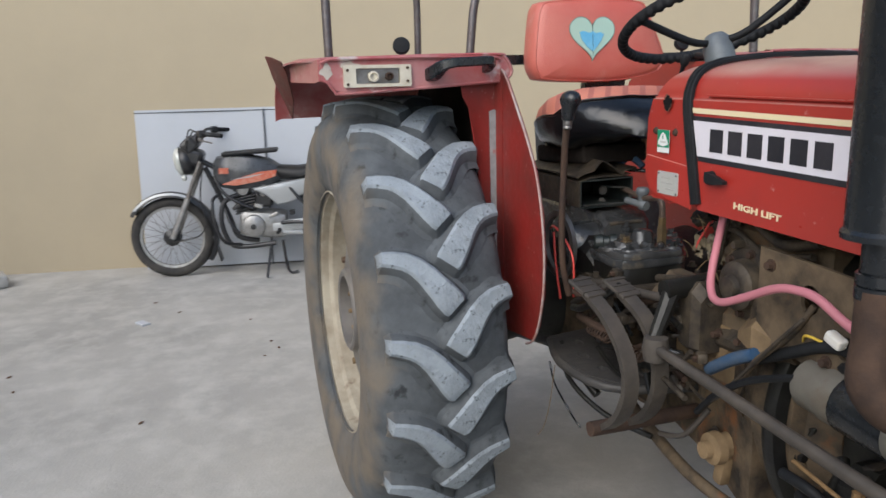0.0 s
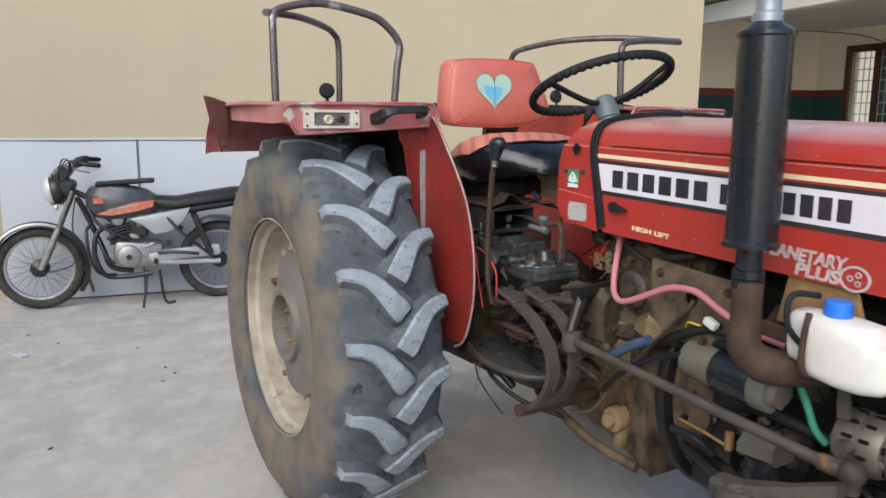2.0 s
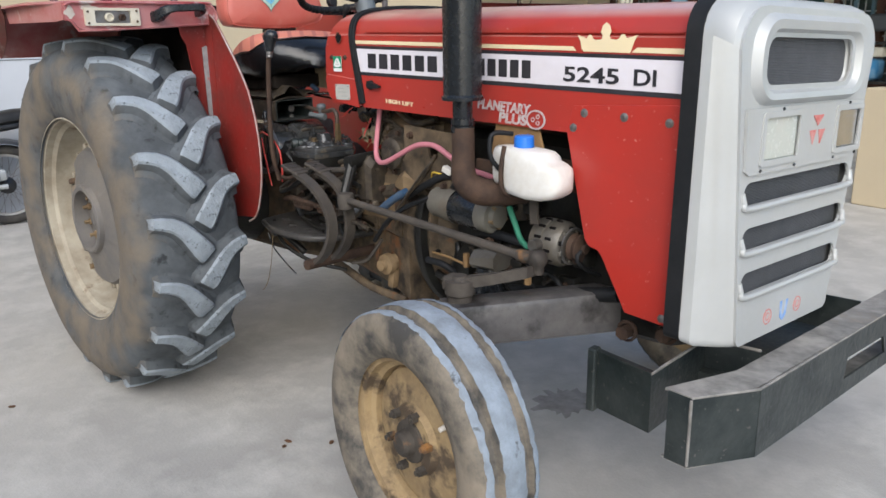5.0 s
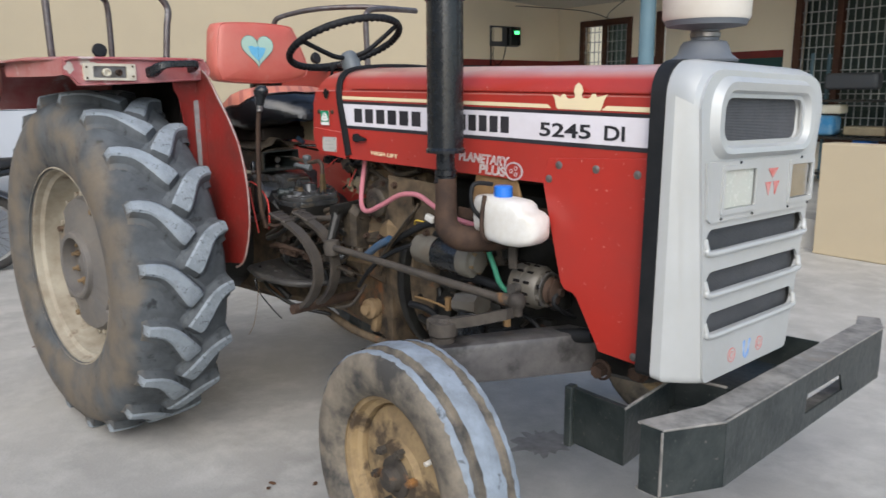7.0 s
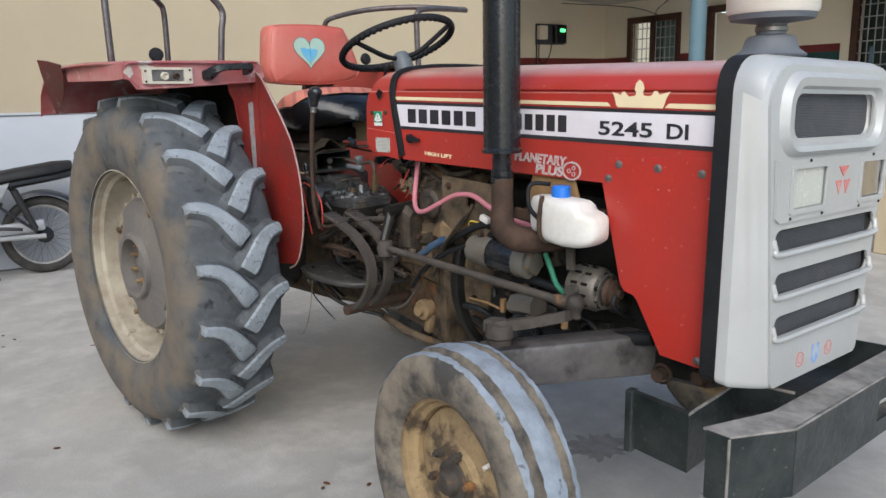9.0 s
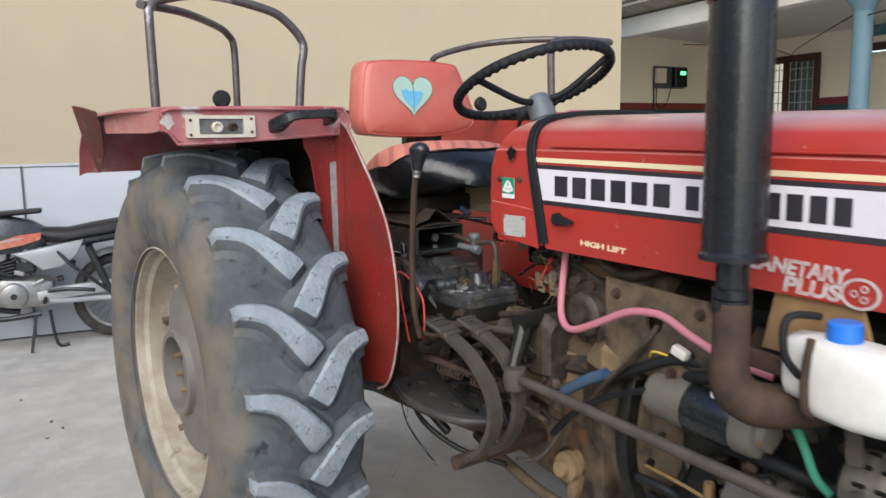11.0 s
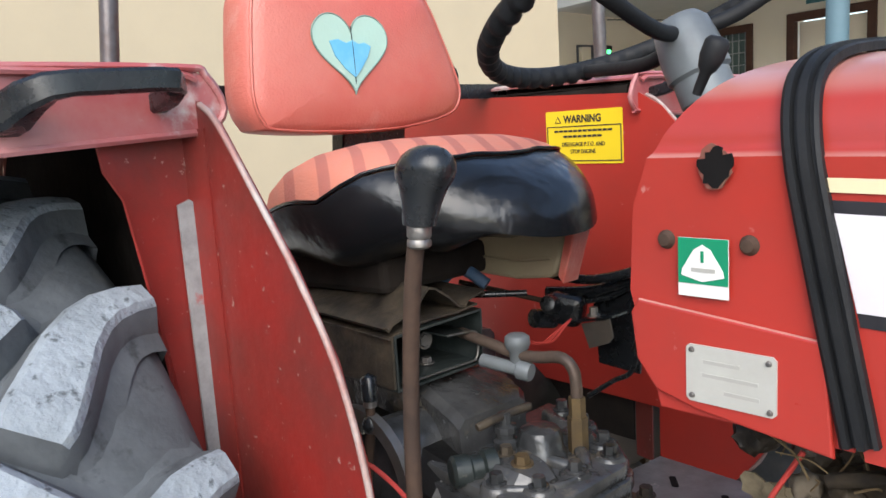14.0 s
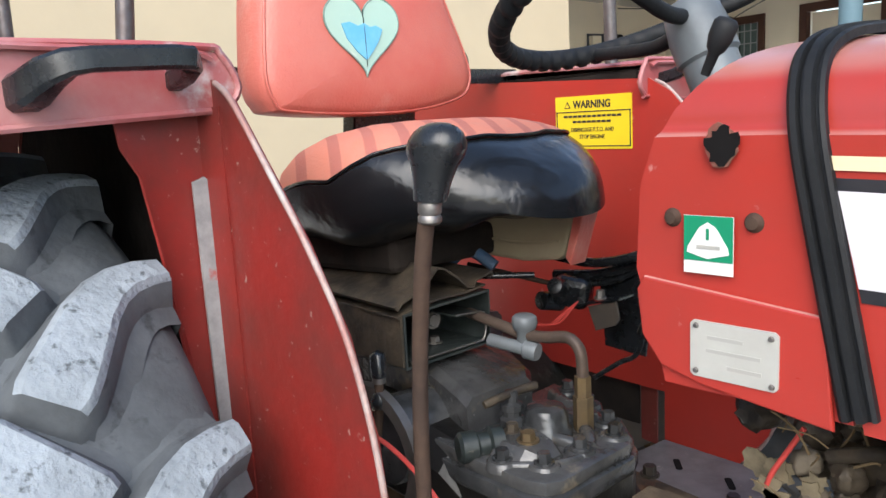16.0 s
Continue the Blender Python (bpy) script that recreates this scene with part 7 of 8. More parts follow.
# shifter rails, clevises, springs and brackets between the step plate and the cover
random.seed(23)
for i in range(34):
    x, y, z = random.uniform(0.58, 1.0), random.uniform(-0.33, -0.2), random.uniform(0.64, 0.80)
    ln, up, out = random.uniform(0.05, 0.15), random.uniform(-0.05, 0.06), random.uniform(-0.04, 0.03)
    r = random.uniform(0.004, 0.009)
    mat = random.choice((GRIME, IRON, PEDAL, RUST, IRON))
    a, b = Vector((x, y, z)), Vector((x + ln, y + out, z + up))
    bm = tube(B(), [a, a.lerp(b, 0.5) + Vector((0, 0, random.uniform(-0.012, 0.02))), b], r, 7, steps=3)
    link = part("link_rod", bm, mat, gear, "", 60)
    if i % 3 == 0:
        part("clevis", box(B(), b, (0.028, 0.02, 0.022), (0, random.uniform(-30, 30), random.uniform(-25, 25)), 0.004), GRIME, link, "", 40)
        bolt(b + Vector((0, -0.011, 0)), "-y", 0.006, 0.009, RUST, link)
for i in range(15):
    c = (random.uniform(0.56, 0.98), random.uniform(-0.29, -0.19), random.uniform(0.65, 0.79))
    br = part("gear_bracket", box(B(), c, (random.uniform(0.03, 0.08), random.uniform(0.02, 0.06), random.uniform(0.03, 0.07)), (random.uniform(-20, 20), random.uniform(-25, 25), random.uniform(-25, 25)), 0.008), random.choice((GRIME, IRON, IRON, DARK_ALU)), gear, "", 40)
    bolt((c[0], c[1] - 0.02, c[2] + 0.03), "-y", 0.007, 0.02, random.choice((RUST, GRIME)), br)
part("shift_shaft", rod(B(), (0.60, -0.30, 0.80), (0.99, -0.29, 0.845), 0.010, n=12), PEDAL, gear, "", 40)
part("shift_shaft", rod(B(), (0.62, -0.33, 0.745), (0.80, -0.345, 0.835), 0.007, n=10), PEDAL, gear, "", 40)
for k in range(2):
    x0 = 0.70 + 0.14 * k
    part("return_spring", tube(B(), [(x0 + 0.0016 * i, -0.325 + 0.011 * math.cos(i * 0.8), 0.70 + 0.011 * math.sin(i * 0.8)) for i in range(60)], 0.0022, 5, steps=1), RUST, gear, "coiled return spring", 60)
# pale casting tail in front of the cover, dropping towards the clutch housing
cast("clutch_cover", [(0.76, -0.19, -0.06, 0.74, 0.845), (0.84, -0.195, -0.03, 0.74, 0.83), (0.93, -0.2, 0.02, 0.74, 0.815), (1.02, -0.21, 0.12, 0.74, 0.835), (1.08, -0.2, 0.19, 0.74, 0.87)], TAN_CAST, gear, "dusty tan clutch housing top", 0.03)
cast("housing_post", [(0.985, -0.27, -0.2, 0.74, 0.885), (1.03, -0.275, -0.2, 0.74, 0.89), (1.05, -0.265, -0.2, 0.74, 0.87)], GRIME, gear, "", 0.012)
for p, q, r in (((0.80, -0.2, 0.84), (1.0, -0.24, 0.885), 0.009), ((0.86, -0.22, 0.80), (1.02, -0.25, 0.83), 0.007)):
    part("shift_rail", rod(B(), p, q, r, n=10), GRIME, gear, "", 40)
for x, y in ((0.82, -0.15), (0.90, -0.16), (0.98, -0.16), (0.84, -0.06), (0.92, -0.03)):
    bolt((x, y, 0.826), "z", 0.008, 0.016, IRON, gear)
# straw, flakes and dried clods caught under the cowl
for i in range(18):
    a = Vector((random.uniform(0.93, 1.06), random.uniform(-0.24, -0.16), random.uniform(0.93, 1.03)))
    b = a + Vector((random.uniform(-0.04, 0.04), random.uniform(-0.02, 0.02), random.uniform(-0.05, 0.03)))
    part("straw", tube(B(), [a, a.lerp(b, 0.5) + Vector((0.006, -0.004, 0.006)), b], random.uniform(0.0007, 0.0014), 5, steps=3), STRAW, sbox, "", 60)


def clod(p, r):
    bm = B()
    bmesh.ops.create_icosphere(bm, subdivisions=3, radius=1.0)
    ph = [random.uniform(0, 6) for _ in range(6)]
    for v in bm.verts:
        c = v.co.copy()
        k = 1 + 0.16 * math.sin(4 * c.x + ph[0]) * math.sin(5 * c.y + ph[1]) + 0.12 * math.sin(9 * c.z + ph[2]) * math.sin(8 * c.x + ph[3]) + 0.06 * math.sin(17 * c.y + ph[4])
        v.co = Vector(p) + Vector((c.x * r[0], c.y * r[1], c.z * r[2])) * k
    return part("mud_clod", bm, random.choice((DUST_TAN, TAN_CAST, GRIME, GRIME)), sbox, "", 60)


for i in range(22):
    q = random.uniform(0.010, 0.024)
    clod((random.uniform(0.915, 1.06), random.uniform(-0.19, -0.12), random.uniform(0.925, 1.02)), (q, q, q * random.uniform(0.6, 1.1)))
for i in range(12):
    x, z = random.uniform(0.93, 1.03), random.uniform(0.925, 0.97)
    part("flake", plate(B(), blob(x, z, random.uniform(0.009, 0.017), 16, 0.45, 0.8), "xz", -0.185 - 0.004 * (i % 5), 0.002), FLAKE, sbox)
part("red_wire", tube(B(), [(0.968, -0.19, 1.0), (0.955, -0.195, 0.975), (0.945, -0.2, 0.955), (0.94, -0.2, 0.94)], 0.0026, 7, steps=5), RED_WIRE, sbox, "", 60)
# hoses, wires and small iron between starter, pump and alternator
for i in range(22):
    x, y, z = random.uniform(1.32, 1.72), random.uniform(-0.25, -0.18), random.uniform(0.56, 0.74)
    a = Vector((x, y, z))
    b = a + Vector((random.uniform(-0.12, 0.12), random.uniform(-0.03, 0.02), random.uniform(-0.1, 0.1)))
    part("engine_pipe", tube(B(), [a, a.lerp(b, 0.5) + Vector((0.02, -0.012, 0.015)), b], random.uniform(0.004, 0.011), 7, steps=4), random.choice((RUBBER, IRON, GRIME, RUST, IRON)), eng, "", 60)
for i in range(16):
    c = (random.uniform(1.32, 1.86), random.uniform(-0.21, -0.16), random.uniform(0.46, 0.84))
    bk = part("engine_lug", box(B(), c, (random.uniform(0.03, 0.1), 0.05, random.uniform(0.03, 0.08)), (0, random.uniform(-15, 15), random.uniform(-10, 10)), 0.01), random.choice((GRIME, IRON, IRON)), eng, "", 40)
    bolt((c[0], c[1] - 0.025, c[2]), "-y", 0.008, 0.014, random.choice((RUST, IRON)), bk)
for pts, r, mat in (([(1.02, -0.26, 0.66), (1.12, -0.285, 0.67), (1.22, -0.29, 0.77), (1.30, -0.285, 0.86), (1.33, -0.27, 0.90)], 0.0035, GRIME), ([(1.06, -0.27, 0.62), (1.15, -0.29, 0.70), (1.24, -0.29, 0.76), (1.34, -0.28, 0.80)], 0.0075, RUBBER), ([(0.63, -0.40, 0.60), (0.66, -0.40, 0.55), (0.72, -0.39, 0.50), (0.76, -0.38, 0.47)], 0.0025, BLACK), ([(0.66, -0.40, 0.60), (0.645, -0.405, 0.5), (0.62, -0.41, 0.42), (0.60, -0.42, 0.385)], 0.0012, STRAW)):
    part("thin_cable", tube(B(), pts, r, 6, steps=6), mat, gear, "thin hanging cable", 60)

# support casting of the steering column, under the tank
cast("column_support", [(0.985, -0.165, 0.2, 0.84, 1.0), (1.04, -0.18, 0.21, 0.84, 1.05), (1.30, -0.185, 0.22, 0.84, 1.05)], TAN_CAST, sbox, "", 0.03)
for x, z in ((1.05, 0.93), (1.16, 1.02), (1.24, 0.93)):
    bolt((x, -0.185, z), "-y", 0.009, 0.02, GRIME, sbox)
for pts, r in (([(0.99, -0.19, 0.98), (1.06, -0.2, 1.0), (1.16, -0.205, 0.97), (1.28, -0.21, 0.99)], 0.007), ([(1.0, -0.2, 0.90), (1.04, -0.215, 0.95), (1.05, -0.21, 1.03)], 0.005), ([(1.10, -0.2, 1.04), (1.2, -0.21, 1.0), (1.3, -0.215, 1.02)], 0.010)):
    part("oil_line", tube(B(), pts, r, 7, steps=5), GRIME, sbox, "", 60)

# wiring and clutter under the seat
for pts, r, mat in (([(0.30, -0.02, 1.06), (0.36, -0.06, 1.05), (0.40, -0.04, 1.085), (0.44, -0.02, 1.06)], 0.010, CABLE_BLUE), ([(0.26, -0.1, 1.06), (0.34, -0.12, 1.075), (0.42, -0.08, 1.055), (0.50, 0.0, 1.05)], 0.005, BLACK), ([(0.45, 0.1, 1.06), (0.52, 0.12, 1.05), (0.60, 0.14, 1.07), (0.66, 0.16, 1.11)], 0.008, BLACK), ([(0.46, 0.12, 1.02), (0.54, 0.15, 1.03), (0.62, 0.2, 1.08)], 0.006, BLACK), ([(0.60, 0.12, 0.95), (0.62, 0.12, 1.0), (0.63, 0.13, 1.06)], 0.004, IRON)):
    part("loose_wire", tube(B(), pts, r, 7, steps=5), mat, carrier, "", 60)
part("lining_edge", plate(B(), [(0.575, 1.16), (0.553, 1.076), (0.562, 1.066), (0.592, 1.16)], "xz", 0.046, 0.036, 0.002), SEAT_RED, cushion, "torn red edge of the lining")

# ---- the board and the motorcycle by the wall ----
board = thing("display_board", "white sheet-covered display board leaning on the wall", "board")
board.matrix_world = WALL_FRAME @ Matrix.Scale(0.965, 4)
FRAME_GREY = material("grey_board_frame", (0.1, 0.105, 0.115), 0.5, 0.3)
bm = B()
loft(bm, [[Vector((u, -0.115 * (1 - z / 1.2) - 0.014 + 0.003 * math.sin(7 * u + 3 * z), z)) for u in np.linspace(0.05, 2.55, 26)] for z in np.linspace(0.012, 1.195, 10)])
bmesh.ops.solidify(bm, geom=bm.faces[:], thickness=0.008)
part("sheet", bm, BOARD, board, "creased white flex sheet", 60)
for u in (0.06, 1.0, 1.98, 2.54):
    part("frame_bar", box(B(), (u, -0.062 - (0.012 if u == 1.0 else 0), 0.6), (0.018 if u != 1.0 else 0.014, 0.012, 1.2), (-5.5, 0, 0)), BOARD if u != 1.0 else FRAME_GREY, board)
part("frame_bar", box(B(), (1.3, -0.018, 1.19), (2.5, 0.006, 0.006)), FRAME_GREY, board)
part("frame_bar", box(B(), (1.3, -0.008, 1.20), (2.5, 0.014, 0.02)), BOARD, board)
part("sheet_fold", plate(B(), [(0.055, 0.02), (0.17, 0.02), (0.125, 1.14), (0.055, 1.19)], "xz", -0.122, 0.003), BOARD, board).matrix_basis = pose(0, 0.0, 0, -5.5, 0, 0)

moto = thing("motorcycle", "black and orange commuter motorcycle on its side stand", "motorcycle")
moto.matrix_world = WALL_FRAME @ Matrix.Translation((0.304, -0.357, 0)) @ Matrix.Scale(0.965, 4)
# local x runs from the front wheel back to the rear wheel, y towards the wall
M_BLACK = material("motorcycle_black", (0.018, 0.018, 0.02), 0.35, 0, (0.04, 0.04, 0.04), 20, 0.5, 0.05, 60)
M_ORANGE = material("orange_flame_decal", (0.5, 0.09, 0.04), 0.4, 0, (0.55, 0.3, 0.22), 26, 0.7)
M_GREY = material("graphite_tank_paint", (0.05, 0.053, 0.057), 0.3, 0.2, (0.12, 0.124, 0.13), 10, 0.6)
M_ALU = material("cast_aluminium", (0.36, 0.355, 0.345), 0.42, 0.6, (0.2, 0.19, 0.175), 20, 0.6, 0.15, 70)
M_SILVER = material("silver_plastic", (0.4, 0.415, 0.42), 0.35, 0.2, (0.33, 0.335, 0.33), 8, 0.4)
M_SEAT = material("black_motorcycle_seat", (0.015, 0.015, 0.016), 0.45, 0, (0.03, 0.03, 0.03), 10, 0.5, 0.1, 60)
M_TYRE = material("motorcycle_tyre", (0.035, 0.034, 0.033), 0.8, 0, (0.09, 0.08, 0.07), 12, 0.6, 0.3, 80)
TURN_Y = pose(0, 0, 0, 90, 0, 0)


def spoked(x, r, name):
    m = Matrix.Translation((x, 0, r)) @ TURN_Y
    ring = [(r - 0.036 + 0.036 * math.cos(a), 0.034 * math.sin(a)) for a in np.linspace(0, 2 * math.pi, 12, endpoint=False)]
    tyre = part(name, lathe(B(), ring, m, 48, True), M_TYRE, moto, "", 60)
    part("rim", lathe(B(), [(r - 0.062, 0.018), (r - 0.085, 0.014), (r - 0.085, -0.014), (r - 0.062, -0.018)], m, 48), M_ALU, tyre, "", 40)
    bm = B()
    for k in range(36):
        a = 2 * math.pi * k / 36
        b = a + (0.5 if k % 2 else -0.5)
        s = 0.03 if k % 4 < 2 else -0.03
        rod(bm, m @ Vector((0.045 * math.cos(b), 0.045 * math.sin(b), s)), m @ Vector(((r - 0.084) * math.cos(a), (r - 0.084) * math.sin(a), 0)), 0.0016, n=4)
    part("spoke_web", bm, STEEL, tyre)
    part("hub", lathe(B(), [(0.0, 0.06), (0.02, 0.06), (0.05, 0.04), (0.062, 0.03), (0.062, -0.03), (0.05, -0.04), (0.0, -0.05)], m, 24), M_BLACK, tyre, "", 40)
    return tyre


spoked(0.0, 0.297, "front_wheel")
spoked(1.235, 0.297, "rear_wheel")
for y in (-0.085, 0.085):
    part("fork_tube", rod(B(), (0.015, y, 0.30), (0.145, y, 0.585), 0.021, n=14), M_ALU, moto, "", 40)
    part("fork_stanchion", rod(B(), (0.14, y, 0.575), (0.255, y, 0.85), 0.015, n=14), STEEL, moto, "", 40)
part("front_mudguard", lathe(B(), [(0.300, 0.055), (0.325, 0.045), (0.335, 0.0), (0.325, -0.045), (0.300, -0.055)], Matrix.Translation((0, 0, 0.30)) @ TURN_Y, 24, False, -35, 148), M_BLACK, moto, "black mudguard with a silver side", 40)
part("mudguard_trim", lathe(B(), [(0.312, 0.056), (0.328, 0.047)], Matrix.Translation((0, 0, 0.301)) @ TURN_Y, 24, False, 60, 140), M_SILVER, bpy.data.objects["front_mudguard"])
part("mud_flap", box(B(), (0.315, 0, 0.20), (0.012, 0.09, 0.20), (0, -14, 0), 0.004), M_BLACK, moto)
head = part("headlamp", lathe(B(), [(0.0, -0.02), (0.05, -0.01), (0.078, 0.01), (0.085, 0.05), (0.08, 0.07), (0.05, 0.1), (0.0, 0.12)], Matrix.Translation((0.09, 0, 0.84)) @ Matrix.Scale(1.2, 4) @ pose(0, 0, 0, 0, 80, 0), 28), M_BLACK, moto, "round headlamp in a black shell", 40)
part("headlamp_glass", lathe(B(), [(0.0, -0.018), (0.05, -0.012), (0.08, 0.004), (0.088, 0.016), (0.09, 0.03)], Matrix.Translation((0.083, 0, 0.84)) @ Matrix.Scale(1.2, 4) @ pose(0, 0, 0, 0, 80, 0), 28), LENS, head, "", 40)
part("meter_shell", box(B(), (0.185, 0, 0.965), (0.10, 0.17, 0.11), (0, 45, 0), 0.02), M_BLACK, moto, "black meter housing")
part("fly_screen", box(B(), (0.20, 0.0, 0.88), (0.14, 0.16, 0.12), (0, 20, 0), 0.03), M_BLACK, moto)
part("handlebar", tube(B(), [(0.42, -0.36, 1.045), (0.34, -0.31, 1.055), (0.27, -0.18, 1.06), (0.25, -0.08, 0.985), (0.25, 0.08, 0.985), (0.27, 0.18, 1.06), (0.34, 0.31, 1.055), (0.42, 0.36, 1.045)], 0.011, 10, steps=5), M_BLACK, moto, "", 60)
for y in (-1, 1):
    part("grip", rod(B(), (0.33, y * 0.30, 1.055), (0.46, y * 0.385, 1.043), 0.016, n=12), RUBBER, moto, "", 40)
    part("lever", tube(B(), [(0.33, y * 0.29, 1.035), (0.30, y * 0.33, 1.02), (0.40, y * 0.42, 1.0)], 0.006, 6, steps=4), STEEL, moto, "", 60)
    part("switch_block", box(B(), (0.315, y * 0.285, 1.055), (0.05, 0.05, 0.05), (0, 0, 30), 0.01), M_BLACK, moto)
    part("indicator", lathe(B(), [(0.0, 0.03), (0.018, 0.02), (0.022, 0.0), (0.0, -0.01)], Matrix.Translation((0.16, y * 0.16, 0.745)) @ pose(0, 0, 0, 0, -90, 0), 14), LENS, moto, "", 40)
for k in range(4):
    part("control_cable", tube(B(), [(0.30, -0.26 + 0.14 * k, 1.04), (0.22, -0.2 + 0.12 * k, 1.08 - 0.02 * k), (0.17, -0.09 + 0.05 * k, 0.93), (0.22, 0.0, 0.80)], 0.005, 6, steps=5), M_BLACK, moto, "", 60)
part("brake_cable", tube(B(), [(0.27, -0.1, 0.80), (0.24, -0.12, 0.6), (0.26, -0.11, 0.42), (0.2, -0.09, 0.31), (0.02, -0.07, 0.27)], 0.005, 6, steps=5), M_BLACK, moto, "", 60)
# tank, seat and side cover, skinned from plan sections
def hull(rows):
    return [[Vector((x, yc * k, z0 + (z1 - z0) * h)) for k, h in ((0.0, 0.0), (0.7, 0.0), (1.0, 0.25), (1.0, 0.6), (0.75, 0.92), (0.0, 1.0), (-0.75, 0.92), (-1.0, 0.6), (-1.0, 0.25), (-0.7, 0.0))] for x, yc, z0, z1 in rows]


tank = part("fuel_tank", loft(B(), hull([(0.33, 0.03, 0.70, 0.83), (0.36, 0.08, 0.665, 0.875), (0.46, 0.125, 0.64, 0.895), (0.60, 0.14, 0.645, 0.885), (0.74, 0.125, 0.665, 0.85), (0.83, 0.06, 0.70, 0.79)]), close=True), M_GREY, moto, "black tank with an orange flame decal", 45)
part("tank_decal", plate(B(), [(0.40, 0.685), (0.52, 0.725), (0.66, 0.765), (0.79, 0.775), (0.78, 0.73), (0.68, 0.70), (0.50, 0.672)], "xz", -0.141, 0.006, 0.002), M_ORANGE, tank, "orange flame decal")
part("tank_decal", plate(B(), [(0.46, 0.715), (0.60, 0.74), (0.72, 0.755), (0.60, 0.728)], "xz", -0.1425, 0.004), M_SILVER, tank)
part("tank_mark", plate(B(), rect(0.385, 0.76, 0.45, 0.80), "xz", -0.128, 0.004), M_ORANGE, tank)
part("tank_cover", box(B(), (0.60, 0, 0.90), (0.40, 0.15, 0.03), (0, -3, 0), 0.012), M_SEAT, tank, "black tank cover")
seat = part("seat", loft(B(), hull([(0.74, 0.07, 0.755, 0.81), (0.82, 0.11, 0.70, 0.80), (0.95, 0.13, 0.70, 0.79), (1.10, 0.14, 0.72, 0.815), (1.35, 0.135, 0.75, 0.85), (1.47, 0.10, 0.78, 0.85)]), close=True), M_SEAT, moto, "long black seat", 50)
part("side_cover", plate(B(), [(0.60, 0.645), (0.80, 0.675), (1.04, 0.715), (0.99, 0.61), (0.90, 0.54), (0.78, 0.52), (0.70, 0.59)], "xz", -0.135, 0.27, 0.02), M_SILVER, moto, "silver side cover", 40)
part("tail", loft(B(), hull([(1.0, 0.10, 0.66, 0.74), (1.3, 0.10, 0.70, 0.78), (1.55, 0.07, 0.74, 0.81)]), close=True), M_BLACK, moto, "black tail fairing", 45)
part("rear_mudguard", lathe(B(), [(0.305, 0.07), (0.33, 0.06), (0.34, 0.0), (0.33, -0.06), (0.305, -0.07)], Matrix.Translation((1.235, 0, 0.30)) @ TURN_Y, 24, False, -20, 120), M_BLACK, moto, "", 40)
# engine, frame and exhaust
meng = part("engine", box(B(), (0.665, 0, 0.375), (0.34, 0.24, 0.19), (0, 6, 0), 0.04), M_ALU, moto, "aluminium engine with a round cover", 40)
part("clutch_cover", lathe(B(), [(0.0, 0.04), (0.05, 0.038), (0.078, 0.025), (0.085, 0.0)], Matrix.Translation((0.60, -0.115, 0.37)) @ TURN_Y, 28), M_ALU, meng, "", 40)
part("cover_bolt", rod(B(), (0.60, -0.15, 0.37), (0.60, -0.165, 0.37), 0.02, n=16), M_BLACK, meng)
for k in range(6):
    part("cylinder_fin", box(B(), (0.545, 0, 0.47 + 0.022 * k), (0.15, 0.17, 0.009), (0, -12, 0), 0.002), M_BLACK, meng)
part("cylinder_head", lathe(B(), [(0.0, 0.09), (0.04, 0.085), (0.055, 0.05), (0.06, -0.07)], Matrix.Translation((0.535, 0, 0.635)) @ TURN_Y, 20), M_ALU, meng, "", 40)
part("carburettor", box(B(), (0.68, -0.02, 0.55), (0.12, 0.12, 0.1), (0, 0, 0), 0.02), M_BLACK, meng)
part("exhaust_pipe", tube(B(), [(0.52, -0.04, 0.60), (0.40, -0.07, 0.55), (0.37, -0.09, 0.40), (0.42, -0.10, 0.25), (0.52, -0.11, 0.22), (0.75, -0.13, 0.24)], 0.018, 12, steps=6), M_BLACK, moto, "", 60)
part("chain_case", box(B(), (0.98, -0.10, 0.37), (0.52, 0.045, 0.085), (0, -4, 0), 0.02), M_SILVER, moto, "silver chain case", 40)
part("down_tube", tube(B(), [(0.27, 0, 0.80), (0.33, 0, 0.66), (0.42, 0, 0.42), (0.47, 0, 0.28), (0.62, 0, 0.24)], 0.019, 10, steps=5), M_BLACK, moto, "", 60)
part("top_tube", tube(B(), [(0.26, 0, 0.84), (0.5, 0, 0.72), (0.85, 0, 0.66), (1.3, 0, 0.72)], 0.02, 10, steps=5), M_BLACK, moto, "", 60)
for y in (-0.12, 0.12):
    part("shock_absorber", rod(B(), (1.17, y, 0.36), (1.06, y, 0.66), 0.024, n=14), M_BLACK, moto, "", 40)
    part("foot_peg", rod(B(), (0.78, y, 0.335), (0.78, y * 2.2, 0.34), 0.014, n=10), RUBBER, moto)
    part("swing_arm", rod(B(), (0.80, y * 0.9, 0.31), (1.235, y * 0.9, 0.30), 0.018, n=10), M_SILVER, moto)
part("kick_start", tube(B(), [(0.80, -0.13, 0.385), (0.90, -0.17, 0.395), (1.02, -0.19, 0.385), (1.08, -0.19, 0.375)], 0.013, 8, steps=4), M_BLACK, moto, "", 60)
part("leg_guard", tube(B(), [(0.36, -0.08, 0.60), (0.34, -0.24, 0.58), (0.35, -0.27, 0.42), (0.40, -0.22, 0.28), (0.50, -0.12, 0.24)], 0.012, 10, steps=5), M_BLACK, moto, "", 60)
part("side_stand", rod(B(), (0.72, -0.12, 0.26), (0.68, -0.24, 0.008), 0.010, n=8), M_BLACK, moto)
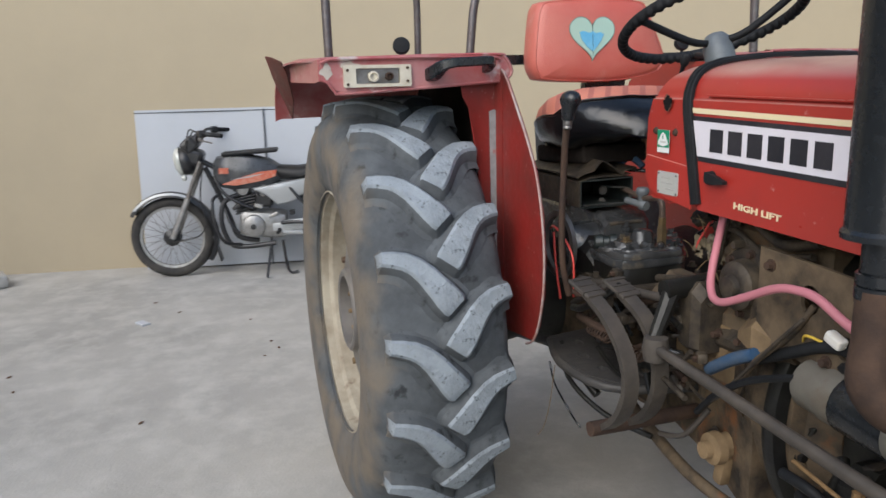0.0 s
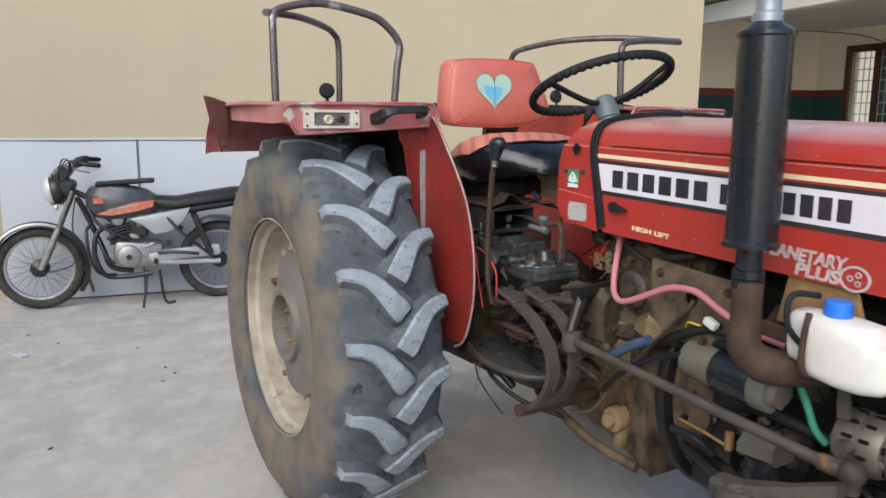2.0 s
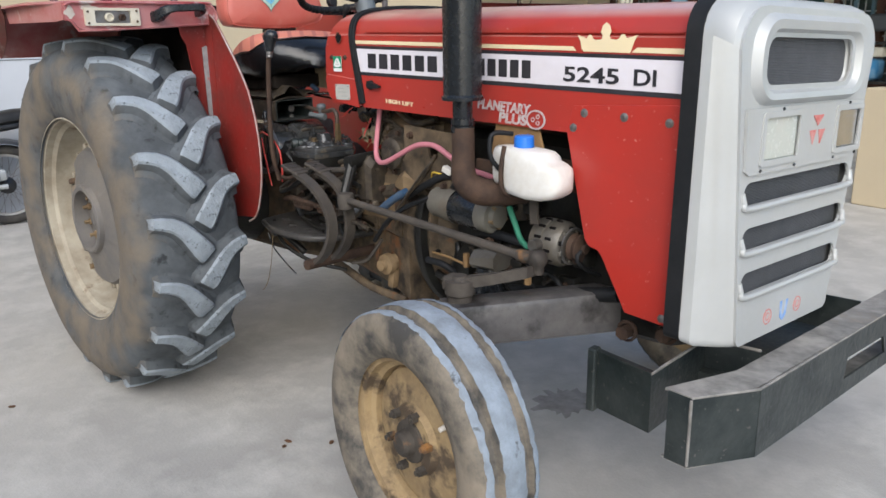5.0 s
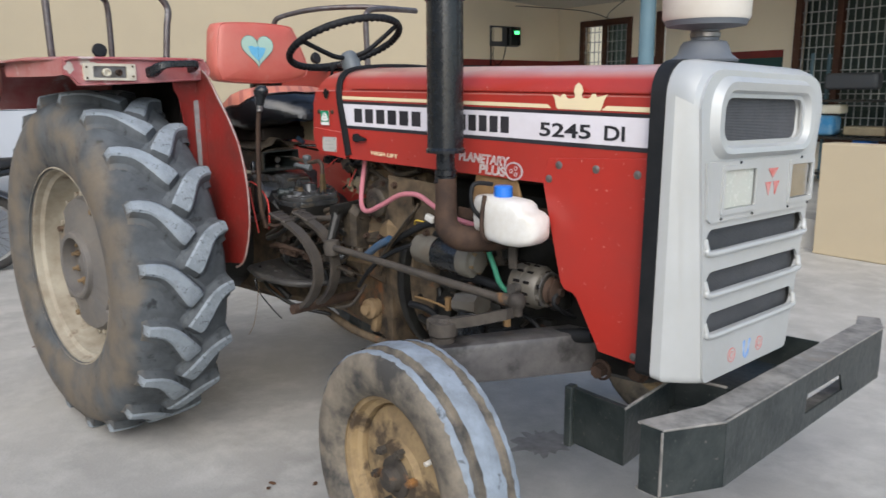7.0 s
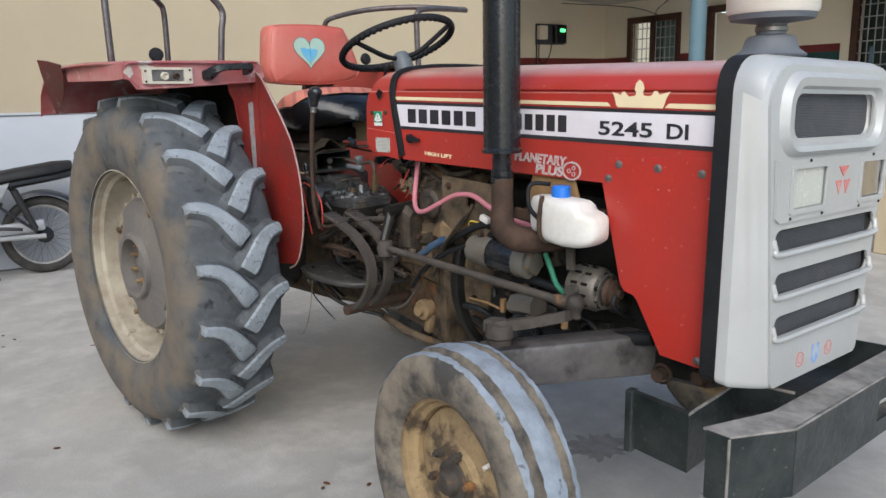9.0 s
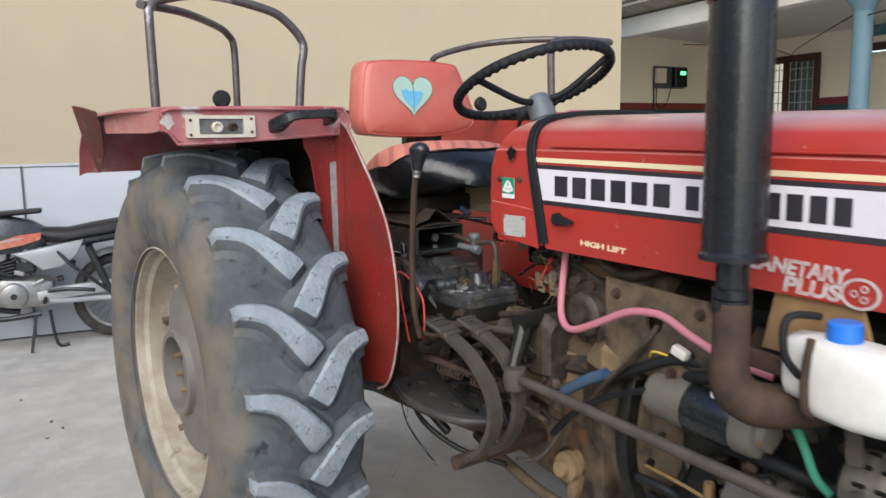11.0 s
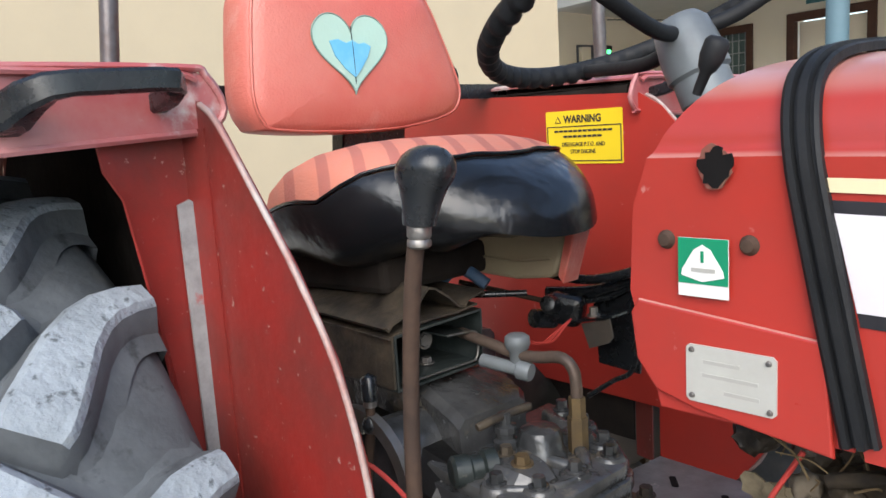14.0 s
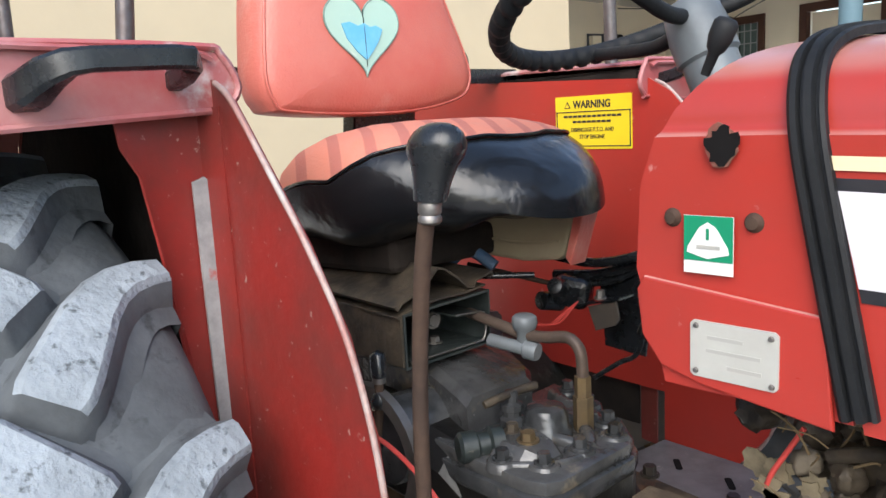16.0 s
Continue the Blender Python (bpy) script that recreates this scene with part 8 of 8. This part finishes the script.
part("main_stand", tube(B(), [(0.80, -0.14, 0.26), (0.83, -0.14, 0.03), (0.90, -0.14, 0.02)], 0.011, 8, steps=4), M_BLACK, moto, "", 60)

# belts, boxes and brackets between tank and engine
random.seed(31)
for i in range(14):
    c = (random.uniform(0.48, 0.95), random.uniform(-0.1, -0.03), random.uniform(0.42, 0.66))
    part("engine_fitting", box(B(), c, (random.uniform(0.03, 0.08), 0.06, random.uniform(0.02, 0.06)), (0, random.uniform(-40, 40), 0), 0.006), random.choice((M_BLACK, M_ALU, M_BLACK)), meng)
for pts in ([(0.34, -0.06, 0.74), (0.40, -0.1, 0.62), (0.50, -0.12, 0.55), (0.60, -0.12, 0.50)], [(0.86, -0.12, 0.66), (0.95, -0.15, 0.55), (1.05, -0.15, 0.46), (1.18, -0.13, 0.34)], [(0.40, -0.08, 0.50), (0.44, -0.14, 0.40), (0.5, -0.14, 0.32)]):
    part("wiring", tube(B(), pts, 0.012, 8, steps=5), M_BLACK, moto, "", 60)

# ---- the building across the yard ----
WALL_FAR = material("pale_cream_plaster", (0.86, 0.76, 0.6), 0.85, 0, (0.82, 0.72, 0.57), 1.2, 0.7, 0.1, 30)
DADO_GREEN = material("dark_green_dado", (0.02, 0.06, 0.06), 0.6, 0, (0.03, 0.075, 0.07), 2, 0.5)
DADO_RED = material("maroon_band", (0.2, 0.035, 0.03), 0.6, 0, (0.16, 0.03, 0.03), 4, 0.5)
WOOD = material("dark_brown_frame", (0.075, 0.032, 0.022), 0.5, 0, (0.11, 0.05, 0.03), 6, 0.7, 0.15, 40)
GRILLE = material("pale_grille_paint", (0.4, 0.42, 0.42), 0.5, 0.2)
POST_BLUE = material("blue_grey_post", (0.10, 0.17, 0.21), 0.55, 0, (0.13, 0.2, 0.24), 5, 0.5)
CURTAIN = material("bright_curtain", (0.72, 0.68, 0.56), 0.8, 0, (0.66, 0.62, 0.5), 5, 0.5)
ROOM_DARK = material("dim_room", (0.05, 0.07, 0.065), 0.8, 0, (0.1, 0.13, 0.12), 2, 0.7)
SOFFIT = material("grey_sheet_soffit", (0.58, 0.55, 0.49), 0.7, 0, (0.5, 0.47, 0.42), 3, 0.6)


def far_part(name, bm, mat, label, category, smooth=None):
    return setting(name, bm, mat, FAR_FRAME, label, category, smooth)


def opening_wall(bm, x0, x1, z0, z1, holes, y, t):
    return holed_plate(bm, [(x0, z0), (x1, z0), (x1, z1), (x0, z1)], [[(a, b), (c, b), (c, d), (a, d)] for a, b, c, d in holes], "xz", y, t)


WIN = (0.02, 0.75, 1.0, 2.08)
DOOR = (1.53, 0.02, 2.42, 2.08)
BAY = (3.55, 0.45, 5.0, 2.35)
north = far_part("wall_north", opening_wall(B(), -0.5, 9.0, 0.0, 4.2, [WIN, DOOR, BAY], 0.0, 0.22), WALL_FAR, "cream verandah wall with a green dado", "wall")
far_part("wall_meter", box(B(), (-0.61, -1.55, 2.1), (0.22, 3.5, 4.2)), WALL_FAR, "cream end wall of the verandah", "wall")
for a, b, tag in ((-0.5, 0.0, "a"), (1.02, 1.47, "b"), (2.48, 3.40, "c"), (4.95, 9.0, "d")):
    far_part("dado_" + tag, box(B(), ((a + b) / 2, -0.006, 0.72), (b - a, 0.012, 1.44)), DADO_GREEN, "dark green painted dado", "dado")
    far_part("band_" + tag, box(B(), ((a + b) / 2, -0.007, 1.485), (b - a, 0.014, 0.09)), DADO_RED, "maroon painted band", "band")
far_part("dado_e", box(B(), (-0.494, -1.55, 0.72), (0.012, 3.4, 1.44)), DADO_GREEN, "dark green painted dado", "dado")
far_part("band_e", box(B(), (-0.493, -1.55, 1.485), (0.014, 3.4, 0.09)), DADO_RED, "maroon painted band", "band")


def window(name, hole, bars, label, leaf=None):
    a, b, c, d = hole
    w = far_part(name, holed_plate(B(), [(a - 0.02, b - 0.02), (c + 0.02, b - 0.02), (c + 0.02, d + 0.03), (a - 0.02, d + 0.03)], [[(a + 0.06, b + 0.06), (c - 0.06, b + 0.06), (c - 0.06, d - 0.06), (a + 0.06, d - 0.06)]], "xz", -0.03, 0.09), WOOD, label, "window")
    n = int((c - a) / 0.085)
    for k in range(1, n):
        part("bar", rod(B(), (a + (c - a) * k / n, 0.0, b + 0.05), (a + (c - a) * k / n, 0.0, d - 0.05), 0.007, n=6), GRILLE, w)
    for k in range(1, bars):
        z = b + (d - b) * k / bars
        part("bar", rod(B(), (a + 0.05, 0.004, z), (c - 0.05, 0.004, z), 0.007, n=6), GRILLE, w)
    return w


# emission makes this panel as bright as the backlit curtain it stands for
CURTAIN_GLOW = material("glowing_curtain", (0.8, 0.76, 0.64), 0.9)
CURTAIN_GLOW.node_tree.nodes["Principled BSDF"].inputs["Emission Color"].default_value = (0.9, 0.86, 0.72, 1)
CURTAIN_GLOW.node_tree.nodes["Principled BSDF"].inputs["Emission Strength"].default_value = 0.28
w1 = window("window_1", WIN, 9, "brown framed window with a pale grille")
part("mullion", box(B(), (0.50, 0.01, 1.415), (0.08, 0.08, 1.3)), WOOD, w1)
part("curtain_glow_panel", box(B(), (0.27, 0.10, 1.40), (0.34, 0.02, 1.25)), CURTAIN_GLOW, w1, "glowing panel standing in for the backlit curtain")
# flat dark panel; the unlit room's dimness is in its colour
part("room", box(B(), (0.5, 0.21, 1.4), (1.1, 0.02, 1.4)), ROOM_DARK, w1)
part("glass_leaf", box(B(), (0.78, 0.12, 1.4), (0.36, 0.02, 1.25)), material("greenish_shutter", (0.16, 0.22, 0.2), 0.5, 0, (0.12, 0.16, 0.15), 4, 0.6), w1)
d1 = far_part("door_1", holed_plate(B(), [(1.47, 0.02), (2.48, 0.02), (2.48, 2.14), (1.47, 2.14)], [[(1.56, 0.03), (2.39, 0.03), (2.39, 2.05), (1.56, 2.05)]], "xz", -0.03, 0.08), WOOD, "brown framed door standing open", "door")
part("door_leaf", box(B(), (1.98, 0.09, 1.04), (0.82, 0.03, 2.0)), WALL_FAR, d1, "pale door leaf")
part("door_handle", rod(B(), (2.3, 0.07, 1.0), (2.3, 0.03, 1.0), 0.012, n=8), STEEL, d1)
w2 = window("window_2", BAY, 14, "tall dark window with a steel grille")
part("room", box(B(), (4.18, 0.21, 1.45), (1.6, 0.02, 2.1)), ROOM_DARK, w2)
part("mullion", box(B(), (4.08, -0.005, 1.45), (0.07, 0.09, 2.0)), WOOD, w2)
# verandah roof, beam and posts
far_part("verandah_roof", box(B(), (4.2, -1.6, 2.5), (9.8, 3.4, 0.14), (-3.0, 0, 0)), SOFFIT, "grey verandah ceiling slab", "ceiling")
beam = far_part("verandah_beam", box(B(), (4.2, -3.05, 2.27), (9.8, 0.16, 0.20), (0, 0, 0), 0.01), SOFFIT, "weathered verandah edge beam", "beam")
far_part("verandah_gutter", box(B(), (4.2, -3.2, 2.43), (9.8, 0.3, 0.03), (-12, 0, 0)), CREAM, "pale sheet roof edge", "roof")
far_part("verandah_floor", box(B(), (4.2, -1.5, -0.1), (9.8, 3.3, 0.24)), CONCRETE, "grey verandah floor", "floor")
POSTS = "posts along the verandah"
post = thing("verandah_post", "blue-grey painted steel verandah post", "post", group=POSTS)
post.matrix_world = FAR_FRAME @ Matrix.Translation((3.78, -3.05, 0))
part("shaft", rod(B(), (0, 0, 0.0), (0, 0, 2.14), 0.075, n=18), POST_BLUE, post, "", 40)
part("capital", lathe(B(), [(0.076, 2.02), (0.09, 2.06), (0.14, 2.13), (0.14, 2.17), (0.0, 2.17)], Matrix(), 18), POST_BLUE, post, "", 40)
copy_thing(post, FAR_FRAME @ Matrix.Translation((7.4, -3.05, 0)))
# parapet by the open end
far_part("parapet", box(B(), (7.8, -3.2, 0.21), (4.2, 0.2, 0.86), (0, 0, 0), 0.01), WALL, "low cream parapet wall", "wall")
# meter board
meter = thing("electric_meter", "electricity meter with a green lit display", "meter")
meter.matrix_world = FAR_FRAME @ Matrix.Translation((-0.5, -1.15, 1.78))
part("board", box(B(), (0.012, -0.02, 0.1), (0.024, 0.56, 0.30), (0, 0, 0), 0.006), FRAME_GREY, meter)
part("fuse_box", box(B(), (0.05, -0.2, 0.12), (0.07, 0.16, 0.2), (0, 0, 0), 0.01), WALL_FAR, meter)
part("meter_case", box(B(), (0.06, 0.13, 0.10), (0.10, 0.22, 0.28), (0, 0, 0), 0.02), BLACK, meter, "black meter case")
GREEN_LIT = bpy.data.materials.new("green_display")
GREEN_LIT.use_nodes = True
GREEN_LIT.node_tree.nodes["Principled BSDF"].inputs["Emission Color"].default_value = (0.05, 1.0, 0.25, 1)
GREEN_LIT.node_tree.nodes["Principled BSDF"].inputs["Emission Strength"].default_value = 1.2
part("display", box(B(), (0.112, 0.15, 0.155), (0.004, 0.10, 0.05)), GREEN_LIT, meter, "glowing green display")
part("conduit", tube(B(), [(0.02, -0.24, -0.05), (0.03, -0.25, -0.25), (0.03, -0.16, -0.33), (0.03, -0.05, -0.22), (0.03, 0.0, -0.05)], 0.007, 6, steps=5), BLACK, meter, "", 60)
part("conduit", rod(B(), (0.02, -0.29, -0.5), (0.02, -0.29, -0.05), 0.01, n=6), BLACK, meter)
for k, pts in enumerate(([(-0.2, -1.2, 2.3), (0.4, -0.4, 2.22), (0.6, -0.04, 2.11)], [(0.6, -0.05, 2.1), (2.0, -1.6, 2.0), (3.72, -3.05, 2.02)], [(3.85, -3.1, 1.98), (5.6, -3.3, 2.12), (8.6, -3.3, 2.3)])):
    ob = part("overhead_cable", tube(B(), pts, 0.006, 6, steps=8), BLACK, smooth=60)
    ob.matrix_world = FAR_FRAME
    tagged(ob, "thin black cable slung across the verandah", "cable")
# shelf with odds and ends inside the grilled bay
rack = thing("storage_rack", "dark storage rack with boxes under the window", "rack")
rack.matrix_world = FAR_FRAME @ Matrix.Translation((4.75, -0.45, 0.0))
for z in (0.52, 0.92, 0.12):
    part("shelf", box(B(), (0, 0, z), (1.3, 0.4, 0.03)), BLACK, rack)
for x in (-0.63, 0.63):
    for y in (-0.18, 0.18):
        part("upright", box(B(), (x, y, 0.72), (0.03, 0.03, 1.44)), POST_BLUE, rack)
BLUE_BOX = material("blue_carton", (0.05, 0.25, 0.5), 0.6, 0, (0.3, 0.45, 0.55), 8, 0.7)
for name, c, sz, mat, label in (("carton", (-0.55, -0.02, 0.65), (0.34, 0.28, 0.22), BLUE_BOX, "blue printed carton on a rack"), ("carton", (-0.5, -0.02, 0.83), (0.36, 0.26, 0.10), CURTAIN, "white carton on a rack"), ("plastic_tub", (-0.05, -0.02, 0.33), (0.2, 0.26, 0.38), BLUE_PLASTIC, "blue plastic tub on a rack"), ("cardboard_box", (-0.05, 0.0, 0.60), (0.42, 0.24, 0.10), CARD, "brown cardboard box on a rack"), ("cloth_roll", (-0.25, 0.0, 1.13), (0.55, 0.2, 0.18), FRAME_GREY, "grey rolled cloth on a rack"), ("dark_box", (0.4, 0.0, 0.62), (0.3, 0.24, 0.16), ROOM_DARK, "dark closed box on a rack")):
    ob = part(name, box(B(), c, sz, (0, 0, 7), min(sz) * 0.2, 3), mat, smooth=40)
    ob.matrix_world = rack.matrix_world
    tagged(ob, label, name.replace("_", " "))
board2 = part("wall_sign", box(B(), (1.98, -0.02, 2.33), (0.55, 0.02, 0.22)), material("teal_sign", (0.04, 0.16, 0.17), 0.5, 0, (0.3, 0.35, 0.33), 14, 0.5))
board2.matrix_world = FAR_FRAME
tagged(board2, "teal sign board over the door", "sign")

# ---- unseen wall added behind the walk to block sky light ----
setting("unseen_wall_south", box(B(), (0.5, -7.6, 1.7), (11.0, 0.3, 3.4)), WALL, Matrix(), "unseen cream wall added to block sky light", "wall")

# ---- small things on the ground ----
LEAF = material("dry_leaf", (0.1, 0.05, 0.03), 0.8, 0, (0.16, 0.09, 0.04), 40, 0.6)
random.seed(21)
leaf_bm = plate(B(), [(-0.012, 0.0), (-0.004, 0.007), (0.008, 0.006), (0.014, -0.001), (0.004, -0.006), (-0.007, -0.005)], "xy", 0.0, 0.002)
first_leaf = part("dry_leaf", leaf_bm, LEAF)
first_leaf.matrix_world = pose(0.985, -0.60, 0.004, 8, 12, 40)
tagged(first_leaf, "small curled brown leaf on the concrete", "leaf", "leaves on the yard")
spots = [(1.09, -0.505)] + [(random.uniform(-1.5, 1.6), random.uniform(-1.6, 0.3)) for _ in range(16)] + [(random.uniform(-3.5, -1.0), random.uniform(-2.6, -0.4)) for _ in range(8)]
for x, y in spots:
    if abs(y + 0.65) < 0.3 and abs(x) < 0.5 or (1.3 < x < 2.1):
        continue
    copy_thing(first_leaf, pose(x, y, 0.004, random.uniform(-10, 10), random.uniform(-10, 10), random.uniform(0, 360)))
STAIN = material("oil_stain", (0.2, 0.19, 0.175), 0.5, 0, (0.33, 0.31, 0.29), 14, 0.9, 0.3, 60)
stain = part("oil_stain", plate(B(), blob(1.45, 0.24, 0.09, 40, 0.3, 1.2), "xy", 0.0005, 0.001), STAIN)
tagged(stain, "dark oil stain soaked into the concrete", "stain")
chalk = part("plaster_chip", box(B(), (0, 0, 0.006), (0.09, 0.05, 0.012), (0, 0, 0), 0.004), BOARD)
chalk.matrix_world = pose(-2.21, -1.585, 0, 0, 0, 30)
tagged(chalk, "pale flat chip lying on the concrete", "chip")
stone = part("stone_block", box(B(), (0, 0, 0.045), (0.22, 0.16, 0.09), (0, 0, 0), 0.025, 2), CONCRETE, smooth=30)
stone.matrix_world = pose(-3.55, -2.62, 0, 0, 0, 20)
tagged(stone, "rough grey stone block by the wall", "stone")
